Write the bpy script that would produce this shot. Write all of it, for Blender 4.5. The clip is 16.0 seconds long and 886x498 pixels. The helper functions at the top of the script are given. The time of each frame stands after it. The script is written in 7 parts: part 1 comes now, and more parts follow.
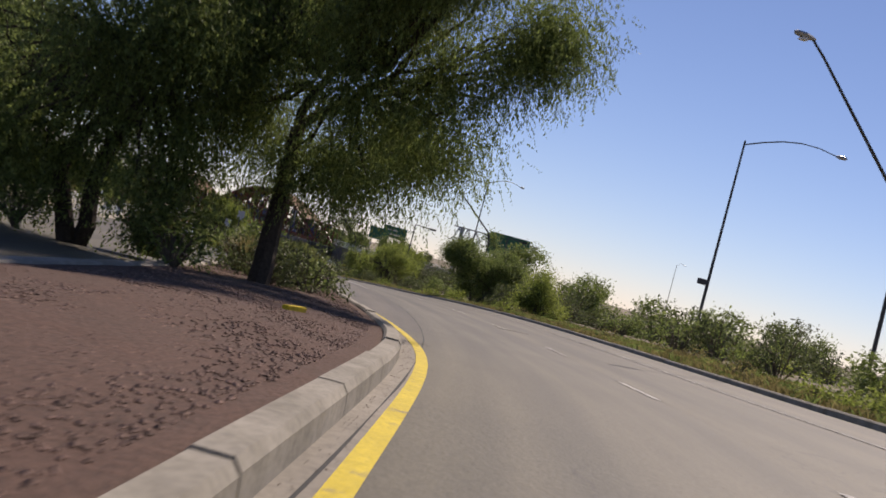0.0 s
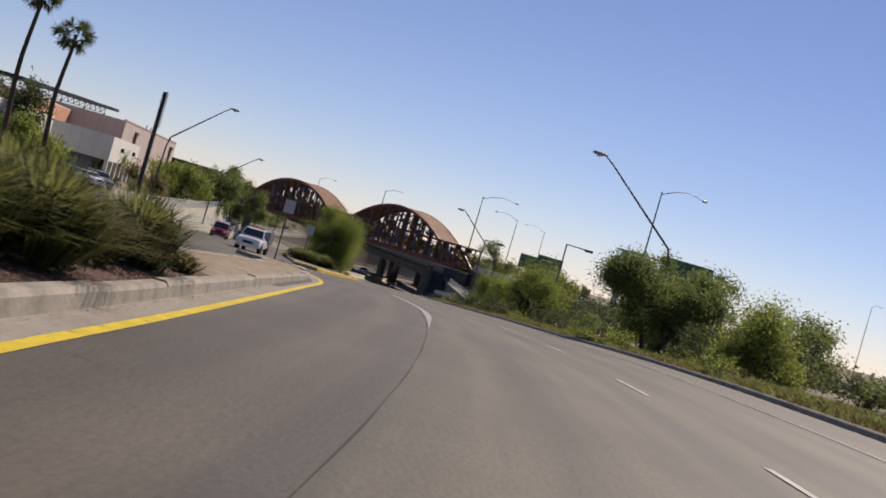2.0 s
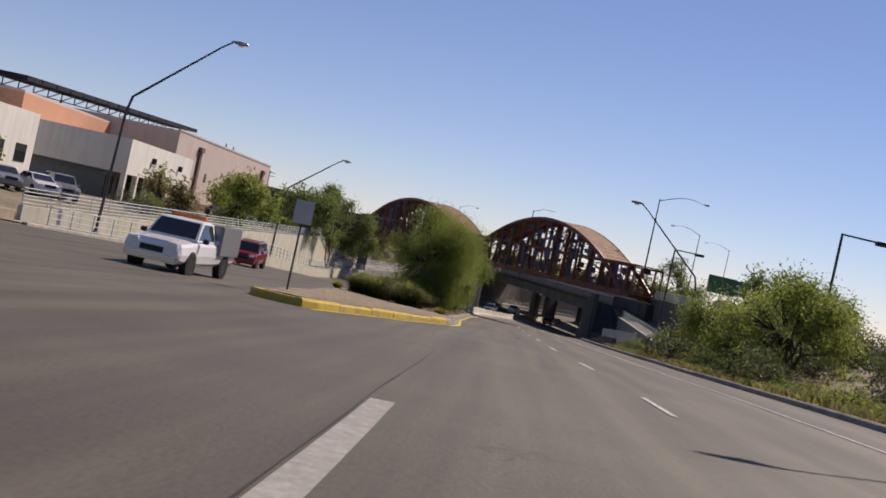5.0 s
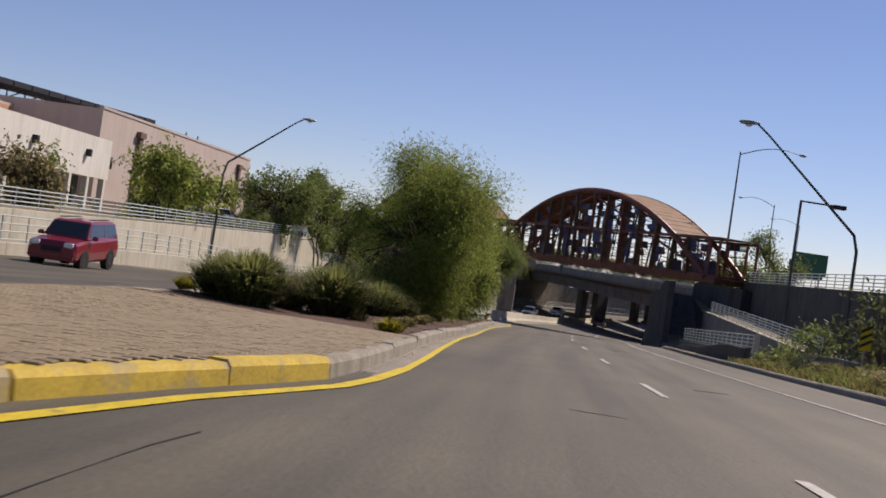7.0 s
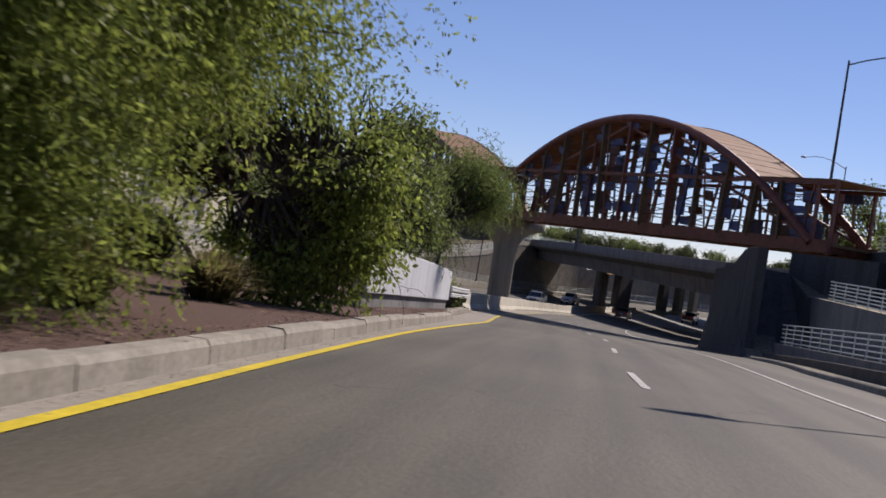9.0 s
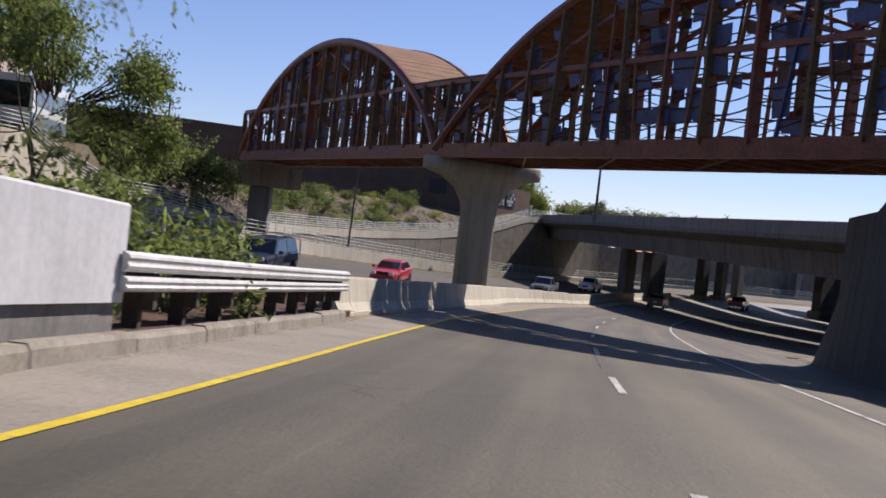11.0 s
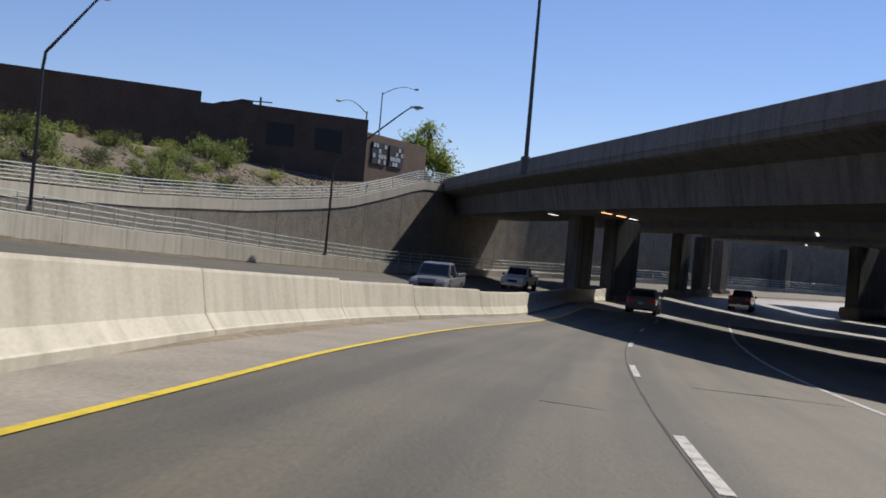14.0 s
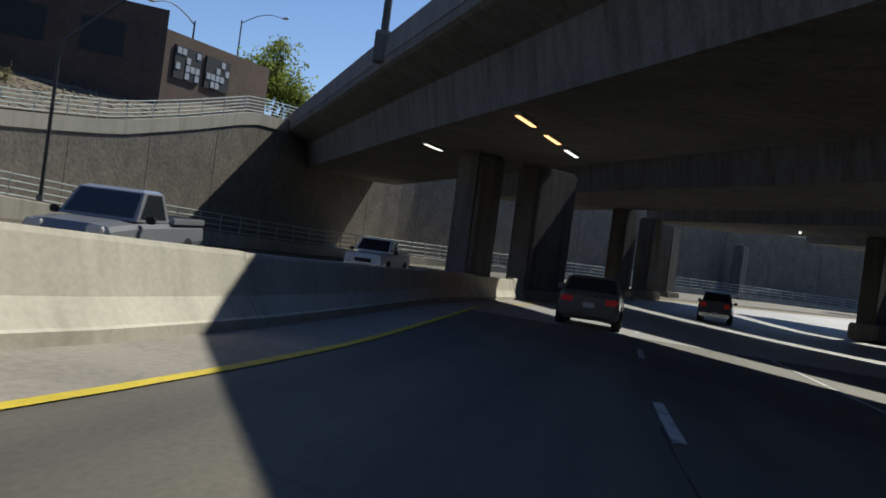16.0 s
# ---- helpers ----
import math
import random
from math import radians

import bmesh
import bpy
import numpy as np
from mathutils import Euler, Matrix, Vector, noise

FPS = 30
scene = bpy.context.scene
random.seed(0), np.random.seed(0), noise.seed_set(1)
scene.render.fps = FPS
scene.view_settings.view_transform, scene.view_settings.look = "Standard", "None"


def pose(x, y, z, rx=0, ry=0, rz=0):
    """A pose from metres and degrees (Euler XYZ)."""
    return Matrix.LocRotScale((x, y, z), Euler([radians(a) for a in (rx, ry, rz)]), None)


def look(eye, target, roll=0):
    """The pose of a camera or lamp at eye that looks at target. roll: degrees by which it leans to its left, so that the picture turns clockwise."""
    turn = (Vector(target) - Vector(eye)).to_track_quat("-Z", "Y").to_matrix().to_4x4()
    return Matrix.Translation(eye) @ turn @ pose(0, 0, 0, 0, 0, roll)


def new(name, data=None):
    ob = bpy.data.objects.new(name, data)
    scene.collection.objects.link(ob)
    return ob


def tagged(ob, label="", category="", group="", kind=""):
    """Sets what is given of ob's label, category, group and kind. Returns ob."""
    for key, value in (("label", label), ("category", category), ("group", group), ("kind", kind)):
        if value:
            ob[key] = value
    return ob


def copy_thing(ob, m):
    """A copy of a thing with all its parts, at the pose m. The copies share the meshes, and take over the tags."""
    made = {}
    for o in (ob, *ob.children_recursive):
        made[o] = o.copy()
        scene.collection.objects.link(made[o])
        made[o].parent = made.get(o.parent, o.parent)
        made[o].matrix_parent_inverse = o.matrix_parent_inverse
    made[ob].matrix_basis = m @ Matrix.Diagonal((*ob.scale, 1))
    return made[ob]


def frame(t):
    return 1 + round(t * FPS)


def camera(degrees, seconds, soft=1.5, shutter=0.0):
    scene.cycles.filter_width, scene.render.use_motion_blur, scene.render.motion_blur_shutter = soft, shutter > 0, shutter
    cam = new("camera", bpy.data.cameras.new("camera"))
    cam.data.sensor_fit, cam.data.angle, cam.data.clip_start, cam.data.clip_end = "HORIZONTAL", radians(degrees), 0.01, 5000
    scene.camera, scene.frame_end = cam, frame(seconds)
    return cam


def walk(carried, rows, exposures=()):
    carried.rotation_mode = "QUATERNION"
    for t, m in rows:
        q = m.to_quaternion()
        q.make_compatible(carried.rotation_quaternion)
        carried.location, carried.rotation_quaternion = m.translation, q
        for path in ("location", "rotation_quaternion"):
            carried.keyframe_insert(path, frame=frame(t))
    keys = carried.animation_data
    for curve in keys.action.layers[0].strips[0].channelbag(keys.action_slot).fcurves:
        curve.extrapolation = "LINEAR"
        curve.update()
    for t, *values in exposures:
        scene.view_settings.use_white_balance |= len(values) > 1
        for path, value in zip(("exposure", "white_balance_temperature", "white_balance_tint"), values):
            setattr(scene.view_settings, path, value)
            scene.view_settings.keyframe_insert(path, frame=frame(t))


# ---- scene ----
cam = camera(41.0, 16.0, soft=1.7, shutter=0.14)
PATH = [
    (0, (-21.509, -120.136, 3.687), (-20.918, -118.226, 3.7040), 14.90),
    (0.5, (-18.505, -112.363, 3.540), (-17.972, -110.435, 3.5520), 15.40),
    (1, (-15.720, -104.418, 3.414), (-15.258, -102.472, 3.4300), 15.90),
    (1.5, (-13.458, -96.475, 3.231), (-13.069, -94.513, 3.2350), 16.60),
    (2, (-11.432, -88.702, 3.039), (-11.107, -86.729, 3.0410), 16.20),
    (2.5, (-9.622, -80.536, 2.897), (-9.370, -78.552, 2.8900), 16.00),
    (3, (-7.863, -72.058, 2.602), (-7.669, -70.067, 2.5980), 14.80),
    (3.5, (-6.380, -63.259, 2.389), (-6.232, -61.265, 2.3750), 15.10),
    (4, (-5.086, -54.474, 2.120), (-4.991, -52.476, 2.1060), 14.00),
    (4.2, (-4.608, -50.908, 2.020), (-4.534, -48.910, 2.0180), 13.80),
    (5.25, (-2.700, -32.300, 1.280), (-2.660, -30.300, 1.2800), 12.00),
    (6.5, (-0.873, -9.832, 0.320), (-0.882, -7.832, 0.3220), 9.40),
    (7, (0.002, -0.373, 0.002), (-0.015, 1.627, 0.0070), 8.20),
    (7.5, (0.655, 8.817, -0.267), (0.644, 10.817, -0.2700), 9.80),
    (8, (1.438, 18.753, -0.621), (1.419, 20.753, -0.6260), 10.10),
    (8.5, (2.339, 28.736, -1.180), (2.316, 30.736, -1.1910), 9.50),
    (11, (7.354, 73.725, -2.822), (7.285, 75.723, -2.8610), 6.61),
    (11.5, (7.831, 83.225, -3.381), (7.780, 85.224, -3.4030), 6.61),
    (12, (8.429, 92.631, -3.874), (8.401, 94.631, -3.8950), 6.69),
    (12.5, (9.170, 101.887, -4.285), (9.157, 103.887, -4.3190), 7.35),
    (13, (9.983, 111.000, -4.718), (9.989, 113.000, -4.7470), 6.69),
    (13.5, (10.850, 120.271, -5.079), (10.874, 122.270, -5.1000), 6.15),
    (14, (11.815, 129.525, -5.450), (11.880, 131.524, -5.4670), 4.93),
    (14.5, (12.993, 138.477, -5.891), (13.107, 140.474, -5.9010), 4.69),
    (15, (14.417, 147.400, -6.266), (14.582, 149.393, -6.2740), 5.23),
    (15.5, (16.108, 156.263, -6.613), (16.297, 158.254, -6.6260), 7.64),
    (16, (17.953, 165.023, -6.998), (18.166, 167.012, -7.0060), 7.49),
]
walk(cam, [(t, look(eye, target, roll)) for t, eye, target, roll in PATH], exposures=[(0.0, 0.12, 7000, 20), (7.6, 0.12, 7000, 20), (8.5, 0.12, 6450, 20), (10.8, 0.38, 6450, 20), (11.6, 0.38, 6450, 20), (12.4, 0.24, 6600, 18), (13.2, 0.34, 6700, 17), (13.9, 0.28, 6400, 13), (14.5, 0.18, 6300, 12), (16.0, 0.2, 6250, 6)])

# ---- light ----
SUN_WAY = Vector((0.67, 0.76, 1.0)).normalized()
world = bpy.data.worlds.new("sky")
scene.world = world
world.use_nodes = True
wn = world.node_tree.nodes
sky = wn.new("ShaderNodeTexSky")
sky.sky_type = "NISHITA"
sky.sun_disc = False
sky.sun_elevation = math.asin(SUN_WAY.z)
sky.sun_rotation = math.atan2(SUN_WAY.x, SUN_WAY.y)
sky.air_density, sky.dust_density, sky.ozone_density = 0.85, 0.0, 5.0
wn["Background"].inputs["Strength"].default_value = 0.079
violet = wn.new("ShaderNodeMixRGB")
violet.blend_type = "MULTIPLY"
violet.inputs[0].default_value = 1.0
violet.inputs[2].default_value = (1.07, 1.0, 1.08, 1)
world.node_tree.links.new(sky.outputs[0], violet.inputs[1])
world.node_tree.links.new(violet.outputs[0], wn["Background"].inputs[0])
lamp = bpy.data.lights.new("sun", "SUN")
lamp.energy, lamp.angle, lamp.color = 5.0, radians(0.5), (1.0, 0.93, 0.82)
sun = new("sun", lamp)
sun.matrix_world = look(SUN_WAY * 300, (0, 0, 0))


# ---- materials ----
def material(name, color, rough=0.8, metal=0.0, var=0.25, scale=1.5, fine=20.0, bump=0.2, spec=0.3, tint=None, stain=0.0, piece=0.0):
    """A surface with broad patches, fine grain and relief; scale and fine in cycles per metre."""
    m = bpy.data.materials.new(name)
    m.use_nodes = True
    nt = m.node_tree
    n, l = nt.nodes, nt.links
    b = n["Principled BSDF"]
    b.inputs["Roughness"].default_value = rough
    b.inputs["Metallic"].default_value = metal
    b.inputs["Specular IOR Level"].default_value = spec
    geo = n.new("ShaderNodeNewGeometry")
    big, small = n.new("ShaderNodeTexNoise"), n.new("ShaderNodeTexNoise")
    for tex, s, d in ((big, scale, 4.0), (small, fine, 3.0)):
        tex.inputs["Scale"].default_value = s
        tex.inputs["Detail"].default_value = d
        l.new(geo.outputs["Position"], tex.inputs["Vector"])
    c = Vector(color)
    t = Vector(tint) if tint else c * 0.6
    ramp = n.new("ShaderNodeValToRGB")
    ramp.color_ramp.elements[0].position, ramp.color_ramp.elements[1].position = 0.32, 0.68
    lo, hi = c.lerp(t, var), c * (1 + 0.35 * var)
    ramp.color_ramp.elements[0].color = (*lo, 1)
    ramp.color_ramp.elements[1].color = (*hi, 1)
    l.new(big.outputs["Fac"], ramp.inputs[0])
    mix = n.new("ShaderNodeMixRGB")
    mix.blend_type = "MULTIPLY"
    mix.inputs[0].default_value = min(1.0, var * 1.6)
    grain = n.new("ShaderNodeValToRGB")
    grain.color_ramp.elements[0].position, grain.color_ramp.elements[1].position = 0.3, 0.62
    grain.color_ramp.elements[0].color = (0.55, 0.55, 0.55, 1)
    grain.color_ramp.elements[1].color = (1.1, 1.1, 1.1, 1)
    l.new(small.outputs["Fac"], grain.inputs[0])
    l.new(ramp.outputs[0], mix.inputs[1])
    l.new(grain.outputs[0], mix.inputs[2])
    out = mix.outputs[0]
    if stain:
        # streaks that run down the face
        st = n.new("ShaderNodeTexNoise")
        mp = n.new("ShaderNodeMapping")
        mp.inputs["Scale"].default_value = (1.6, 1.6, 0.12)
        st.inputs["Scale"].default_value = 1.4
        st.inputs["Detail"].default_value = 5.0
        l.new(geo.outputs["Position"], mp.inputs["Vector"])
        l.new(mp.outputs[0], st.inputs["Vector"])
        sr = n.new("ShaderNodeValToRGB")
        sr.color_ramp.elements[0].position, sr.color_ramp.elements[1].position = 0.45, 0.7
        sr.color_ramp.elements[0].color = (1, 1, 1, 1)
        sr.color_ramp.elements[1].color = (1 - stain, 1 - stain, 1 - 1.1 * stain, 1)
        l.new(st.outputs["Fac"], sr.inputs[0])
        mx = n.new("ShaderNodeMixRGB")
        mx.blend_type = "MULTIPLY"
        mx.inputs[0].default_value = 1.0
        l.new(out, mx.inputs[1])
        l.new(sr.outputs[0], mx.inputs[2])
        out = mx.outputs[0]
    if piece:
        info = n.new("ShaderNodeObjectInfo")
        geo_i = n.new("ShaderNodeMath")
        geo_i.operation = "ADD"
        l.new(info.outputs["Random"], geo_i.inputs[0])
        l.new(geo.outputs["Random Per Island"], geo_i.inputs[1])
        wrap = n.new("ShaderNodeMath")
        wrap.operation = "FRACT"
        l.new(geo_i.outputs[0], wrap.inputs[0])
        pr = n.new("ShaderNodeMapRange")
        pr.inputs["To Min"].default_value, pr.inputs["To Max"].default_value = 1 - piece, 1 + piece
        l.new(wrap.outputs[0], pr.inputs["Value"])
        mp2 = n.new("ShaderNodeMixRGB")
        mp2.blend_type = "MULTIPLY"
        mp2.inputs[0].default_value = 1.0
        l.new(out, mp2.inputs[1])
        l.new(pr.outputs[0], mp2.inputs[2])
        out = mp2.outputs[0]
    l.new(out, b.inputs["Base Color"])
    if bump:
        bp = n.new("ShaderNodeBump")
        bp.inputs["Strength"].default_value = bump
        bp.inputs["Distance"].default_value = 0.02
        l.new(small.outputs["Fac"], bp.inputs["Height"])
        l.new(bp.outputs[0], b.inputs["Normal"])
    return m


def leaf_material(name, color, var=0.5):
    m = material(name, color, rough=0.55, var=0.4, scale=0.7, fine=6.0, bump=0.0, spec=0.25, piece=var)
    b = m.node_tree.nodes["Principled BSDF"]
    b.inputs["Subsurface Weight"].default_value = 0.0
    tr = m.node_tree.nodes.new("ShaderNodeBsdfTranslucent")
    mixs = m.node_tree.nodes.new("ShaderNodeMixShader")
    mixs.inputs[0].default_value = 0.55
    src = b.inputs["Base Color"].links[0].from_socket
    m.node_tree.links.new(src, tr.inputs["Color"])
    m.node_tree.links.new(b.outputs[0], mixs.inputs[1])
    m.node_tree.links.new(tr.outputs[0], mixs.inputs[2])
    m.node_tree.links.new(mixs.outputs[0], m.node_tree.nodes["Material Output"].inputs["Surface"])
    return m


def glass_material(name, color, rough=0.05):
    m = bpy.data.materials.new(name)
    m.use_nodes = True
    b = m.node_tree.nodes["Principled BSDF"]
    b.inputs["Base Color"].default_value = (*color, 1)
    b.inputs["Roughness"].default_value = rough
    b.inputs["Specular IOR Level"].default_value = 0.8
    return m


def lit_material(name, color, power):
    m = bpy.data.materials.new(name)
    m.use_nodes = True
    b = m.node_tree.nodes["Principled BSDF"]
    b.inputs["Base Color"].default_value = (*color, 1)
    b.inputs["Emission Color"].default_value = (*color, 1)
    b.inputs["Emission Strength"].default_value = power
    return m




def asphalt(name, color, dusty):
    """Worn asphalt: long streaks, paler wheel tracks, hairline cracks; 'across' is the distance from the driving line."""
    m = material(name, color, rough=0.72, var=0.34, scale=0.25, fine=22.0, bump=0.3, spec=0.32)
    n, l = m.node_tree.nodes, m.node_tree.links
    b = n["Principled BSDF"]
    at, geo, sep, com = n.new("ShaderNodeAttribute"), n.new("ShaderNodeNewGeometry"), n.new("ShaderNodeSeparateXYZ"), n.new("ShaderNodeCombineXYZ")
    at.attribute_name = "across"
    l.new(geo.outputs["Position"], sep.inputs[0])
    along_ = n.new("ShaderNodeMath")
    along_.operation = "MULTIPLY"
    along_.inputs[1].default_value = 0.035
    l.new(sep.outputs["Y"], along_.inputs[0])
    l.new(at.outputs["Fac"], com.inputs["X"])
    l.new(along_.outputs[0], com.inputs["Y"])
    streak = n.new("ShaderNodeTexNoise")
    streak.inputs["Scale"].default_value = 1.5
    streak.inputs["Detail"].default_value = 4.0
    l.new(com.outputs[0], streak.inputs["Vector"])
    # two paler wheel tracks in each 3.6 m lane
    wave = n.new("ShaderNodeMath")
    wave.operation = "SINE"
    ph = n.new("ShaderNodeMath")
    ph.operation = "MULTIPLY_ADD"
    ph.inputs[1].default_value, ph.inputs[2].default_value = 3.49, 1.2
    l.new(at.outputs["Fac"], ph.inputs[0])
    l.new(ph.outputs[0], wave.inputs[0])
    add = n.new("ShaderNodeMath")
    add.operation = "MULTIPLY_ADD"
    add.inputs[1].default_value = 0.07
    l.new(wave.outputs[0], add.inputs[0])
    l.new(streak.outputs["Fac"], add.inputs[2])
    ramp = n.new("ShaderNodeValToRGB")
    ramp.color_ramp.elements[0].position, ramp.color_ramp.elements[1].position = 0.33, 0.70
    ramp.color_ramp.elements[0].color, ramp.color_ramp.elements[1].color = (0.78, 0.78, 0.78, 1), (*dusty, 1)
    l.new(add.outputs[0], ramp.inputs[0])
    mul = n.new("ShaderNodeMixRGB")
    mul.blend_type = "MULTIPLY"
    mul.inputs[0].default_value = 1.0
    l.new(b.inputs["Base Color"].links[0].from_socket, mul.inputs[1])
    l.new(ramp.outputs[0], mul.inputs[2])
    # hairline cracks where the noise lets them run
    cell, where = n.new("ShaderNodeTexVoronoi"), n.new("ShaderNodeTexNoise")
    cell.feature = "DISTANCE_TO_EDGE"
    cell.inputs["Scale"].default_value = 0.33
    where.inputs["Scale"].default_value = 0.21
    warp = n.new("ShaderNodeTexNoise")
    warp.inputs["Scale"].default_value = 1.3
    warp.inputs["Detail"].default_value = 5.0
    l.new(geo.outputs["Position"], warp.inputs["Vector"])
    wadd = n.new("ShaderNodeMixRGB")
    wadd.blend_type = "ADD"
    wadd.inputs[0].default_value = 1.0
    l.new(geo.outputs["Position"], wadd.inputs[1])
    l.new(warp.outputs["Color"], wadd.inputs[2])
    l.new(wadd.outputs[0], cell.inputs["Vector"])
    l.new(geo.outputs["Position"], where.inputs["Vector"])
    edge = n.new("ShaderNodeMapRange")
    edge.inputs["From Min"].default_value, edge.inputs["From Max"].default_value = 0.003, 0.008
    edge.inputs["To Min"].default_value, edge.inputs["To Max"].default_value = 1.0, 0.0
    l.new(cell.outputs["Distance"], edge.inputs["Value"])
    mask = n.new("ShaderNodeMapRange")
    mask.inputs["From Min"].default_value, mask.inputs["From Max"].default_value = 0.57, 0.66
    mask.inputs["To Max"].default_value = 0.5
    l.new(where.outputs["Fac"], mask.inputs["Value"])
    both = n.new("ShaderNodeMath")
    both.operation = "MULTIPLY"
    l.new(edge.outputs[0], both.inputs[0])
    l.new(mask.outputs[0], both.inputs[1])
    mixc = n.new("ShaderNodeMixRGB")
    mixc.inputs[2].default_value = (0.02, 0.02, 0.02, 1)
    l.new(both.outputs[0], mixc.inputs[0])
    l.new(mul.outputs[0], mixc.inputs[1])
    l.new(mixc.outputs[0], b.inputs["Base Color"])
    return m


def worn_paint(name, color, under, scale=5.0, keep=0.5, sharp=0.06):
    """Old paint flaked off its ground in patches."""
    m = material(name, color, rough=0.75, var=0.3, scale=2.5, fine=25.0, bump=0.25)
    n, l = m.node_tree.nodes, m.node_tree.links
    b = n["Principled BSDF"]
    geo, tex, mr, mix = n.new("ShaderNodeNewGeometry"), n.new("ShaderNodeTexNoise"), n.new("ShaderNodeMapRange"), n.new("ShaderNodeMixRGB")
    tex.inputs["Scale"].default_value = scale
    tex.inputs["Detail"].default_value = 8.0
    tex.inputs["Roughness"].default_value = 0.65
    l.new(geo.outputs["Position"], tex.inputs["Vector"])
    mr.inputs["From Min"].default_value, mr.inputs["From Max"].default_value = keep - sharp, keep + sharp
    l.new(tex.outputs["Fac"], mr.inputs["Value"])
    l.new(mr.outputs[0], mix.inputs[0])
    l.new(b.inputs["Base Color"].links[0].from_socket, mix.inputs[1])
    mix.inputs[2].default_value = (*under, 1)
    l.new(mix.outputs[0], b.inputs["Base Color"])
    return m


ASPHALT = asphalt("asphalt", (0.083, 0.0755, 0.0555), (1.35, 1.32, 1.25))
CONCRETE = material("concrete", (0.3, 0.272, 0.226), rough=0.85, var=0.16, scale=0.8, fine=14.0, bump=0.12, stain=0.3)
# underpass road surface, with sun glints put into a paler colour
GLINT_PAVING = material("glint_pale_paving", (0.2, 0.193, 0.174), rough=0.5, var=0.3, scale=0.4, fine=9.0, bump=0.15, spec=0.6, stain=0.2)
PALE_PAVING = material("pale_concrete_paving", (0.36, 0.345, 0.31), rough=0.55, var=0.3, scale=0.4, fine=9.0, bump=0.15, spec=0.5, stain=0.2)
CONCRETE_GREY = material("grey_concrete", (0.2, 0.198, 0.19), rough=0.85, var=0.3, scale=0.5, fine=9.0, bump=0.2, stain=0.3)
KERB = material("kerb_concrete", (0.285, 0.262, 0.217), rough=0.9, var=0.35, scale=1.5, fine=18.0, bump=0.3, stain=0.25)
GUTTER = material("gutter_concrete", (0.25, 0.226, 0.188), rough=0.9, var=0.35, scale=0.6, fine=16.0, bump=0.25)
YELLOW = worn_paint("yellow_paint", (0.55, 0.42, 0.02), (0.2, 0.17, 0.1), 4.0, 0.64, 0.05)
FADED_LINE = worn_paint("faded_white_line", (0.31, 0.3, 0.275), (0.17, 0.16, 0.145), 9.0, 0.6, 0.2)
YELLOW_KERB = worn_paint("faded_yellow_kerb_paint", (0.5, 0.36, 0.05), (0.27, 0.24, 0.19), 2.2, 0.62, 0.1)
WHITE_LINE = worn_paint("white_road_paint", (0.46, 0.45, 0.42), (0.15, 0.145, 0.14), 5.0, 0.56, 0.07)
DIRT = material("desert_dirt", (0.2, 0.165, 0.115), rough=0.95, var=0.5, scale=0.3, fine=5.0, bump=0.6, tint=(0.115, 0.105, 0.062))
GRAVEL = material("red_brown_gravel", (0.078, 0.043, 0.031), rough=0.95, var=0.75, scale=1.4, fine=24.0, bump=1.0, tint=(0.092, 0.056, 0.042))
PAVER = material("tan_pavers", (0.235, 0.183, 0.118), rough=0.9, var=0.35, scale=1.0, fine=10.0, bump=0.4)
RUST = material("rust_red_steel", (0.187, 0.0612, 0.0367), rough=0.42, var=0.45, scale=1.2, fine=8.0, bump=0.15, tint=(0.0816, 0.034, 0.0238))
MESH_TAN = material("rusty_roof_panel", (0.231, 0.122, 0.0612), rough=0.75, var=0.4, scale=0.8, fine=10.0, bump=0.3)
GALV = material("galvanised_steel", (0.354, 0.367, 0.367), rough=0.45, metal=0.6, var=0.2, scale=2.0, fine=12.0, bump=0.05)
RAIL_PAINT = material("pale_green_rail_paint", (0.51, 0.572, 0.55), rough=0.5, var=0.2, scale=2.0, fine=12.0, bump=0.05)
POLE = material("dark_pole_steel", (0.068, 0.068, 0.068), rough=0.5, metal=0.3, var=0.2, scale=2.0, fine=12.0, bump=0.05)
STONE_WALL = material("brown_split_block", (0.215, 0.195, 0.16), rough=0.95, var=0.4, scale=0.8, fine=4.5, bump=0.9)
BROWN_BLOCK = material("dark_brown_block", (0.085, 0.062, 0.05), rough=0.9, var=0.3, scale=0.6, fine=6.0, bump=0.4)
WHITE_WALL = material("off_white_stucco", (0.666, 0.647, 0.591), rough=0.9, var=0.12, scale=0.4, fine=8.0, bump=0.15, stain=0.12)
PINK_WALL = material("pinkish_tan_stucco", (0.5, 0.42, 0.375), rough=0.9, var=0.12, scale=0.3, fine=8.0, bump=0.15, stain=0.1)
SALMON_WALL = material("salmon_stucco", (0.496, 0.258, 0.162), rough=0.9, var=0.12, scale=0.3, fine=8.0, bump=0.15)
BARK = material("grey_brown_bark", (0.068, 0.051, 0.0374), rough=0.95, var=0.5, scale=3.0, fine=18.0, bump=0.9)
TWIG = material("dry_twig", (0.136, 0.109, 0.0748), rough=0.9, var=0.4, scale=3.0, fine=18.0, bump=0.3)
LEAF = leaf_material("mesquite_leaf", (0.163, 0.209, 0.0613))
LEAF_BRIGHT = leaf_material("palo_verde_leaf", (0.23, 0.28, 0.06))
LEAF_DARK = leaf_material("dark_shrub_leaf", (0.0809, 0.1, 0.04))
LEAF_DRY = leaf_material("dry_grass_blade", (0.204, 0.174, 0.0714))
GLASS = glass_material("dark_window_glass", (0.02, 0.025, 0.03))
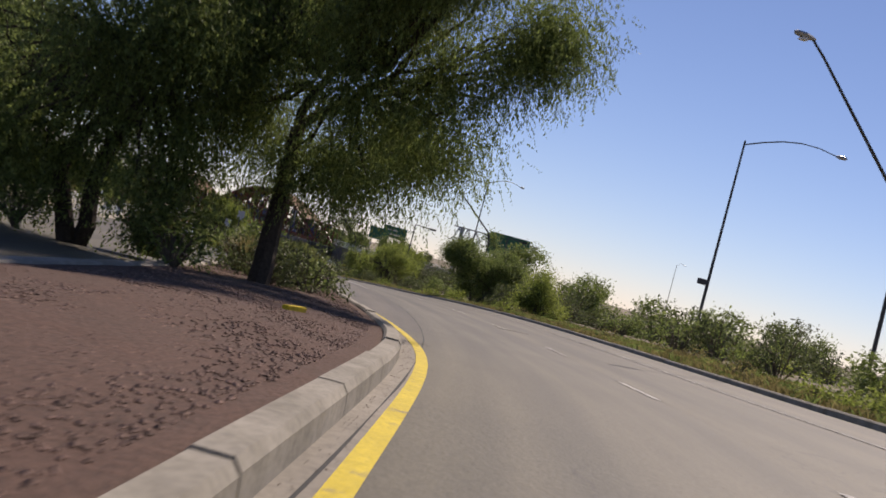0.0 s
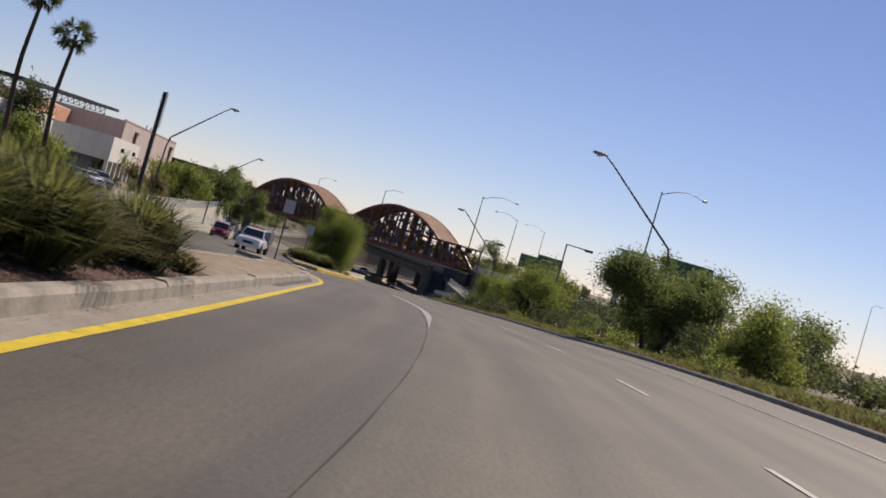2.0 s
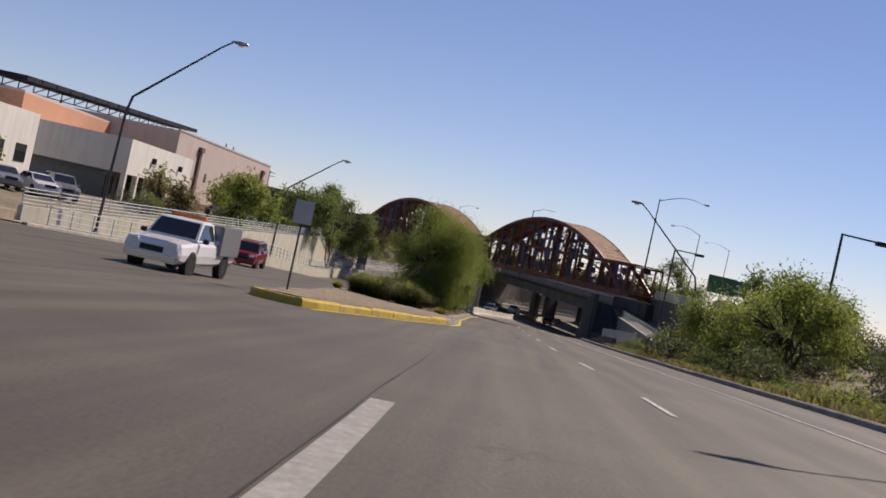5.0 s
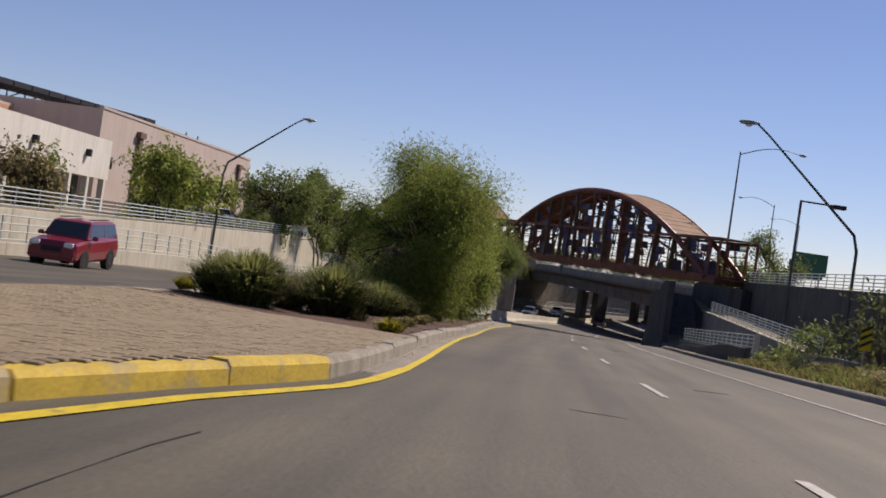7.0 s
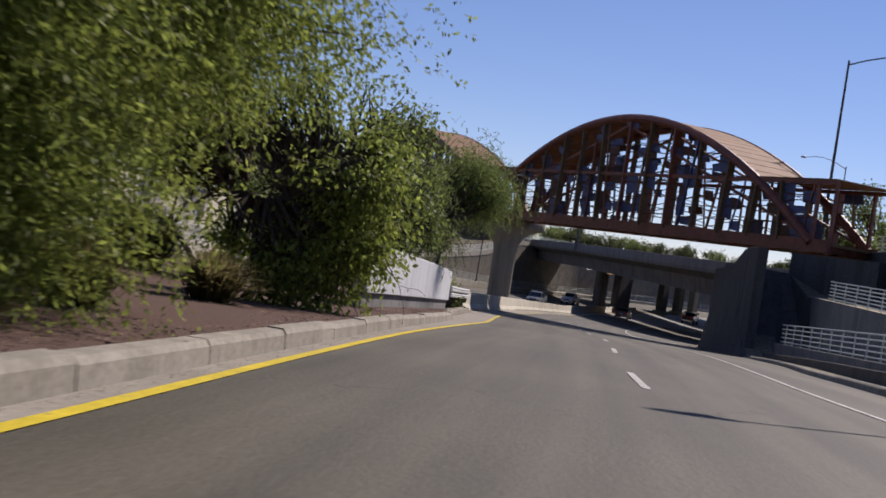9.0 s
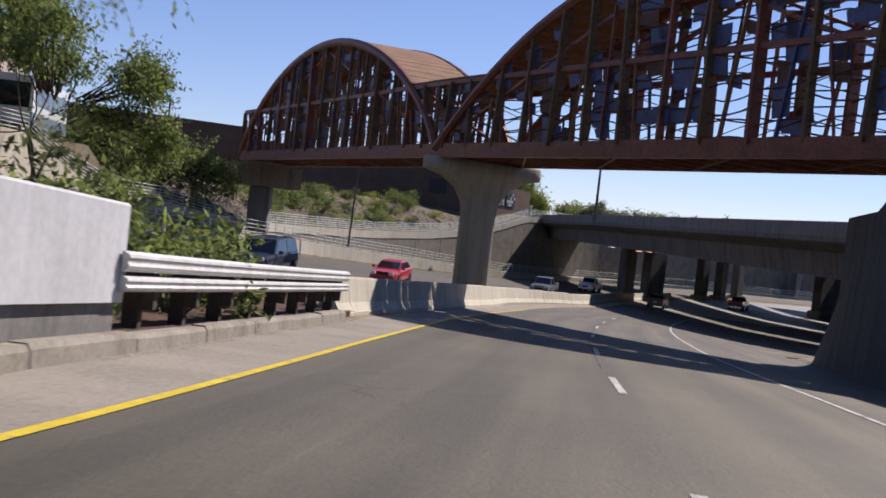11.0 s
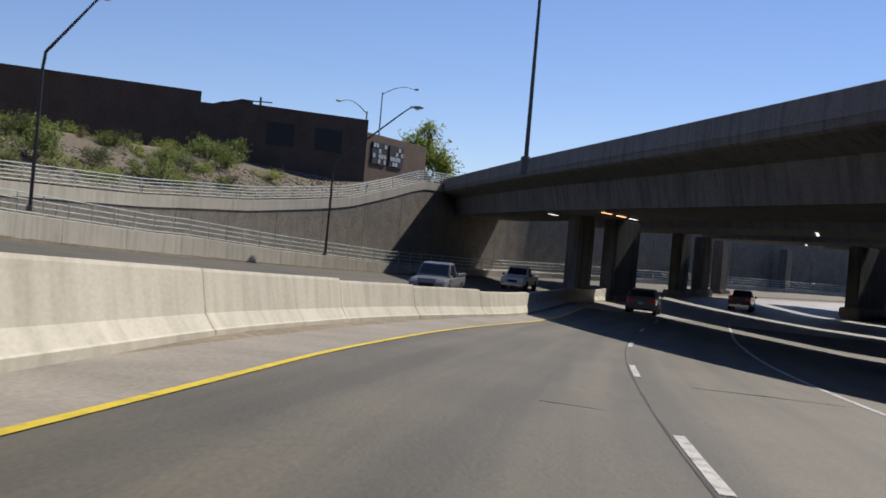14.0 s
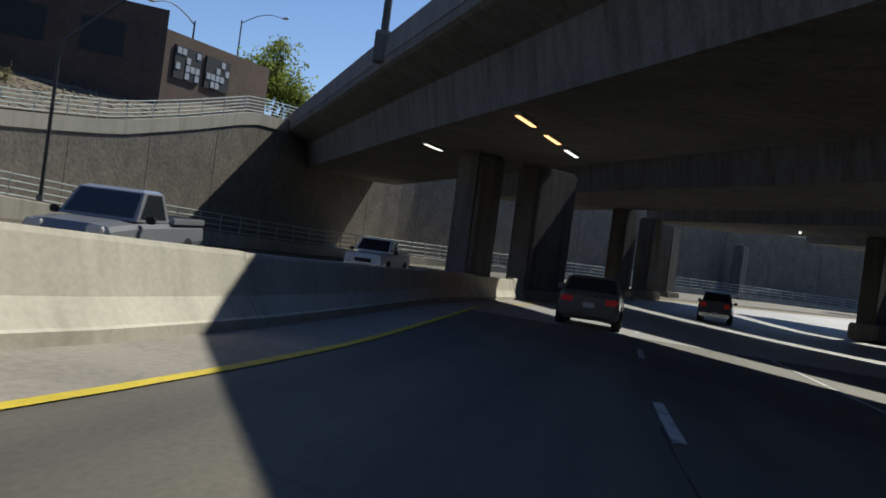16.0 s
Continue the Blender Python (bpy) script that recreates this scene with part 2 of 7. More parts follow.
RUBBER = material("tyre_rubber", (0.02, 0.02, 0.02), rough=0.9, var=0.2, bump=0.1)
BLACK = material("black_plastic", (0.025, 0.025, 0.025), rough=0.6, var=0.2, bump=0.05)
CHROME = material("bright_metal", (0.7, 0.7, 0.7), rough=0.2, metal=1.0, var=0.1, bump=0.0)
SIGN_GREEN = material("green_sign_sheet", (0.0204, 0.109, 0.0612), rough=0.4, var=0.15, bump=0.0)
SIGN_WHITE = material("white_sign_sheet", (0.51, 0.51, 0.49), rough=0.4, var=0.1, bump=0.0)
TAIL_LAMP = lit_material("red_tail_lamp", (0.4, 0.012, 0.012), 0.08)
HEAD_LAMP = material("clear_lamp", (0.8, 0.8, 0.78), rough=0.15, var=0.05, bump=0.0, spec=0.8)
TUBE_LAMP = lit_material("amber_strip_lamp", (1.0, 0.5, 0.2), 2.2)
LENS_LAMP = lit_material("white_strip_lamp", (1.0, 0.92, 0.8), 1.5)


def paint(name, color):
    m = material(name, color, rough=0.28, var=0.06, scale=0.8, fine=4.0, bump=0.0, spec=0.5)
    m.node_tree.nodes["Principled BSDF"].inputs["Coat Weight"].default_value = 0.6
    return m


# ---- mesh tools ----
def part(name, bm, mat, parent=None, label="", smooth=False):
    me = bpy.data.meshes.new(name)
    bm.normal_update()
    bm.to_mesh(me)
    bm.free()
    me.materials.append(mat)
    if smooth:
        for p in me.polygons:
            p.use_smooth = True
    ob = new(name, me)
    if parent is not None:
        ob.parent = parent
    if label:
        ob["label"] = label
    return ob


def raw(name, verts, faces, mat, parent=None, label="", smooth=False):
    me = bpy.data.meshes.new(name)
    me.from_pydata([tuple(v) for v in verts], [], [tuple(f) for f in faces])
    me.update()
    me.materials.append(mat)
    if smooth:
        for p in me.polygons:
            p.use_smooth = True
    ob = new(name, me)
    if parent is not None:
        ob.parent = parent
    if label:
        ob["label"] = label
    return ob


def thing(name, label, category, at=(0, 0, 0), rz=0.0, group="", kind=""):
    ob = new(name)
    ob.matrix_world = pose(*at, 0, 0, rz)
    return tagged(ob, label, category, group, kind)


def box(bm, a, b, bevel=0.0):
    """An upright box from corner a to corner b."""
    c = [(a[i] + b[i]) / 2 for i in range(3)]
    s = [abs(b[i] - a[i]) for i in range(3)]
    out = bmesh.ops.create_cube(bm, size=1.0, matrix=Matrix.LocRotScale(c, None, s))
    if bevel:
        vs = set(out["verts"])
        bmesh.ops.bevel(bm, geom=[e for e in bm.edges if e.verts[0] in vs and e.verts[1] in vs], offset=bevel, segments=2, affect="EDGES")


def beam(bm, p, q, w, h, up=(0, 0, 1)):
    """A bar of section w by h from p to q."""
    p, q = Vector(p), Vector(q)
    d = (q - p).normalized()
    u = Vector(up)
    if abs(d.dot(u)) > 0.98:
        u = Vector((1, 0, 0))
    s = d.cross(u).normalized() * w / 2
    t = s.normalized().cross(d) * h / 2
    v = [bm.verts.new(e + a * s + b * t) for e in (p, q) for a, b in ((-1, -1), (1, -1), (1, 1), (-1, 1))]
    for f in ((3, 2, 1, 0), (4, 5, 6, 7), (0, 1, 5, 4), (1, 2, 6, 5), (2, 3, 7, 6), (3, 0, 4, 7)):
        bm.faces.new([v[i] for i in f])


def tube(bm, points, radii, n=8, cap=True):
    """A round bar along points."""
    pts = [Vector(p) for p in points]
    if not hasattr(radii, "__len__"):
        radii = [radii] * len(pts)
    rings, side = [], None
    for i, p in enumerate(pts):
        d = (pts[min(i + 1, len(pts) - 1)] - pts[max(i - 1, 0)]).normalized()
        if side is None or abs(side.dot(d)) > 0.95:
            side = d.orthogonal().normalized()
        side = (side - d * side.dot(d)).normalized()
        other = d.cross(side)
        rings.append([bm.verts.new(p + radii[i] * (math.cos(a) * side + math.sin(a) * other)) for a in (2 * math.pi * k / n for k in range(n))])
    for a, b in zip(rings, rings[1:]):
        for k in range(n):
            bm.faces.new((a[k], a[(k + 1) % n], b[(k + 1) % n], b[k]))
    if cap:
        bm.faces.new(rings[0][::-1])
        bm.faces.new(rings[-1])


def sweep(bm, stations, section, closed=True):
    """Carries a section of (across, up) along stations of (point, unit vector to the right)."""
    rings = [[bm.verts.new(Vector(p) + Vector(r) * a + Vector((0, 0, b))) for a, b in section] for p, r in stations]
    m = len(section)
    for u, v in zip(rings, rings[1:]):
        for k in range(m if closed else m - 1):
            bm.faces.new((u[k], u[(k + 1) % m], v[(k + 1) % m], v[k]))
    if closed:
        bm.faces.new(rings[0][::-1])
        bm.faces.new(rings[-1])
    bmesh.ops.recalc_face_normals(bm, faces=bm.faces[:])


# ---- the plan: lines of the road, x and height by distance y ----
def smooth(knots, width=6.0):
    ys, vs = np.array(knots, float).T
    fine = np.arange(-420.0, 620.0, 1.0)
    v = np.interp(fine, ys, vs)
    k = np.exp(-0.5 * (np.arange(-24, 25) / width) ** 2)
    v = np.convolve(np.pad(v, 24, mode="reflect", reflect_type="odd"), k / k.sum(), mode="valid")
    return lambda y: float(np.interp(y, fine, v))


CENTRE = smooth([(-420, -160), (-260, -80), (-200, -50), (-160, -34), (-140, -29.433), (-120, -21.433), (-110, -17.664), (-100, -14.45), (-90, -11.727), (-80, -9.434), (-70, -7.512), (-60, -5.905), (-50, -4.56), (-40, -3.424), (-30, -2.449), (-20, -1.589), (-10, -0.799), (0, -0.037), (10, 0.736), (20, 1.557), (30, 2.46), (40, 3.477), (60, 5.7), (80, 7.7), (100, 9.1), (120, 10.9), (140, 13.3), (160, 16.9), (180, 21.7), (200, 27), (220, 33.1), (240, 40), (260, 54), (280, 82), (300, 130), (320, 215), (340, 345), (360, 530), (420, 1100), (620, 2600)])
HEIGHT = smooth([(-420, 5.6), (-200, 4.2), (-140, 3.129), (-120, 2.649), (-110, 2.61), (-100, 2.229), (-90, 1.957), (-80, 1.731), (-70, 1.504), (-60, 1.247), (-50, 0.942), (-40, 0.583), (-30, 0.172), (-20, -0.28), (-20, -0.24), (-10, -0.58), (0, -1), (5, -1.22), (10, -1.4), (20, -1.809), (30, -2.25), (40, -2.661), (50, -3.048), (60, -3.4), (80, -4.33), (90, -4.87), (100, -5.33), (110, -5.8), (120, -6.2), (140, -7.1), (160, -7.9), (180, -8.45), (200, -8.85), (220, -9.2), (240, -9.4), (280, -9.3), (340, -7.5), (420, -4.5), (620, -2)])
BANK = smooth([(-420, 0.015), (-60, 0.015), (-20, 0.018), (0, 0.02), (40, 0.02), (90, 0), (120, -0.03), (170, -0.04), (620, -0.03)])
TILT = smooth([(-420, 0.04), (-40, 0.04), (0, 0.01), (20, 0), (620, 0)])
YELLOW_X = smooth([(-420, -165), (-160, -35.5), (-125, -23.7), (-118, -21.15), (-115.5, -20.26), (-114.4, -19.87), (-112.5, -19.17), (-110.1, -18.32), (-107.9, -17.58), (-106.4, -17.11), (-104.5, -16.6), (-102.7, -16.12), (-99.6, -15.5), (-97.6, -15.05), (-95.8, -14.73), (-93.8, -14.42), (-87.5, -13.45), (-85.6, -13.16), (-81.1, -12.67), (-78.4, -12.2), (-76.1, -11.92), (-72.4, -11.41), (-65, -10.45), (-53.5, -9.05), (-50.6, -8.67), (-44.5, -8.2), (-40.5, -8.05), (-36.7, -8.04), (-30, -7.9), (-20, -6.9), (-10, -5.6), (-4.7, -4.5), (-1.5, -3.75), (2, -2.85), (5.5, -2), (7.1, -1.92), (8.6, -1.54), (10.9, -0.88), (13.4, -0.55), (16, -0.42), (19.5, -0.2), (26, 0.08), (34, 0.52), (37, 0.72), (42, 1.2), (50, 1.75), (60, 2.57), (80, 4.6), (95, 5.35), (111, 6.4), (126, 8.2), (147, 10.8), (155.4, 12.3), (158.6, 12.98), (165, 14.65), (171.4, 16.68), (174.1, 17.35), (178, 18.35), (200, 23), (240, 36), (260, 49), (280, 74), (300, 119), (320, 197), (340, 315), (360, 490), (420, 1060), (620, 2560)], 2.0)
DASH_X = smooth([(-420, -156.5), (-160, -30.3), (-140, -24.2), (-120, -17.5), (-103.4, -12.23), (-100.05, -11.23), (-91.73, -8.71), (-88.35, -7.8), (-79.88, -5.87), (-76.44, -5.22), (-67.92, -3.48), (-64.45, -3.05), (-55.86, -1.705), (-52.37, -1.4), (-43.73, -0.5), (-40.24, -0.3), (-31.58, 0.385), (-28.09, 0.615), (-19.42, 1.21), (-15.93, 1.48), (4.88, 2.585), (8.37, 2.75), (17.03, 3.42), (20.53, 3.615), (29.19, 4.24), (32.68, 4.5), (41.33, 5.17), (44.82, 5.39), (56.97, 6.25), (80, 8.9), (95, 9.8), (111, 11), (129, 13), (141, 14.6), (153, 16.5), (162, 18.2), (176, 21.4), (200, 27.8), (240, 41), (260, 55.5), (280, 84), (300, 133), (320, 220), (340, 352), (360, 538), (420, 1108), (620, 2608)], 3.0)


def bank_z(x, y):
    """The height of the running surface of the right-hand carriageway, with its crossfall."""
    u = max(-4.5, min(9.0, x - CENTRE(y)))
    return HEIGHT(y) + BANK(y) * u + TILT(y) * max(0.0, u - 3.4)


def along(fn, y0, y1, step, dz=0.0, shift=0.0, zfn=None):
    """Stations on the line x = fn(y), moved sideways by shift."""
    out, n = [], max(1, int(round((y1 - y0) / step)))
    for i in range(n + 1):
        y = y0 + (y1 - y0) * i / n
        d = Vector((fn(y + 0.5) - fn(y - 0.5), 1.0, 0)).normalized()
        r = Vector((d.y, -d.x, 0))
        p = Vector((fn(y), y, 0)) + r * shift
        p.z = (zfn or bank_z)(p.x, p.y) + dz
        out.append((p, r))
    return out


def strip(name, left, right, mat, kind="structure", label="", category=""):
    """A sheet between two lists of points."""
    n = len(left)
    ob = raw(name, list(left) + list(right), [(i, n + i, n + i + 1, i + 1) for i in range(n - 1)], mat)
    return tagged(ob, label, category, "", kind)


OPP = smooth([(-420, 6.1), (-100, 2.2), (-60, 1.3), (-45, 0.65), (-31, 0.15), (-10, -0.729), (10, -1.35), (36, -2.3), (60, -2.95), (100, -4.9), (140, -6.75), (165, -7.8), (188, -8.7), (220, -9.05), (240, -9.15), (280, -9), (340, -9), (420, -9), (620, -9)])
LIFT = smooth([(-420, 0), (105, 0), (140, 0.6), (165, 1.4), (182, 1.5), (200, 1.0), (216, 0.6), (232, 0.25), (620, 0.1)])
NEAR_LEFT = smooth([(-420, 6.6), (-100, 3), (-60, 2), (-10, 0.171), (20, -0.5), (45, -0.8), (100, -0.6), (200, -0.4), (260, 0), (620, 0)])
NEAR_RIGHT = smooth([(-420, 6.6), (-120, 4.2), (-60, 2.4), (-10, 0.771), (40, -0.6), (70, -0.9), (130, -0.5), (170, 0), (620, 0)])
LOW_WALL_X = smooth([(-420, -190), (-140, -50), (-60, -34), (0, -26), (15, -23.4), (22.8, -22.0), (30, -19.8), (37, -18.5), (45, -17.4), (57, -16.2), (65, -15.5), (100, -14), (140, -13.5), (165, -11.5), (185, -8), (205, -1.5), (219, 4.5), (231, 10.8), (245, 18), (260, 27), (280, 46), (300, 80), (320, 140), (340, 240), (360, 400), (420, 950), (620, 2450)], 3.0)
ISLAND_BACK_X = smooth([(-420, -175), (-140, -34), (-120, -26.6), (-110, -23.3), (-100, -20.4), (-96.7, -19.55), (-85, -17.1), (-75, -14.7), (-65, -12.45), (-49, -10.5), (-37, -9.95), (-20, -9.3), (-5, -7.7), (0, -7.1), (10, -6.85), (20, -6.95), (36, -6.6), (45, -6.7), (70, -5.5), (90, -1.5), (105, 1.5), (120, 3.9), (135, 6.2), (147, 8.2), (162, 10.8), (176, 14.4), (200, 20.3), (240, 33), (260, 45), (280, 69), (300, 112), (320, 188), (340, 304), (360, 478), (420, 1045), (620, 2545)], 3.0)


def low_top(y):
    """Top of the low wall along the opposite carriageway."""
    if y < 100:
        return OPP(y) + 0.15 + 0.8 * min(1.0, max(0.0, (y - 28) / 40.0))
    return float(np.interp(y, [100, 125, 150, 166, 179, 200, 204, 215, 230, 245, 300], [-3.95, -4.5, -4.9, -5.1, -5.55, -6.55, -6.65, -7.25, -7.92, -8.2, -8.3]))


def brown_top(y):
    """Top of the brown retaining wall behind it."""
    return float(np.interp(y, [146, 150, 157, 168, 176, 190, 205, 209, 217, 224, 230, 236, 242, 252], [-3.2, -3.3, -3.4, -4.05, -4.4, -4.4, -4.3, -4.13, -3.86, -3.3, -2.7, -1.5, -0.15, 0.0]))


def edge_x(y):
    return DASH_X(y) + float(np.interp(y, [-20, 20, 60, 95], [3.35, 3.2, 3.15, 3.75]))


def kerb_x(y):
    """The right-hand edge of the paving."""
    w = 2.2 + 2.0 * min(1.0, max(0.0, (y - 72) / 24.0))
    return edge_x(y) + w + (15.0 * min(1.0, max(0.0, (y - 124) / 14.0)))


def seam_x(y):
    """The joint between the turning lane and the first through lane."""
    return CENTRE(y) - 0.62 - 0.55 * min(1.0, max(0.0, (y + 50) / 26.0))


def wall_skew(y):
    """How far a metre across the left-hand wall reaches along x where the wall runs askew."""
    return math.hypot(1.0, 0.5 * (LOW_WALL_X(y + 1) - LOW_WALL_X(y - 1)))


def step_wall_x(y):
    """The lower railed wall beside the outer lane."""
    return float(np.interp(y, [40, 46, 52, 62, 97, 106], [16.6, 16.2, 15.9, 16.6, 19.9, 20.8]))


def step_z(y):
    return float(np.interp(y, [44, 47, 52, 56, 62, 97, 104], [-1.95, -1.95, -2.25, -2.7, -2.95, -4.3, -4.6]))


def ramp_wall_x(y):
    return float(np.interp(y, [40, 56.5, 96.3, 106], [16.9, 18.3, 21.7, 22.6]))


def ramp_z(y):
    return float(np.interp(y, [48, 56.5, 96.3, 104], [-2.6, -2.45, -1.85, -1.75]))


def walkway_x(y):
    """The high walkway that leads to the footbridge."""
    return float(np.interp(y, [40, 60, 105.5], [21.0, 22.5, 26.2]))


def ground_columns(y):
    """Points of the ground across the road at y."""
    lw, kx, ib, yx = LOW_WALL_X(y), kerb_x(y), ISLAND_BACK_X(y), YELLOW_X(y)
    opp, nl, nr = OPP(y), NEAR_LEFT(y), NEAR_RIGHT(y)
    k = wall_skew(y)
    cut = min(1.0, max(0.0, (y - 28) / 40.0))
    deep = min(1.0, max(0.0, (y - 143) / 6.0))
    side = min(1.0, max(0.0, (y - 99) / 4.0)) * (1.0 - min(1.0, max(0.0, (y - 112) / 6.0)))
    open_side = min(1.0, max(0.0, (y - 112) / 6.0))
    ramp = min(1.0, max(0.0, (y - 50) / 14.0))
    out = [(-2600, nl), (-900, nl), (-400, nl), (-200, nl), (lw - 70 * k, nl), (lw - 40 * k, nl), (lw - 22 * k, nl), (lw - 12 * k, nl - 0.1 * deep)]
    walk_z = low_top(y) - 0.05
    far_opp = opp + LIFT(y)
    bt = brown_top(y)
    out += [(lw - 5.2 * k, (nl * cut + (1 - cut) * (0.5 * nl + 0.5 * opp)) * (1 - deep) + deep * (0.85 * bt + 0.15 * nl)), (lw - 3.36 * k, (nl * cut + (1 - cut) * opp) * (1 - deep) + deep * (bt - 0.1)), (lw - 3.22 * k, walk_z - 0.06), (lw - 0.3, walk_z - 0.06), (lw + 0.05, far_opp - 0.05)]
    gap = 0.4 if -80 < y < 34 else 0.0
    out += [((lw + ib) / 2, (opp + far_opp) / 2 - 0.05), (ib, opp - 0.05 - gap), (yx - 1.0, bank_z(yx - 1.0, y) - 0.06 - gap), (yx, bank_z(yx, y) - 0.06), ((yx + kx) / 2, bank_z((yx + kx) / 2, y) - 0.06), (kx, bank_z(kx, y) - 0.06)]
    base = bank_z(kx, y)
    plain = [(0.35, base + 0.08 + side * (nr - base)), (2.6, base + 0.2 + side * (nr - base - 0.2)), (3.0, base + 0.25 + max(side, 0.75 * ramp) * (nr - base - 0.25)), (7, base * 0.6 + nr * 0.4 if ramp < 0.5 else nr), (14, nr), (30, nr)]
    px, pz = [c[0] for c in plain], [c[1] for c in plain]
    terraced = min(1.0, max(0.0, (y - 46) / 4.0)) * (1.0 - min(1.0, max(0.0, (y - 99) / 4.0)))
    steps = [(kx + 0.35, base + 0.08), (step_wall_x(y) - 0.05, base + 0.2), (step_wall_x(y) + 0.2, step_z(y) - 0.1), (ramp_wall_x(y) - 0.05, step_z(y) - 0.05), (ramp_wall_x(y) + 0.2, ramp_z(y) - 0.1), (walkway_x(y) - 0.05, ramp_z(y) + 0.2), (walkway_x(y) + 0.3, 1.0), (walkway_x(y) + 3.2, 1.0), (walkway_x(y) + 7.0, nr)]
    for d, (sx, sz) in zip((0.35, 2.2, 2.6, 2.8, 3.0, 7.0, 9.0, 11.0, 14.0), steps):
        out.append(((kx + d) * (1 - terraced) + sx * terraced, float(np.interp(d, px, pz)) * (1 - terraced) + sz * terraced))
    out += [(kx + 30, nr), (kx + 60, nr), (kx + 140, nr), (kx + 400, nr), (kx + 900, nr), (kx + 2600, nr)]
    return out


# ---- ground ----
ys = [-2600, -1200, -700, -420, -320, -260] + list(range(-220, 320, 3)) + [330, 345, 360, 380, 400, 430, 470, 520, 620, 900, 1600, 3200]
verts, faces, rows = [], [], 0
for y in ys:
    cols = ground_columns(max(-420, min(620, y)))
    for i, (x, z) in enumerate(cols):
        far = i in (0, 1, 2, 3) or i >= len(cols) - 4
        verts.append((x, y, z + (0 if far else 0.05 * noise.noise((x * 0.7, y * 0.7, 0)) * (i < 10 or i > 19))))
    rows = len(cols)
for j in range(len(ys) - 1):
    for i in range(rows - 1):
        a = j * rows + i
        faces.append((a, a + 1, a + rows + 1, a + rows))
tagged(raw("ground", verts, faces, DIRT), "dry tan desert dirt beside the road", "ground", "", "structure")

# ---- paving ----
def lay(name, f0, f1, y0, y1, mat, label, dz=0.0, zfn=bank_z, step=2.0, n=4, category="road"):
    vs, fs = [], []
    m = max(1, int((y1 - y0) / step))
    for j in range(m + 1):
        y = y0 + (y1 - y0) * j / m
        for i in range(n + 1):
            x = f0(y) + (f1(y) - f0(y)) * i / n
            vs.append((x, y, zfn(x, y) + dz))
    for j in range(m):
        for i in range(n):
            a = j * (n + 1) + i
            fs.append((a, a + 1, a + n + 2, a + n + 1))
    ob = raw(name, vs, fs, mat)
    if mat.name.endswith("asphalt"):
        ac = ob.data.attributes.new("across", "FLOAT", "POINT")
        ac.data.foreach_set("value", [v[0] - CENTRE(v[1]) for v in vs])
    return tagged(ob, label, category, "", "structure")


def opp_z(x, y):
    """The opposite carriageway rises towards its far side in the bend."""
    a, b = LOW_WALL_X(y), ISLAND_BACK_X(y)
    return OPP(y) + LIFT(y) * max(0.0, min(1.0, (b - x) / max(1.0, b - a)))


def mid_z(x, y):
    """Height across the break between the two carriageways."""
    a, b = ISLAND_BACK_X(y), YELLOW_X(y)
    t = max(0.0, min(1.0, 2.2 * (x - a) / max(0.2, b - a)))
    return OPP(y) * (1 - t) + bank_z(b, y) * t


def ground_at(x, y):
    cols = ground_columns(y)
    return float(np.interp(x, [c[0] for c in cols], [c[1] for c in cols]))


def island_z(x, y):
    return mid_z(x, y) + 0.14


lay("road", YELLOW_X, kerb_x, -300, 196, ASPHALT, "worn grey asphalt road with faint wheel tracks", n=36)
# paler than the asphalt before it, so the sunlit bands glint
lay("road_underpass", YELLOW_X, kerb_x, 196, 345, GLINT_PAVING, "roadway under the overpass, coloured paler for sun glints", n=8)
lay("road_opposite", LOW_WALL_X, ISLAND_BACK_X, -300, 345, ASPHALT, "grey asphalt carriageway beyond the median", zfn=opp_z)
lay("road_crossing", ISLAND_BACK_X, YELLOW_X, -62, 14.5, ASPHALT, "asphalt gap between two median islands", zfn=mid_z, step=1.0, n=6)


def line(name, fn, y0, y1, w, mat, label, shift=0.0, dz=0.009, zfn=None):
    st = along(fn, y0, y1, 1.5, dz, shift, zfn)
    return strip(name, [p - r * w / 2 for p, r in st], [p + r * w / 2 for p, r in st], mat, "structure", label, "road marking")


line("edge_line", edge_x, -260, 300, 0.11, WHITE_LINE, "worn white edge line painted on the asphalt")
starts = [-103.4 + 11.7 * k for k in range(-6, 0)] + [-103.4, -91.7, -79.9, -67.9, -55.9, -43.7, -31.6, -19.4, -7.3] + [4.88 + 12.15 * k for k in range(0, 6)] + [78.2, 90.3, 101.6, 113.2, 125.4] + [137.4 + 12.19 * k for k in range(0, 12)]
for y in starts:
    tagged(line("lane_dash", DASH_X, y, y + 3.5, 0.12, WHITE_LINE, "short worn white lane dash on the asphalt"), group="lane dashes")
line("yellow_line", YELLOW_X, -220, -32, 0.145, YELLOW, "bright yellow line along the gutter of the median")
line("yellow_line", YELLOW_X, 16, 300, 0.125, YELLOW, "bright yellow line along the gutter of the median")


# ---- walking bridge: two arched trusses over the road ----
BR, BN, BL = Vector((22.2, 103.5, 0.0)), Vector((4.35, 135.0, 0.0)), Vector((-13.4, 170.7, 0.0))
L1, L2 = (BN - BR).length, (BL - BN).length
A1, A2 = (BN - BR).normalized(), (BL - BN).normalized()
SPAN = L1 + L2
SIDE = (A1 + A2).normalized()
SIDE = Vector((SIDE.y, -SIDE.x, 0))      # from the near truss to the far one
DECK_W = 4.4
BOT, TOP, CROWN = 1.15, 4.5, 8.35
EXT = 1.3                                # straight run past the foot of the arch


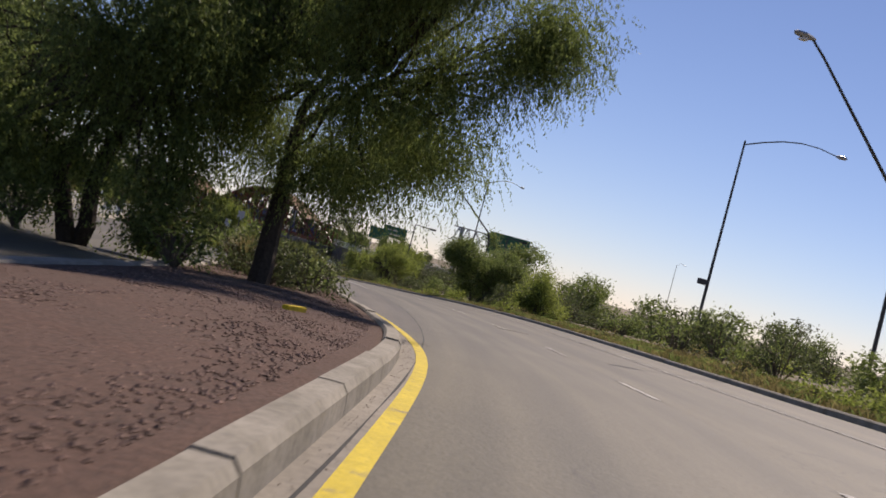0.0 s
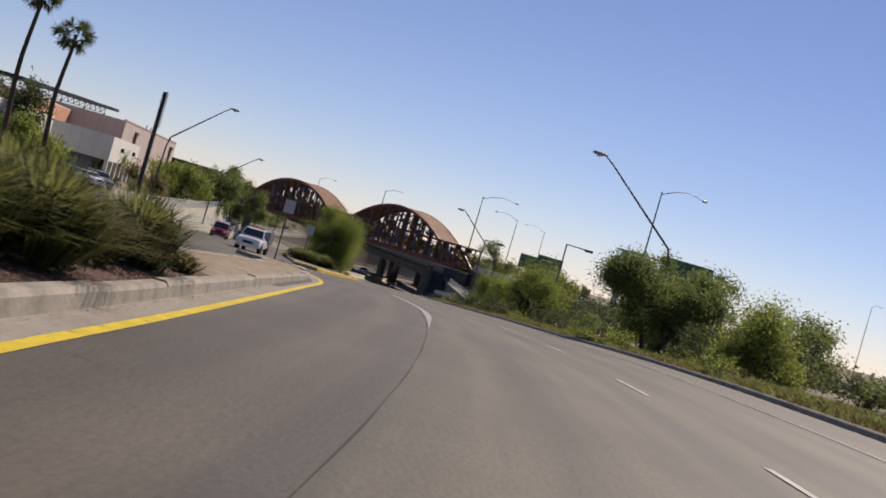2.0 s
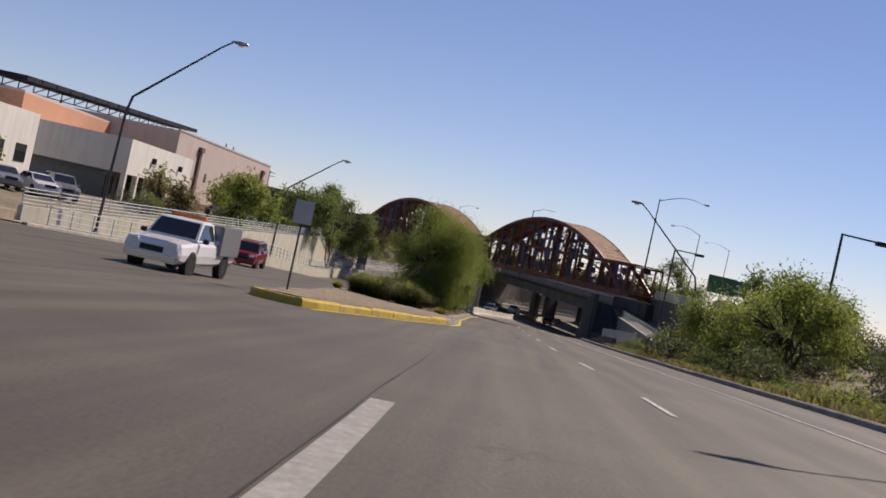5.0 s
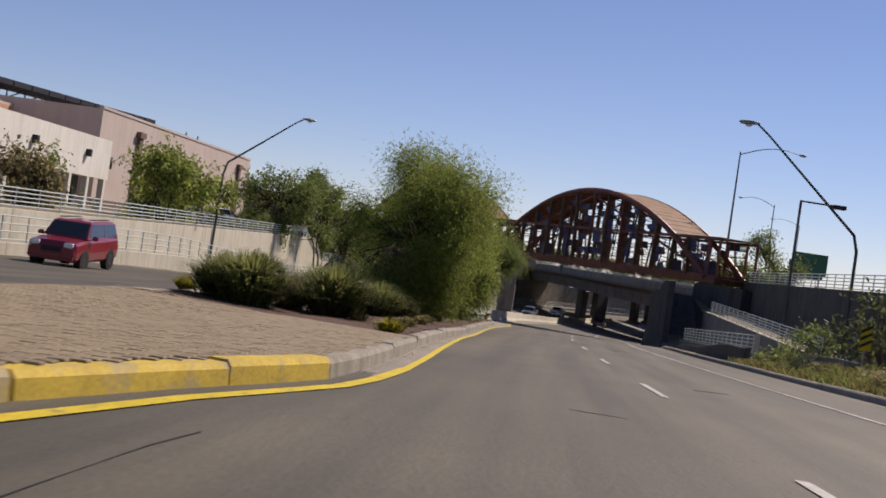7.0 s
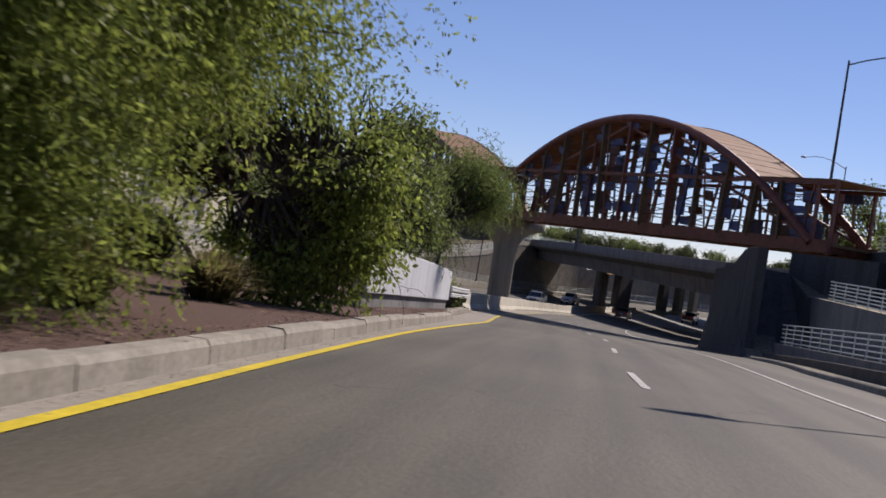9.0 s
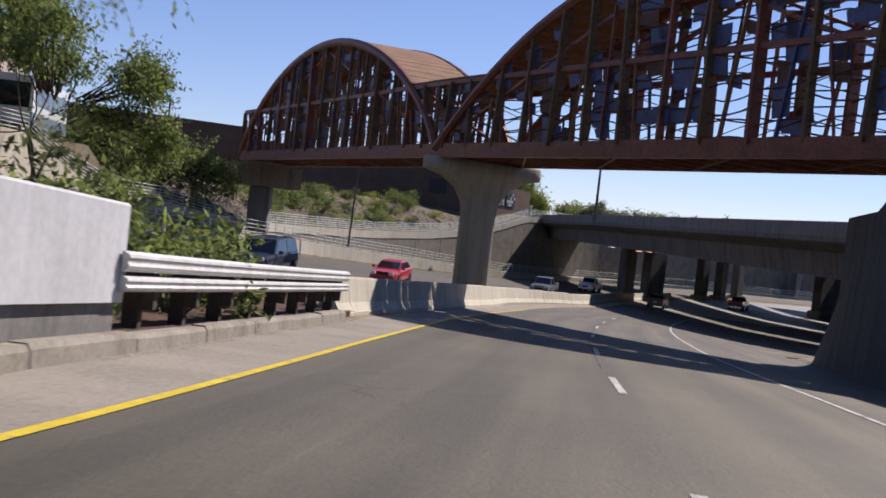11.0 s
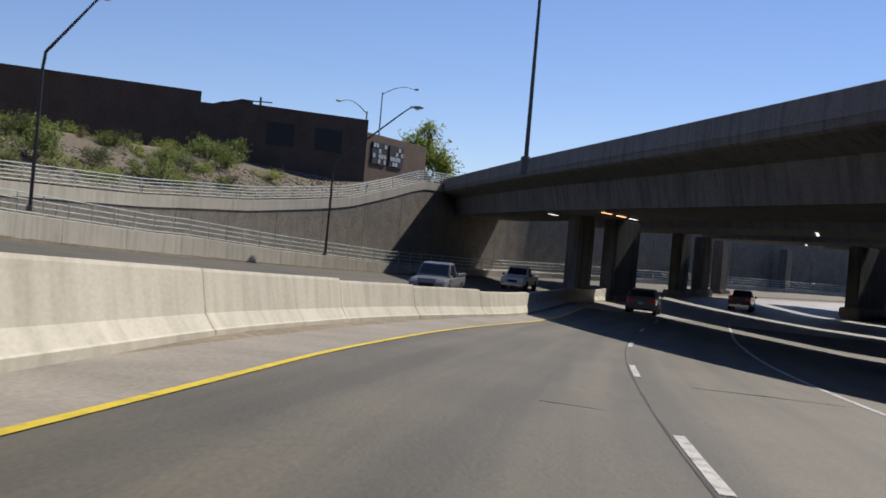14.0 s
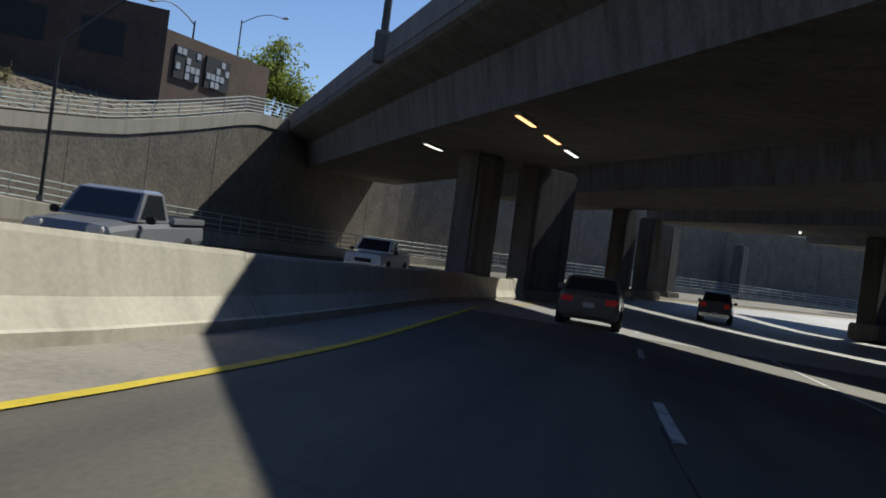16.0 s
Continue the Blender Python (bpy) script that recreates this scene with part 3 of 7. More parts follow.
def on(s, w, z):
    """A place on the bridge: s along, w across from the near truss, z height."""
    p = BR + A1 * s if s < L1 else BN + A2 * (s - L1)
    k = min(1.0, max(0.0, (s - L1 + 6.0) / 12.0))
    a = (A1 * (1 - k) + A2 * k).normalized()
    p = p + Vector((a.y, -a.x, 0)) * w
    return Vector((p.x, p.y, z))


def arch_z(s):
    u = s / L1 if s < L1 else min(1.0, (s - L1) / L2)
    return BOT + (CROWN - BOT) * (1 - (2 * u - 1) ** 2) ** (1.0 if s < L1 else 0.8)


def roof_z(s):
    return max(TOP, arch_z(min(max(s, 0.01), SPAN - 0.01)) if 0 < s < SPAN else TOP)


bridge = thing("walking_bridge", "rust-red steel truss footbridge with two arches and panelled sides", "bridge")
# dark blue-grey panels, their base colour made bluer for the sky they reflect
PANEL = material("sky_tinted_steel_panel", (0.06, 0.072, 0.15), rough=0.38, var=0.4, scale=1.0, fine=6.0, bump=0.1)
PANEL_RUST = material("brown_steel_panel", (0.0884, 0.0408, 0.0238), rough=0.6, var=0.4, scale=1.0, fine=6.0, bump=0.1)
OCHRE = material("weathered_ochre_steel", (0.125, 0.082, 0.044), rough=0.65, var=0.4, scale=1.0, fine=6.0, bump=0.1)
POSTS = 30
CUTS = [-EXT, 0.0, L1 - 6, L1 - 3, L1, L1 + 3, L1 + 6, SPAN]
rnd = random.Random(5)
for w, out in ((0.0, -1), (DECK_W, 1)):
    for a, b in zip(CUTS, CUTS[1:]):
        bm = bmesh.new()
        beam(bm, on(a, w, BOT - 0.15), on(b, w, BOT - 0.15), 0.25, 0.7)
        part("bottom_chord", bm, RUST, bridge)
        bm = bmesh.new()
        beam(bm, on(a, w, TOP), on(b, w, TOP), 0.2, 0.22)
        part("top_chord", bm, RUST, bridge)
    for k in (0, 1):
        n = 28
        pts = [on(k * L1 + (L1, L2)[k] * i / n, w + out * 0.05, arch_z(k * L1 + (L1, L2)[k] * i / n) if 0 < i < n else BOT) for i in range(n + 1)]
        bm = bmesh.new()
        tube(bm, pts, 0.27, 8)
        part("arch", bm, RUST, bridge)
    step = SPAN / POSTS
    for i in range(-1, POSTS + 1):
        s = i * step if i >= 0 else -EXT
        lean = rnd.uniform(-0.5, 0.5) if 0 < i < POSTS else 0
        top = roof_z(s + lean)
        bm = bmesh.new()
        beam(bm, on(s, w, BOT), on(s + lean, w, top), 0.15, rnd.choice((0.3, 0.4, 0.5)) if i > 0 else 0.2, SIDE)
        part("post", bm, rnd.choice((RUST, OCHRE, OCHRE)) if i > 0 else RUST, bridge)
        if i < 0 or i >= POSTS:
            continue
        # inner lattice of one bay
        bm = bmesh.new()
        top = min(roof_z(s + 0.2), roof_z(s + step - 0.2))
        rows_ = max(4, int((top - BOT) / 0.6))
        for j in range(rows_ + 1):
            z = BOT + 0.2 + (top - BOT - 0.2) * j / rows_
            dz = rnd.uniform(-0.3, 0.3)
            bow = rnd.uniform(-0.22, 0.22)
            tube(bm, [on(s + step * v, w, min(top, z + dz * v + bow * 4 * v * (1 - v))) for v in (0, 0.25, 0.5, 0.75, 1)], 0.035, 5)
            if j < rows_ and rnd.random() < 0.3:
                z2 = BOT + 0.2 + (top - BOT - 0.2) * (j + 1) / rows_
                tube(bm, [on(s, w, z if (i + j) % 2 else z2), on(s + step, w, z2 if (i + j) % 2 else z)], 0.022, 5)
        part("lattice", bm, PANEL_RUST, bridge)
        # slats that lean this way and that
        for j in range(1 if s < L1 else 2):
            a0 = s + step * rnd.uniform(0.2, 0.8)
            a1 = min(max(a0 + rnd.uniform(-1.1, 1.1), 0.3), SPAN - 0.3)
            bm = bmesh.new()
            beam(bm, on(a0, w, BOT + 0.1), on(a1, w, max(BOT + 0.6, min(roof_z(a1), top + 0.6) - rnd.choice((0.1, 0.1, 1.2)))), 0.08, rnd.choice((0.08, 0.12, 0.16)), SIDE)
            part("slat", bm, rnd.choice((RUST, MESH_TAN, PANEL_RUST, PANEL)), bridge)
        # odd-cut sheets hung in the lattice
        for j in range(rows_):
            for half in (0, 1, 2):
                if rnd.random() > (0.25 if w == 0.0 else 0.06):
                    continue
                z = BOT + 0.2 + (top - BOT - 0.2) * j / rows_
                z2 = BOT + 0.2 + (top - BOT - 0.2) * min(rows_, j + rnd.choice((1, 1, 2))) / rows_
                a0, a1 = s + step * half / 3 + rnd.uniform(-0.1, 0.1), s + step * (half + rnd.choice((1, 1.5))) / 3 + rnd.uniform(-0.1, 0.1)
                bm = bmesh.new()
                q = [(a0 + rnd.uniform(-0.1, 0.1), z + rnd.uniform(-0.1, 0.15)), (a1 + rnd.uniform(-0.1, 0.1), z + rnd.uniform(-0.1, 0.2)), (a1 + rnd.uniform(0.05, 0.25), z2 + rnd.uniform(-0.15, 0.15)), (a0 + rnd.uniform(0.05, 0.25), z2 + rnd.uniform(-0.15, 0.15))]
                va = [bm.verts.new(on(sx, w - out * 0.04, zz)) for sx, zz in q]
                vb = [bm.verts.new(on(sx, w - out * 0.065, zz)) for sx, zz in q]
                bm.faces.new(va)
                bm.faces.new(vb[::-1])
                for e in range(4):
                    bm.faces.new((va[e], vb[e], vb[(e + 1) % 4], va[(e + 1) % 4]))
                part("panel", bm, rnd.choice((PANEL, PANEL, PANEL, PANEL_RUST)), bridge)
# large diagonals on the near and far sides
for w in (0.1, DECK_W - 0.1):
    for k in range(4):
        s0, s1 = (0, L1 / 2, L1, L1 + L2 / 2)[k], (L1 / 2, L1, L1 + L2 / 2, SPAN)[k]
        a, b = (s0, s1) if k % 2 == 0 else (s1, s0)
        bm = bmesh.new()
        beam(bm, on(a + 0.1, w, BOT + 0.2), on(b, w, CROWN - 0.5), 0.14, 0.2, SIDE)
        part("diagonal", bm, RUST, bridge)
# roof of narrow boards bent over the arches
n = 90
for i in range(n):
    s0, s1 = -EXT + (SPAN + EXT) * i / n, -EXT + (SPAN + EXT) * (i + 1) / n - 0.06
    bm = bmesh.new()
    q = [on(s0, -0.12, roof_z(s0) + 0.2), on(s0, DECK_W + 0.12, roof_z(s0) + 0.2), on(s1, DECK_W + 0.12, roof_z(s1) + 0.2), on(s1, -0.12, roof_z(s1) + 0.2)]
    va, vb = [bm.verts.new(p) for p in q], [bm.verts.new(p - Vector((0, 0, 0.05))) for p in q]
    bm.faces.new(va)
    bm.faces.new(vb[::-1])
    for e in range(4):
        bm.faces.new((va[e], vb[e], vb[(e + 1) % 4], va[(e + 1) % 4]))
    part("roof_board", bm, MESH_TAN, bridge)
# floor and its cross beams
bm = bmesh.new()
for a, b in zip(CUTS, CUTS[1:]):
    q = [on(a, 0.1, BOT - 0.12), on(a, DECK_W - 0.1, BOT - 0.12), on(b, DECK_W - 0.1, BOT - 0.12), on(b, 0.1, BOT - 0.12)]
    v = [bm.verts.new(p) for p in q] + [bm.verts.new(p + Vector((0, 0, 0.15))) for p in q]
    for f in ((0, 1, 2, 3), (7, 6, 5, 4), (0, 4, 5, 1), (1, 5, 6, 2), (2, 6, 7, 3), (3, 7, 4, 0)):
        bm.faces.new([v[i] for i in f])
part("floor", bm, material("weathered_deck_underside", (0.15, 0.0816, 0.034), rough=0.8, var=0.4, scale=1.0, fine=8.0, bump=0.2), bridge)
for i in range(47):
    s = -EXT + 0.4 + i * (SPAN + EXT - 0.8) / 46
    bm = bmesh.new()
    beam(bm, on(s, 0.1, BOT - 0.28), on(s, DECK_W - 0.1, BOT - 0.28), 0.12, 0.3)
    part("cross_beam", bm, RUST, bridge)
for i in range(11):
    s = i * SPAN / 11
    bm = bmesh.new()
    beam(bm, on(s, 0.2, BOT - 0.45), on(s + SPAN / 11, DECK_W - 0.2, BOT - 0.45), 0.1, 0.1)
    part("wind_brace", bm, PANEL_RUST, bridge)

# pier with a flared cap
pc = Vector((6.8, 136.3, 0))
gz = HEIGHT(pc.y) + 0.6
pier = thing("bridge_pier", "round-edged concrete pier with a flared hammerhead cap", "pier", (pc.x, pc.y, gz - 0.6), math.degrees(math.atan2(SIDE.y, SIDE.x)))
prof = [(0.88, 0.7, 0.0), (0.86, 0.7, 4.7), (0.98, 0.72, 5.5), (1.45, 0.78, 6.2), (2.3, 0.85, 6.75), (3.1, 0.9, 6.95), (3.3, 0.95, 7.0), (3.35, 0.97, 7.06), (3.35, 0.97, 7.6), (3.3, 0.92, 7.66)]
for piece, rows_ in (("column", prof[:3]), ("cap", prof[2:])):
    bm = bmesh.new()
    rings = []
    for a, b, z in rows_:
        ring = []
        for k in range(24):
            t = 2 * math.pi * k / 24
            c, s_ = math.cos(t), math.sin(t)
            ring.append(bm.verts.new((a * math.copysign(abs(c) ** 0.55, c), b * math.copysign(abs(s_) ** 0.55, s_), z)))
        rings.append(ring)
    for u, w_ in zip(rings, rings[1:]):
        for k in range(24):
            bm.faces.new((u[k], u[(k + 1) % 24], w_[(k + 1) % 24], w_[k]))
    if piece == "cap":
        bm.faces.new(rings[-1])
    part(piece, bm, CONCRETE, pier, smooth=True)

# ---- freeway overpass: three decks side by side with open slots between ----
FO = Vector((25.7, 157.0, 0.0))
FD = Vector((-0.1177, 0.993, 0.0)).normalized()
FN = Vector((FD.y, -FD.x, 0))


def fw(u, d, z):
    p = FO + FD * u + FN * d
    return Vector((p.x, p.y, z + 0.006 * min(0.0, u - 54)))


# girders and columns: shade under the decks put into a darker grey
UNDER_SHADE_CONC = material("underside_shade_concrete", (0.172, 0.166, 0.155), rough=0.9, var=0.35, scale=0.5, fine=9.0, bump=0.2, stain=0.35)
decks = ((0.0, 11.5), (14.5, 26.0), (29.0, 40.5), (43.5, 55.0), (58.0, 69.5), (72.5, 84.0))
U0, U1 = -70.0, 100.0
for d0, d1 in decks:
    over = thing("overpass_deck", "long grey concrete freeway overpass deck with parapets", "overpass", group="overpass decks")
    w = d1 - d0
    bm = bmesh.new()
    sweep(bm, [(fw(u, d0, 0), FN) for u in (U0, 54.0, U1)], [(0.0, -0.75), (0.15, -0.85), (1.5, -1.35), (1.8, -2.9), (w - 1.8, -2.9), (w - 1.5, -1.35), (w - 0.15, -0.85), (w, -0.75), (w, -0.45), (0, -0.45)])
    part("girder", bm, UNDER_SHADE_CONC, over)
    for e in (0.0, w - 0.35):
        n = 18
        for i in range(n):
            ua, ub = U0 + (U1 - U0) * i / n + 0.012, U0 + (U1 - U0) * (i + 1) / n - 0.012
            bm = bmesh.new()
            sweep(bm, [(fw(u, d0 + e, 0), FN) for u in (ua, ub)], [(-0.03, -0.45), (0.38, -0.45), (0.32, 0.42), (0.29, 0.45), (0.06, 0.45), (0.03, 0.42)])
            part("parapet", bm, CONCRETE_GREY, over)
MED = Vector((0.63, 0.777, 0))
for x0, y0, r in ((24.6, 215.9, 1.05), (28.3, 219.6, 1.9), (39.3, 247.0, 1.05), (43.8, 256.0, 1.05), (48.5, 266.0, 1.05), (64.5, 292.0, 1.05), (85.0, 328.0, 1.05), (56.0, 240.8, 4.5)):
    col = thing("overpass_column", "plain broad concrete column under the overpass", "column", (x0, y0, -9.6), math.degrees(math.atan2(MED.y, MED.x)), "overpass columns")
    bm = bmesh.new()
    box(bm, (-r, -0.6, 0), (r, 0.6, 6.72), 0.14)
    part("shaft", bm, UNDER_SHADE_CONC, col)
    bm = bmesh.new()
    box(bm, (-r - 0.35, -0.95, 0), (r + 0.35, 0.95, 1.05), 0.1)
    part("plinth", bm, CONCRETE, col)

# strip lamps under the first deck
for k, (x, y) in enumerate(((23.6, 199.5), (25.3, 204.0), (26.9, 208.4), (22.3, 214.5), (37.5, 203.0), (39.3, 208.0), (50.5, 243.0))):
    q = Vector((x, y, 0)) - FO
    p = Vector((x, y, -2.905 + 0.006 * min(0.0, q.dot(FD) - 54)))
    lampbox = thing("ceiling_strip_lamp", "narrow strip lamp fixed under the concrete overpass", "lamp", (p.x, p.y, p.z), 68, "strip lamps")
    bm = bmesh.new()
    box(bm, (-1.3, -0.1, -0.12), (1.3, 0.1, 0.02), 0.02)
    part("housing", bm, GALV, lampbox)
    for j in range(4):
        bm = bmesh.new()
        box(bm, (-1.2 + j * 0.62, -0.07, -0.15), (-0.72 + j * 0.62, 0.07, -0.118))
        part("lens", bm, TUBE_LAMP if k < 2 else LENS_LAMP, lampbox)


# ---- median barrier ----
def barrier_x(y):
    return YELLOW_X(y) - float(np.interp(y, [105, 113, 128, 140, 150, 160, 167, 174], [1.95, 1.6, 1.45, 1.5, 2.0, 2.05, 1.7, 1.15]))


def barrier_h(y):
    return float(np.interp(y, [100, 150, 165, 175], [1.06, 1.04, 0.95, 0.85]))


JOINTS = [103.3, 105.3, 112.0, 118.6, 128.5, 138, 147.5, 157, 163.5, 170, 179, 188, 197, 206, 215, 224, 236]
BARRIER = material("pale_cast_concrete", (0.5, 0.47, 0.385), rough=0.88, var=0.2, scale=0.5, fine=18.0, bump=0.1, stain=0.2)
barrier = thing("median_barrier", "pale concrete median barrier in cast lengths with stained joints", "barrier")
for a, b in zip(JOINTS, JOINTS[1:]):
    bm = bmesh.new()
    rise = barrier_h((a + b) / 2) - 1.05 + 0.03 * math.sin(a)
    st = along(barrier_x, a + 0.02, b - 0.02, 2.0, zfn=lambda x, y: bank_z(YELLOW_X(y) - 1.0, y))
    sweep(bm, st, [(0.04, -0.2), (0.04, 0.12), (0.0, 0.14), (-0.14, 0.36), (-0.24, 1.0 + rise), (-0.26, 1.05 + rise), (-0.48, 1.05 + rise), (-0.5, 1.0 + rise), (-0.62, -0.2)])
    part("wall_segment", bm, BARRIER, barrier)


# ---- islands, kerbs and gutters ----
def side_by(pts):
    """Stations along a plan line of points, each with the unit vector to its right."""
    out = []
    for i, p in enumerate(pts):
        a, b = pts[max(i - 1, 0)], pts[min(i + 1, len(pts) - 1)]
        d = Vector((b[0] - a[0], b[1] - a[1], 0)).normalized()
        out.append((Vector(p), Vector((d.y, -d.x, 0))))
    return out


def kerb_run(name, pts, label, height=0.19, width=0.3, length=3.0, mat=None, flip=1, painted=()):
    """A kerb in cast lengths along plan points (x, y, z); the road lies to the right."""
    run = thing(name, label, "kerb", kind="structure")
    total, cut, seg = 0.0, 0, [pts[0]]
    for a, b in zip(pts, pts[1:]):
        seg.append(b)
        total += (Vector(b) - Vector(a)).length
        if total >= length or b is pts[-1]:
            bm = bmesh.new()
            st = side_by(seg)
            st[0] = (st[0][0].lerp(st[1][0], 0.012), st[0][1])
            st[-1] = (st[-1][0].lerp(st[-2][0], 0.012), st[-1][1])
            h, f = height * (1 + 0.06 * math.sin(cut * 2.3)), flip
            sec = [(0.0, -0.1), (f * -0.02, h * 0.75), (f * -0.06, h), (f * -(width - 0.03), h), (f * -width, h * 0.8), (f * -width, -0.1)]
            sweep(bm, st, sec)
            part("kerb_stone", bm, YELLOW_KERB if cut in painted else (mat or KERB), run)
            seg, total, cut = [b], 0.0, cut + 1
    return run


def island_top(name, right, left, mat, label, dz):
    vs, fs, n, m = [], [], len(right), 8
    rng = random.Random(4)
    for (rx, ry), (lx, ly) in zip(right, left):
        # the bed meets the back of the kerb
        inset = 0.14 / max(0.6, math.hypot(lx - rx, ly - ry))
        rx, ry, lx, ly = rx + (lx - rx) * inset, ry + (ly - ry) * inset, lx + (rx - lx) * inset, ly + (ry - ly) * inset
        for i in range(m + 1):
            t = i / m
            x, y = rx + (lx - rx) * t, ry + (ly - ry) * t
            vs.append((x, y, mid_z(x, y) + dz - 0.012 * (i in (0, m)) + (0.05 * math.sin(math.pi * t) + rng.uniform(-0.03, 0.0)) * (0 < i < m)))
    for j in range(n - 1):
        for i in range(m):
            a = j * (m + 1) + i
            fs.append((a, a + 1, a + m + 2, a + m + 1))
    return tagged(raw(name, vs, fs, mat), label, "median", "", "structure")


def right_line(y, inset):
    return (YELLOW_X(y) - inset, y)


def gutter_w(y):
    """Width of the concrete gutter between the yellow line and the kerb."""
    return float(np.interp(y, [-150, -107, -104, -101, -95, -60, 12, 15, 31, 42, 55, 70, 76, 84, 104], [0.27, 0.28, 0.32, 0.4, 0.47, 0.48, 0.4, 0.4, 0.44, 0.3, 0.3, 0.5, 0.8, 1.5, 1.65]))


# first island, with a long narrow nose
ys1 = [-200 + 1.0 * k for k in range(166)]
right1 = [right_line(y, gutter_w(y)) for y in ys1]
nose1 = [(-8.85, -31.0), (-9.2, -28.0), (-9.8, -26.6), (-10.6, -26.9), (-11.3, -29.0)]
back1 = [(ISLAND_BACK_X(y), y) for y in ys1]
back1 = [(min(x, r[0] - 2.0), y) for (x, y), r in zip(back1, right1)]
pts = [(x, y, bank_z(x, y)) for x, y in right1 if y > -150] + [(x, y, mid_z(x, y)) for x, y in nose1]
kerb_run("kerb_island", pts, "pale weathered concrete kerb round the gravel island", 0.2, 0.25)
pts = [(x, y, OPP(y)) for x, y in back1 if y > -150] + [(-11.6, -31.0, OPP(-31))]
kerb_run("kerb_island_back", pts, "pale concrete kerb on the far side of the island", flip=-1)
island_top("island_gravel", [r for r in right1 if r[1] <= -69], [b for b in back1 if b[1] <= -69], GRAVEL, "red-brown gravel and bare soil on the median island", 0.15)
island_top("island_paving", [r for r in right1 if r[1] >= -69] + [(-8.85, -31.0), (-9.4, -28.4), (-9.9, -26.8)], [b for b in back1 if b[1] >= -69] + [(-11.4, -31.0), (-11.1, -28.4), (-10.3, -26.8)], PAVER, "tan stamped concrete paving on the island's nose", 0.17)
# second island
ys2 = [14.0 + 1.5 * k for k in range(60)]
right2 = [right_line(y, gutter_w(y)) for y in ys2]
nose2 = [(-7.5, -2.6), (-7.2, -3.5), (-6.5, -4.1), (-5.8, -4.1), (-5.4, -3.2), (-4.9, -1.0), (-4.5, 0.5), (-4.0, 2.06), (-3.3, 4.35), (-2.65, 7.2), (-2.32, 8.4), (-2.08, 9.3), (-1.8, 10.2), (-1.45, 11.3), (-1.12, 12.5)]
back2 = [(min(ISLAND_BACK_X(y), r[0] - 0.9), y) for y, r in zip(ys2, right2)]
pts = [(x, y, mid_z(x, y) if x < -3 else bank_z(x, y)) for x, y in nose2] + [(x, y, bank_z(x, y)) for x, y in right2]
kerb_run("kerb_median", pts, "worn concrete kerb of the median with chipped yellow paint at its nose", 0.23, 0.28, 2.2, painted=(0, 1, 2, 3, 4, 5, 6))
pts = [(-7.5, -2.4, OPP(-2.4)), (-7.3, 2.0, OPP(2)), (-7.0, 8.0, OPP(8))] + [(x, y, OPP(y)) for x, y in back2]
kerb_run("kerb_median_back", pts, "pale concrete kerb on the far side of the median", flip=-1)
front_r = [(-5.8, -3.95), (-5.4, -3.0), (-4.9, -0.9), (-4.03, 2.06), (-3.33, 4.35), (-2.68, 7.2), (-2.11, 9.3), (-1.48, 11.3), (-1.15, 12.5)]
front_l = [(-6.4, -3.8), (-7.3, -3.0), (-7.4, -1.2), (-7.2, 2.0), (-7.05, 5.4), (-6.98, 8.0), (-6.95, 9.4), (-6.95, 11.0), (-6.9, 12.3)]


def back_x(y):
    return min(ISLAND_BACK_X(y), YELLOW_X(y) - 1.5)


pave_r = front_r + [right_line(14 + 1.0 * k, gutter_w(14 + 1.0 * k)) for k in range(11)]
pave_l = front_l + [(back_x(14 + 1.03 * k), 14 + 1.03 * k) for k in range(11)]
island_top("median_paving", pave_r, pave_l, PAVER, "tan paver bed at the nose of the median", 0.19)
n = 52
island_top("median_gravel", [right_line(24 + 1.58 * k, gutter_w(24 + 1.58 * k)) for k in range(n)], [(back_x(24.3 + 1.575 * k), 24.3 + 1.575 * k) for k in range(n)], GRAVEL, "red-brown gravel bed of the planted median", 0.19)
a, b = Vector((*pave_r[-1], 0)), Vector((*pave_l[-1], 0))
hdr = [a.lerp(b, k / 8) for k in range(9)]
kerb_run("kerb_header", [(p.x, p.y, island_z(p.x, p.y) + 0.0) for p in hdr], "narrow pale concrete edging between pavers and gravel", 0.09, 0.16, 3.0)
line("yellow_nose_line", lambda y: float(np.interp(y, [-4.6, -3.0, -1.5, 0.06, 1.5, 3.64, 5.5, 7.05, 8.6, 9.4, 10.4, 11.7, 12.96, 15.3, 16.2], [-5.5, -5.1, -4.68, -4.28, -3.82, -3.15, -2.64, -2.27, -1.92, -1.66, -1.35, -0.95, -0.72, -0.48, YELLOW_X(16.2)])), -4.6, 16.2, 0.17, YELLOW, "bright yellow line round the nose of the median", dz=0.012, zfn=mid_z)
line("yellow_nose_line", lambda y: float(np.interp(y, [-33, -30, -27.5, -25.6], [YELLOW_X(-33), -8.3, -8.75, -9.5])), -33, -25.6, 0.17, YELLOW, "bright yellow line round the nose of the island", dz=0.012, zfn=mid_z)
lay("gutter", lambda y: YELLOW_X(y) - gutter_w(y) - 0.02, YELLOW_X, -150, -34, GUTTER, "dusty concrete gutter beside the kerb", 0.004, n=1, category="gutter")
lay("gutter", lambda y: YELLOW_X(y) - gutter_w(y) - 0.02, YELLOW_X, 14, 106, GUTTER, "dusty concrete gutter beside the kerb", 0.004, n=1, category="gutter")
lay("shoulder", lambda y: YELLOW_X(y) - 1.6, YELLOW_X, 102, 300, GUTTER, "pale concrete shoulder beside the median barrier", 0.004, n=1, category="gutter")
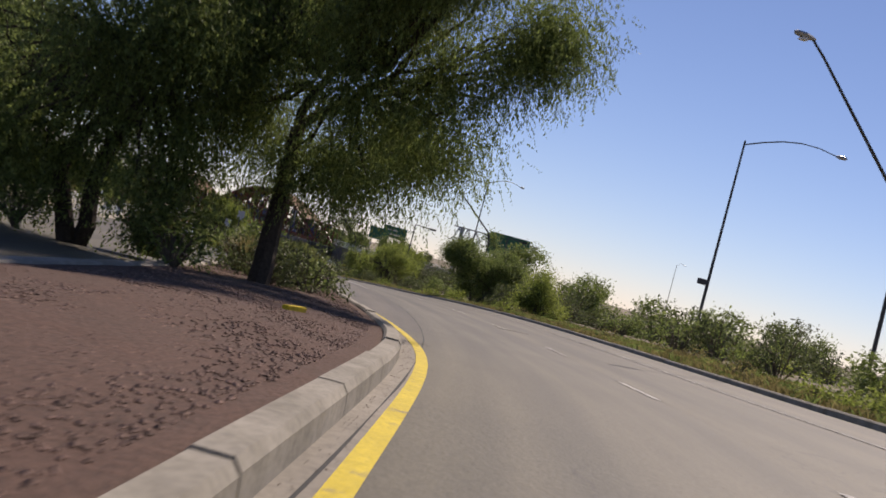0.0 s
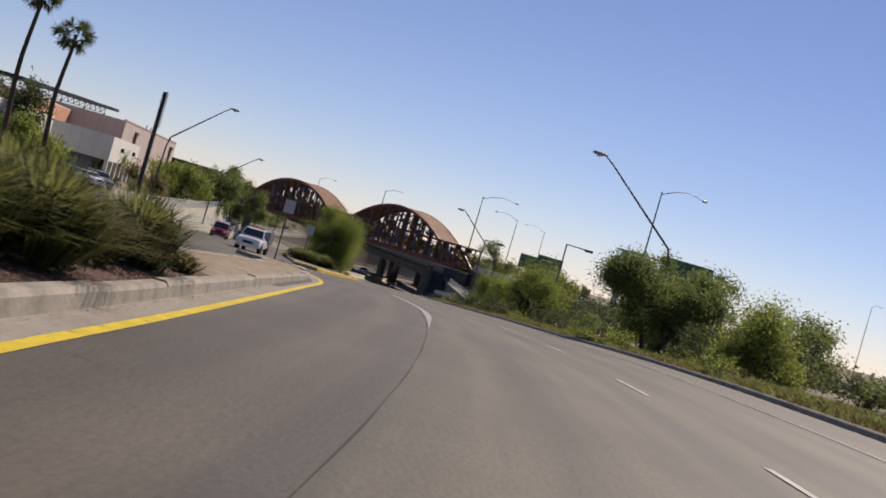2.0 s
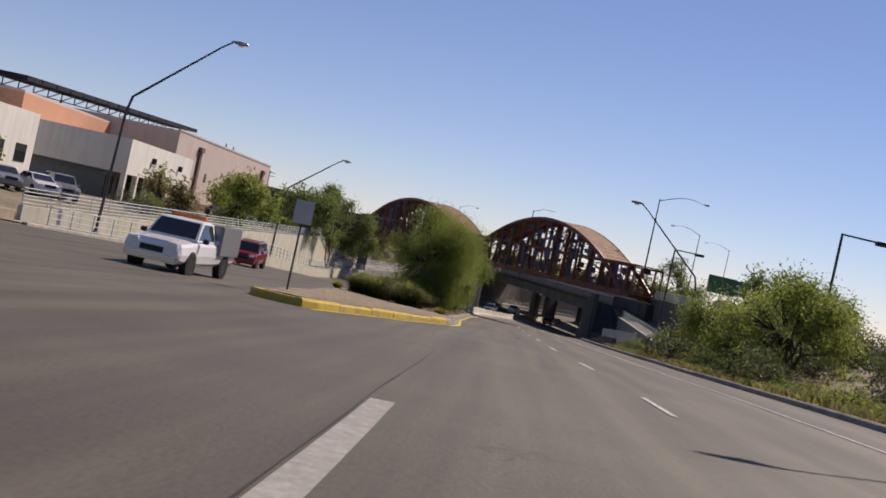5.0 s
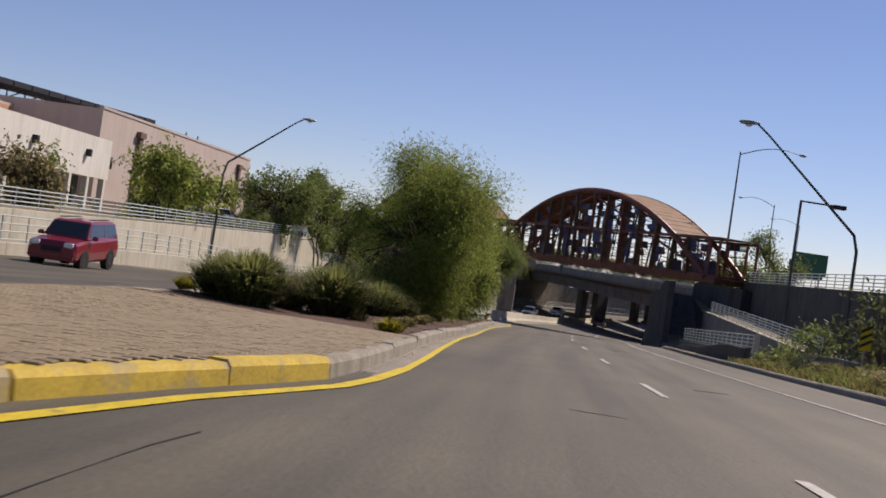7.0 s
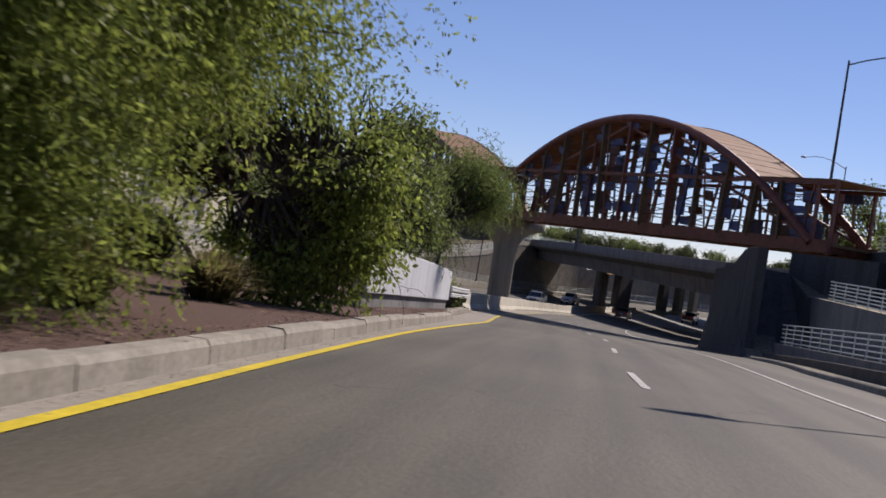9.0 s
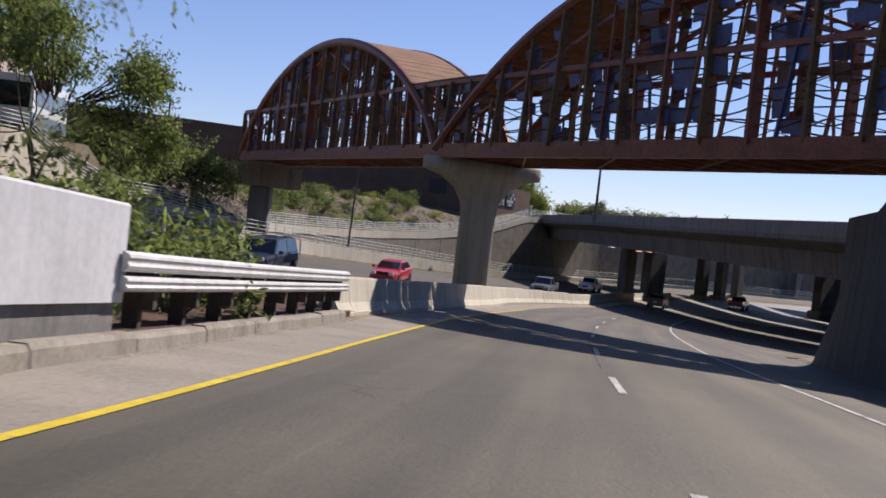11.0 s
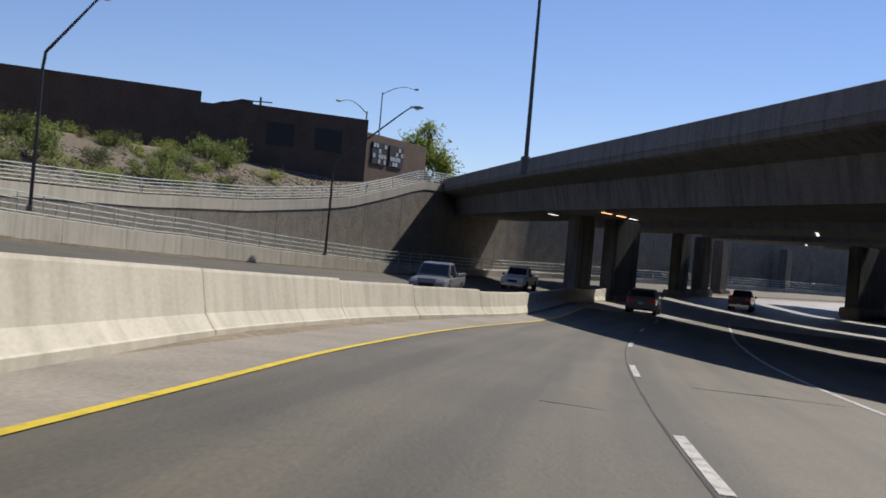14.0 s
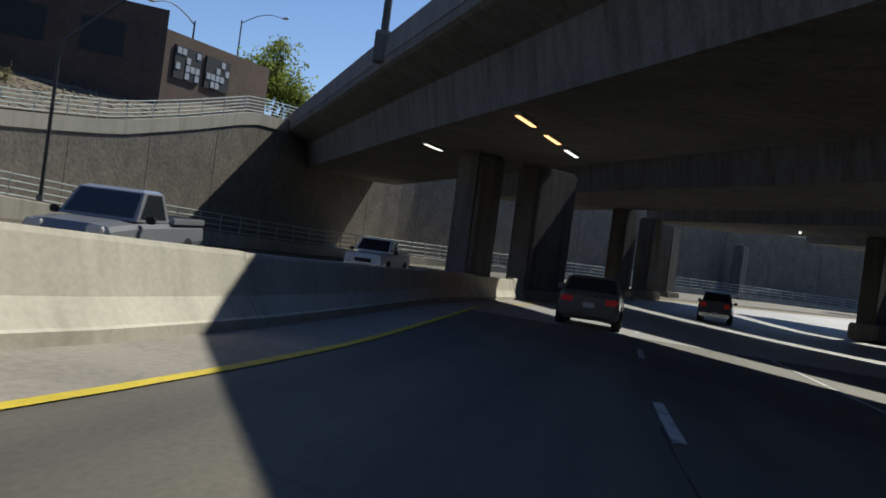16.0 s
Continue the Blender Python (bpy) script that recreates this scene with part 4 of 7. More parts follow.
lay("turn_lane_line", lambda y: seam_x(y) + 0.03, lambda y: seam_x(y) + 0.03 + 0.24 * min(1, max(0.1, (y + 63) / 9)), -63, -25.8, FADED_LINE, "broad worn white line of the turning lane", 0.008, n=1, category="road marking")
SEAM = material("dark_crack_filler", (0.0204, 0.0204, 0.0204), rough=0.8, var=0.2, bump=0.1)
lay("road_seam", lambda y: seam_x(y) - 0.014, lambda y: seam_x(y) + 0.004 + 0.008 * math.sin(y * 1.3), -125, -14, SEAM, "dark tarred seam between two lanes of asphalt", 0.005, n=1, step=0.8, category="road marking")
lay("road_seam", lambda y: DASH_X(y) - 0.11, lambda y: DASH_X(y) - 0.085 + 0.01 * math.sin(y * 1.7), 96, 175, SEAM, "dark tarred seam between two lanes of asphalt", 0.005, n=1, step=0.8, category="road marking")
lay("road_seam", lambda y: float(np.interp(y, [-8, -5.2, 0.6, 6.3, 12], [-2.25, -2.12, -1.91, -1.5, -0.6])) - 0.006, lambda y: float(np.interp(y, [-8, -5.2, 0.6, 6.3, 12], [-2.25, -2.12, -1.91, -1.5, -0.6])) + 0.006 + 0.006 * math.sin(y * 2.1), -8, 7, SEAM, "dark crack along the edge of the old gutter", 0.006, n=1, step=0.4, category="road marking")
OLD_ASPHALT = asphalt("older_brown_asphalt", (0.08, 0.071, 0.056), (1.25, 1.2, 1.12))
lay("turn_lane", YELLOW_X, lambda y: seam_x(y) - 0.02, -98, -12, OLD_ASPHALT, "darker older asphalt of the left turning lane", 0.0035, n=3)
rq = random.Random(3)
for x0, y0, ln, a in ((-6.1, -79.3, 1.5, 20), (6.4, 44.5, 1.5, 12), (-2, 40, 0, 0), (12.5, 117.5, 2.6, 14), (13.0, 117.0, 4.5, 8), (16.6, 148.5, 3.0, 6), (13.5, 143, 1.6, 25), (4.5, 20.5, 0.7, 10), (1.5, 12.5, 1.2, 40)):
    if ln:
        bm = bmesh.new()
        tube(bm, [(x0 + ln * t * math.cos(radians(a)), y0 - ln * t * math.sin(radians(a)) * 0.6 + rq.uniform(-0.02, 0.02), bank_z(x0 + ln * t, y0) + 0.004) for t in (0, 0.2, 0.4, 0.6, 0.8, 1)], [0.002, 0.006, 0.01, 0.008, 0.007, 0.002], 4)
        tagged(part("road_crack", bm, SEAM), "dark irregular crack in the asphalt", "crack", "", "structure")
# right-hand kerb
kerb_run("kerb_right", [(kerb_x(y), y, bank_z(kerb_x(y), y)) for y in [-150 + 2.5 * k for k in range(99)]], "low dusty concrete kerb on the outer side of the road", 0.16, 0.25, 6.0, flip=-1)
# storm drain inlet in the island nose
dr = thing("storm_drain_inlet", "storm drain inlet with a thick concrete lid in the kerb", "drain", (YELLOW_X(-36.9) - gutter_w(-36.9) + 0.01, -36.9, bank_z(-8.4, -36.9)), 90)
# a solid black block under the lid stands for the shadowed slot
for nm, a, b, m in (("lid", (-0.8, -0.03, 0.155), (0.8, 0.62, 0.235), KERB), ("throat", (-0.62, -0.012, 0.02), (0.62, 0.2, 0.152), BLACK)):
    bm = bmesh.new()
    box(bm, a, b, 0.015)
    part(nm, bm, m, dr)


# ---- walls and railings ----
def wall_run(name, stations, top, base, thick, mat, label, cap=None, length=6.0):
    """A wall in cast panels along stations; top and base are heights by y."""
    w = thing(name, label, "wall", kind="structure")
    run, seg = 0.0, [stations[0]]
    for s, e in zip(stations, stations[1:]):
        seg.append(e)
        run += (e[0] - s[0]).length
        if run < length and e is not stations[-1]:
            continue
        bm = bmesh.new()
        rings = []
        for k, (p, r) in enumerate(seg):
            q = p
            if k == 0:
                q = p.lerp(seg[1][0], 0.008)
            if k == len(seg) - 1:
                q = p.lerp(seg[-2][0], 0.008)
            t, b = top(p.y), base(p.y)
            rings.append([bm.verts.new(Vector((q.x, q.y, 0)) + r * a + Vector((0, 0, z))) for a, z in ((0, b), (0, t - 0.02), (-0.02, t), (-thick + 0.02, t), (-thick, t - 0.02), (-thick, b))])
        for u, v in zip(rings, rings[1:]):
            for k in range(6):
                bm.faces.new((u[k], u[(k + 1) % 6], v[(k + 1) % 6], v[k]))
        bm.faces.new(rings[0][::-1])
        bm.faces.new(rings[-1])
        bmesh.ops.recalc_face_normals(bm, faces=bm.faces[:])
        part("wall_panel", bm, mat, w)
        if cap:
            bm = bmesh.new()
            rings = []
            for p, r in seg:
                t = top(p.y)
                rings.append([bm.verts.new(Vector((p.x, p.y, 0)) + r * a + Vector((0, 0, z))) for a, z in ((0.06, t - cap), (0.06, t + 0.02), (-thick - 0.06, t + 0.02), (-thick - 0.06, t - cap))])
            for u, v in zip(rings, rings[1:]):
                for k in range(4):
                    bm.faces.new((u[k], u[(k + 1) % 4], v[(k + 1) % 4], v[k]))
            bm.faces.new(rings[0][::-1])
            bm.faces.new(rings[-1])
            bmesh.ops.recalc_face_normals(bm, faces=bm.faces[:])
            part("coping", bm, BARRIER, w)
        run, seg = 0.0, [e]
    return w


post_bm = bmesh.new()
tube(post_bm, [(0, 0, 0), (0, 0, 1.0)], 0.032, 6)
POST_MESH = bpy.data.meshes.new("post")
post_bm.to_mesh(POST_MESH)
post_bm.free()
POST_MESH.materials.append(RAIL_PAINT)


def railing(points, height, bars, spacing, label, low=0.12, r=0.03):
    """A tube railing along points on the top of its wall."""
    rail = thing("pipe_railing", label, "railing", kind="structure")
    for k in range(bars):
        h = low + (height - low) * k / (bars - 1)
        bm = bmesh.new()
        tube(bm, [Vector(p) + Vector((0, 0, h)) for p in points], r, 6)
        part("rail_bar", bm, RAIL_PAINT, rail)
    run, due = 0.0, 0.0
    for a, b in zip(points, points[1:]):
        a, b = Vector(a), Vector(b)
        ln = (b - a).length
        while due <= run + ln:
            p = a.lerp(b, (due - run) / ln)
            ob = new("post", POST_MESH)
            ob.matrix_world = Matrix.Translation(p) @ Matrix.Diagonal((1, 1, height, 1))
            ob.parent = rail
            due += spacing
        run += ln
    return rail


def high_top(y):
    return float(np.interp(y, [26, 45, 100, 134, 140, 147], [-1.05, -0.85, -0.62, -0.5, -2.0, -3.2]))


st = along(LOW_WALL_X, 22, 345, 2.0)
wall_run("wall_low_left", st, low_top, lambda y: OPP(y) - 0.3, 0.28, BARRIER, "pale low concrete wall along the opposite carriageway")
railing([(p.x - 0.14 * r.x, p.y - 0.14 * r.y, low_top(p.y)) for p, r in along(LOW_WALL_X, 24, 318, 2.0)], 1.05, 4, 2.2, "pale painted pipe railing on the low roadside wall")
TAN_WALL = material("tan_stucco_wall", (0.4, 0.325, 0.235), rough=0.9, var=0.3, scale=0.7, fine=9.0, bump=0.25, stain=0.2)
wall_run("wall_parking", along(LOW_WALL_X, -12, 21.6, 2.0, shift=-0.5), lambda y: float(np.interp(y, [-12, 2, 10.3, 19.1, 22.4], [0.1, -0.2, -0.5, -1.04, -1.15])), lambda y: OPP(y) - 0.3, 0.3, TAN_WALL, "low tan wall before the parked cars")
st = along(LOW_WALL_X, 26, 147, 2.0, shift=-3.1)
wall_run("wall_high_left", st, high_top, lambda y: OPP(y) - 0.2, 0.3, BARRIER, "pale concrete retaining wall behind the sidewalk")
railing([(p.x - 0.1, p.y, high_top(p.y)) for p, r in along(LOW_WALL_X, 26, 146, 2.0, shift=-3.1)], 0.95, 5, 2.4, "pale painted pipe railing on the retaining wall", 0.15)
st = along(LOW_WALL_X, 147.2, 345, 2.0, shift=-3.1)
wall_run("wall_brown_left", st, brown_top, lambda y: OPP(y) - 0.2, 0.4, STONE_WALL, "brown split-block retaining wall with a pale concrete coping", 0.75)
railing([(p.x - 0.1, p.y, brown_top(p.y) + 0.02) for p, r in along(LOW_WALL_X, 148, 318, 2.0, shift=-3.1)], 1.0, 5, 2.4, "pale painted pipe railing on the brown wall", 0.15)
lay("sidewalk", lambda y: LOW_WALL_X(y) - 3.05 * wall_skew(y), lambda y: LOW_WALL_X(y) - 0.2, 20, 345, CONCRETE, "pale concrete sidewalk behind the low wall", 0.0, zfn=lambda x, y: low_top(y) - 0.05, n=1, category="sidewalk")
# bank of stones under the end of the footbridge
rng = np.random.default_rng(17)
vs, fs = [], []
for k in range(1400):
    y = rng.uniform(147, 178)
    off = rng.uniform(3.7, 10.0)
    x = LOW_WALL_X(y) - off * wall_skew(y)
    z = brown_top(y) - 0.1 + min(1.0, (off - 3.6) / 6.0) * (NEAR_LEFT(y) - 0.6 - brown_top(y))
    r = rng.uniform(0.15, 0.42)
    a = len(vs)
    for d in ((1, 0, 0), (0, 1, 0), (-1, 0, 0), (0, -1, 0), (0, 0, 0.7), (0, 0, -0.7)):
        vs.append((x + r * d[0] * rng.uniform(0.7, 1.2), y + r * d[1] * rng.uniform(0.7, 1.2), z + r * d[2]))
    fs += [(a + i, a + (i + 1) % 4, a + 4) for i in range(4)] + [(a + (i + 1) % 4, a + i, a + 5) for i in range(4)]
RIPRAP = material("grey_brown_riprap", (0.177, 0.143, 0.116), rough=0.95, var=0.4, scale=1.5, fine=9.0, bump=0.5, piece=0.35)
tagged(raw("riprap", vs, fs, RIPRAP), "bank of broken grey-brown stones below the footbridge end", "stones", "", "stuff")
lay("stone_bank", lambda y: LOW_WALL_X(y) - 10.0 * wall_skew(y), lambda y: LOW_WALL_X(y) - 3.6 * wall_skew(y), 148, 178, DIRT, "earth bank under the broken stones", 0.0, zfn=lambda x, y: brown_top(y) - 0.15 + min(1.0, max(0.0, ((LOW_WALL_X(y) - x) / wall_skew(y) - 3.6) / 6.0)) * (NEAR_LEFT(y) - 0.6 - brown_top(y)), n=6, category="bank")
BANK_EARTH = material("dark_stony_earth", (0.105, 0.092, 0.064), rough=0.95, var=0.6, scale=0.8, fine=6.0, bump=0.8, tint=(0.16, 0.128, 0.09))
lay("planted_bank", lambda y: LOW_WALL_X(y) - 11.5 * wall_skew(y), lambda y: LOW_WALL_X(y) - 3.7 * wall_skew(y), 178, 243, BANK_EARTH, "dark stony earth of the planted bank", 0.07, zfn=ground_at, step=1.5, n=8, category="bank")
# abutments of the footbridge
# concrete of the right-hand walls, with their shade put into the dark grey
SHADE_CONC = material("shade_dark_concrete", (0.085, 0.082, 0.078), rough=0.9, var=0.3, scale=0.5, fine=8.0, bump=0.3, stain=0.35)
for s0, s1, zb, nm in ((SPAN - 1.5, SPAN + 4.0, -1.3, "left"), (-EXT - 4.0, 0.8, -4.8, "right")):
    ab = thing("bridge_abutment", "blocky tan concrete abutment under the footbridge end", "abutment")
    bm = bmesh.new()
    q = [on(s0, -0.5, 0), on(s0, DECK_W + 0.5, 0), on(s1, DECK_W + 0.5, 0), on(s1, -0.5, 0)]
    va, vb = [bm.verts.new(Vector((p.x, p.y, zb))) for p in q], [bm.verts.new(Vector((p.x, p.y, 0.46))) for p in q]
    bm.faces.new(va[::-1])
    bm.faces.new(vb)
    for e in range(4):
        bm.faces.new((va[e], va[(e + 1) % 4], vb[(e + 1) % 4], vb[e]))
    bmesh.ops.recalc_face_normals(bm, faces=bm.faces[:])
    if nm == "left":
        # cap on a narrow stem
        stem = bmesh.new()
        p, r = on(SPAN + 0.6, DECK_W / 2, 0), 0.85
        box(stem, (p.x - r, p.y - r, -5.2), (p.x + r, p.y + r, -1.25), 0.1)
        part("stem", stem, CONCRETE_GREY, ab)
    # the right block takes the grey that is darkened for shade
    part("block", bm, material("tan_concrete", (0.224, 0.17, 0.116), rough=0.9, var=0.3, scale=0.6, fine=8.0, bump=0.3, stain=0.3) if nm == "left" else SHADE_CONC, ab)

# concrete facing on the steep side of the cutting beside the outer lane, coloured dark for shade
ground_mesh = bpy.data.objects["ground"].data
ground_mesh.materials.append(SHADE_CONC)
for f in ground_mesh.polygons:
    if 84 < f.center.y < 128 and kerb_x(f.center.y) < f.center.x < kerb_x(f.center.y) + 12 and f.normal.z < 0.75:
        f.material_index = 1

# right-hand side: low wall with rail, ramp wall with rail, high wall to the bridge
right_st = along(kerb_x, 47, 100, 1.5, shift=1.4)


def r_low(y):
    return bank_z(kerb_x(y), y) + float(np.interp(y, [47, 52, 60, 124], [0.75, 0.8, 0.45, 0.35]))


def r_high(y):
    return float(np.interp(y, [99, 103, 107, 115], [0.35, 0.35, -0.75, -0.95]))


wall_run("wall_low_right", right_st, r_low, lambda y: bank_z(kerb_x(y), y) - 0.3, 0.25, SHADE_CONC, "low grey concrete wall beside the outer lane")
wall_run("wall_step_right", along(step_wall_x, 45.4, 102, 2.0), step_z, lambda y: bank_z(kerb_x(y), y) - 0.3, 0.25, CONCRETE_GREY, "grey concrete wall below the lower railing")
railing([(p.x - 0.12, p.y, step_z(p.y)) for p, r in along(step_wall_x, 63, 98, 2.0)], 0.95, 5, 2.0, "pale painted pipe railing beside the outer lane")
end = thing("railing_end_post", "pale square end post of the roadside railing", "post", (step_wall_x(62.6), 62.6, step_z(62.6)), kind="structure")
bm = bmesh.new()
box(bm, (-0.11, -0.11, -0.15), (0.11, 0.11, 1.08), 0.02)
part("post", bm, BARRIER, end)
wall_run("wall_ramp_right", along(ramp_wall_x, 51, 102, 2.0), ramp_z, lambda y: step_z(y) - 0.3, 0.3, CONCRETE_GREY, "grey concrete ramp wall behind the lower railing")
lay("ramp_coping", lambda y: ramp_wall_x(y) - 0.33, lambda y: ramp_wall_x(y) + 0.05, 51, 102, BARRIER, "pale worn concrete edge of the ramp", 0.012, zfn=lambda x, y: ramp_z(y), n=1, category="coping")
railing([(p.x - 0.15, p.y, ramp_z(p.y)) for p, r in along(ramp_wall_x, 56.5, 97, 2.0)], 0.95, 6, 2.2, "pale painted pipe railing climbing the ramp")
wall_run("wall_high_right", along(lambda y: edge_x(y) + 5.0, 99, 115, 1.5), r_high, lambda y: bank_z(kerb_x(y), y) - 0.3, 0.5, SHADE_CONC, "tall grey concrete retaining wall under the footbridge end, darkened for shade")
wall_run("wall_walkway", along(walkway_x, 44, 105.5, 2.0), lambda y: 1.15, lambda y: ramp_z(y) - 0.4, 0.35, SHADE_CONC, "concrete retaining wall of the walkway to the footbridge, darkened for shade")
railing([(p.x + 0.2, p.y, 1.15) for p, r in along(walkway_x, 45, 105, 2.0)], 0.95, 5, 2.2, "pale painted pipe railing on the walkway wall")
# abutment on the far side under the overpass
st = side_by([(31.5 + 0.63 * k, 140 + 0.777 * k, 0) for k in range(0, 216, 6)])
wall_run("wall_abutment_right", st, lambda y: -0.5, lambda y: -10.0, 0.8, CONCRETE_GREY, "grey concrete abutment wall under the overpass")
tagged(raw("frontage_paving", [(kerb_x(128) - 2, 128, HEIGHT(128) - 0.45), (31.0, 139.5, HEIGHT(140) - 0.5), (120, 250, -9.3), (60, 250, -9.36)], [(0, 1, 2, 3)], PALE_PAVING), "pale concrete paving under the overpass", "paving", "", "structure")

# guardrail and transition plate on the median
gr = thing("guardrail", "double steel beam guardrail on wooden blocks at the median", "guardrail")
GX = lambda y: YELLOW_X(y) - 1.85
BEAM_STEEL = material("pale_weathered_zinc", (0.52, 0.53, 0.53), rough=0.55, metal=0.2, var=0.2, scale=1.5, fine=10.0, bump=0.06, stain=0.15)
for h in (0.84, 0.57):
    bm = bmesh.new()
    st = along(GX, 87.6, 103.2, 1.5, zfn=lambda x, y: bank_z(YELLOW_X(y) - 1, y) + 0.22)
    k = 0.125 if h > 0.7 else 0.1
    sweep(bm, st, [(0.0, h - k), (0.07, h - k * 0.7), (0.085, h - k * 0.4), (0.06, h - k * 0.08), (0.06, h + k * 0.08), (0.085, h + k * 0.4), (0.07, h + k * 0.7), (0.0, h + k), (-0.02, h + k), (-0.02, h - k)])
    part("beam", bm, BEAM_STEEL, gr)
for k in range(8):
    y = 89.0 + k * 1.95
    bm = bmesh.new()
    x = GX(y)
    box(bm, (x - 0.42, y - 0.1, bank_z(x, y) + 0.0), (x - 0.2, y + 0.1, bank_z(x, y) + 1.05), 0.01)
    box(bm, (x - 0.2, y - 0.09, bank_z(x, y) + 0.45), (x - 0.02, y + 0.09, bank_z(x, y) + 1.0), 0.01)
    part("wooden_post", bm, material("weathered_timber", (0.0748, 0.0578, 0.0442), rough=0.95, var=0.4, scale=4.0, fine=20.0, bump=0.5) if k == 0 else bpy.data.materials["weathered_timber"], gr)
pl = thing("barrier_end_block", "pale concrete barrier end block beside the median guardrail", "barrier")
bm = bmesh.new()
st = along(GX, 66, 87.8, 1.5, shift=-0.1, zfn=lambda x, y: bank_z(YELLOW_X(y) - 1, y) + 0.0)
sweep(bm, st, [(0.06, 0.56), (0.05, 1.72), (0.03, 1.75), (-0.23, 1.75), (-0.25, 1.72), (-0.3, 0.56)])
part("block", bm, material("smooth_grey_concrete", (0.53, 0.55, 0.57), rough=0.8, var=0.15, scale=0.8, fine=10.0, bump=0.1, stain=0.15), pl)
bm = bmesh.new()
sweep(bm, st, [(-0.03, -0.2), (-0.03, 0.58), (-0.25, 0.58), (-0.25, -0.2)])
part("footing", bm, CONCRETE_GREY, pl)


# ---- lamps and signs ----
def street_lamp(base, elbow, tip, label, r=0.095):
    """A tapered pole whose upper part leans out over the road."""
    t = thing("street_lamp", label, "street lamp", base, group="street lamps")
    o = Vector(base)
    e, p = Vector(elbow) - o, Vector(tip) - o
    up = Vector((0, 0, e.z))
    d = (p - e)
    bm = bmesh.new()
    tube(bm, [(0, 0, 0), (e.x, e.y, e.z * 0.9), e + d * 0.04, e + d * 0.1, e + d * 0.9, p + Vector((d.x, d.y, 0)).normalized() * 0.1], [r, r * 0.85, r * 0.82, r * 0.8, r * 0.55, r * 0.5], 8)
    part("pole", bm, POLE, t)
    bm = bmesh.new()
    tube(bm, [(0, 0, 0), (0, 0, 0.25)], [r * 2.0, r * 1.6], 8)
    part("base_plate", bm, CONCRETE_GREY, t)
    h = Vector((d.x, d.y, 0)).normalized()
    bm = bmesh.new()
    tube(bm, [p - h * 0.05, p + h * 0.15, p + h * 0.5, p + h * 0.85, p + h * 0.98], [0.06, 0.13, 0.19, 0.15, 0.04], 8)
    for v in bm.verts:
        v.co.z = p.z + (v.co.z - p.z) * (0.6 if v.co.z > p.z else 0.75)
    head = part("lamp_head", bm, GALV, t)
    bm = bmesh.new()
    c = p + h * 0.5
    box(bm, (c.x - 0.16, c.y - 0.16, c.z - 0.2), (c.x + 0.16, c.y + 0.16, c.z - 0.13), 0.03)
    part("lens", bm, HEAD_LAMP, head)
    return t


def freeway_lamp(base, height, arm, label):
    """A tall straight pole with a bowed arm."""
    t = thing("freeway_lamp", label, "street lamp", base, group="freeway lamps")
    bm = bmesh.new()
    tube(bm, [(0, 0, 0), (0, 0, height)], [0.13, 0.07], 8)
    part("pole", bm, POLE, t)
    a = Vector((*arm, 0))
    pts = [Vector((0, 0, height - 0.3)) + a * k + Vector((0, 0, 1.1 * math.sin(k * 2.3))) for k in (0, 0.2, 0.4, 0.6, 0.8, 1.0)]
    bm = bmesh.new()
    tube(bm, pts, [0.05, 0.05, 0.045, 0.04, 0.035, 0.035], 6)
    part("arm", bm, POLE, t)
    d = a.normalized()
    bm = bmesh.new()
    tube(bm, [pts[-1] - d * 0.05, pts[-1] + d * 0.2, pts[-1] + d * 0.6, pts[-1] + d * 0.75], [0.05, 0.14, 0.14, 0.04], 8)
    part("lamp_head", bm, GALV, t)
    return t


def box_lamp(base, height, arm, label):
    """A square pole with a level arm and a box-shaped head."""
    t = thing("box_lamp", label, "street lamp", base, group="box lamps")
    bm = bmesh.new()
    tube(bm, [(0, 0, 0), (0, 0, height)], [0.09, 0.075], 6)
    part("pole", bm, POLE, t)
    bm = bmesh.new()
    beam(bm, (0, 0, height - 0.05), (arm[0], arm[1], height - 0.05), 0.07, 0.1)
    part("arm", bm, POLE, t)
    bm = bmesh.new()
    box(bm, (arm[0] - 0.45, arm[1] - 0.25, height - 0.22), (arm[0] + 0.35, arm[1] + 0.25, height + 0.02), 0.03)
    part("lamp_head", bm, BLACK, t)
    return t


LL = "street lamp with a dark pole leaning out over the road"
street_lamp((-21.4, 32.3, ground_at(-21.4, 32.3)), (-21.2, 32.4, 6.1), (-16.2, 33.3, 10.8), LL)
street_lamp((-17.6, 86.5, ground_at(-17.6, 86.5)), (-17.5, 86.5, 4.1), (-12.5, 88.4, 8.4), LL)
street_lamp((15.2, -14.4, ground_at(15.2, -14.4)), (15.0, -15.6, 6.95), (9.1, -15.6, 11.75), LL)
street_lamp((19.8, 58.5, ground_at(19.8, 58.5)), (19.8, 58.5, 3.5), (14.3, 59.2, 8.65), LL)
street_lamp((8.9, -80.8, ground_at(8.9, -80.8)), (8.7, -80.9, 9.9), (2.0, -82.0, 15.0), LL)
street_lamp((6.0, 217.6, low_top(217.6) - 0.05), (6.1, 217.2, -0.6), (11.4, 216.2, 3.95), LL)
street_lamp((-5.3, 184.0, low_top(184.0)), (-5.1, 183.5, 1.3), (-2.0, 180.6, 3.6), LL)
FL = "tall freeway lamp with a thin bowed arm"
freeway_lamp((30.3, 34.7, ground_at(30.3, 34.7)), 15.75 - ground_at(30.3, 34.7), (5.3, 1.7), FL)
freeway_lamp((26.9, 117.6, ground_at(26.9, 117.6)), 14.1 - ground_at(26.9, 117.6), (6.0, 0.6), FL)
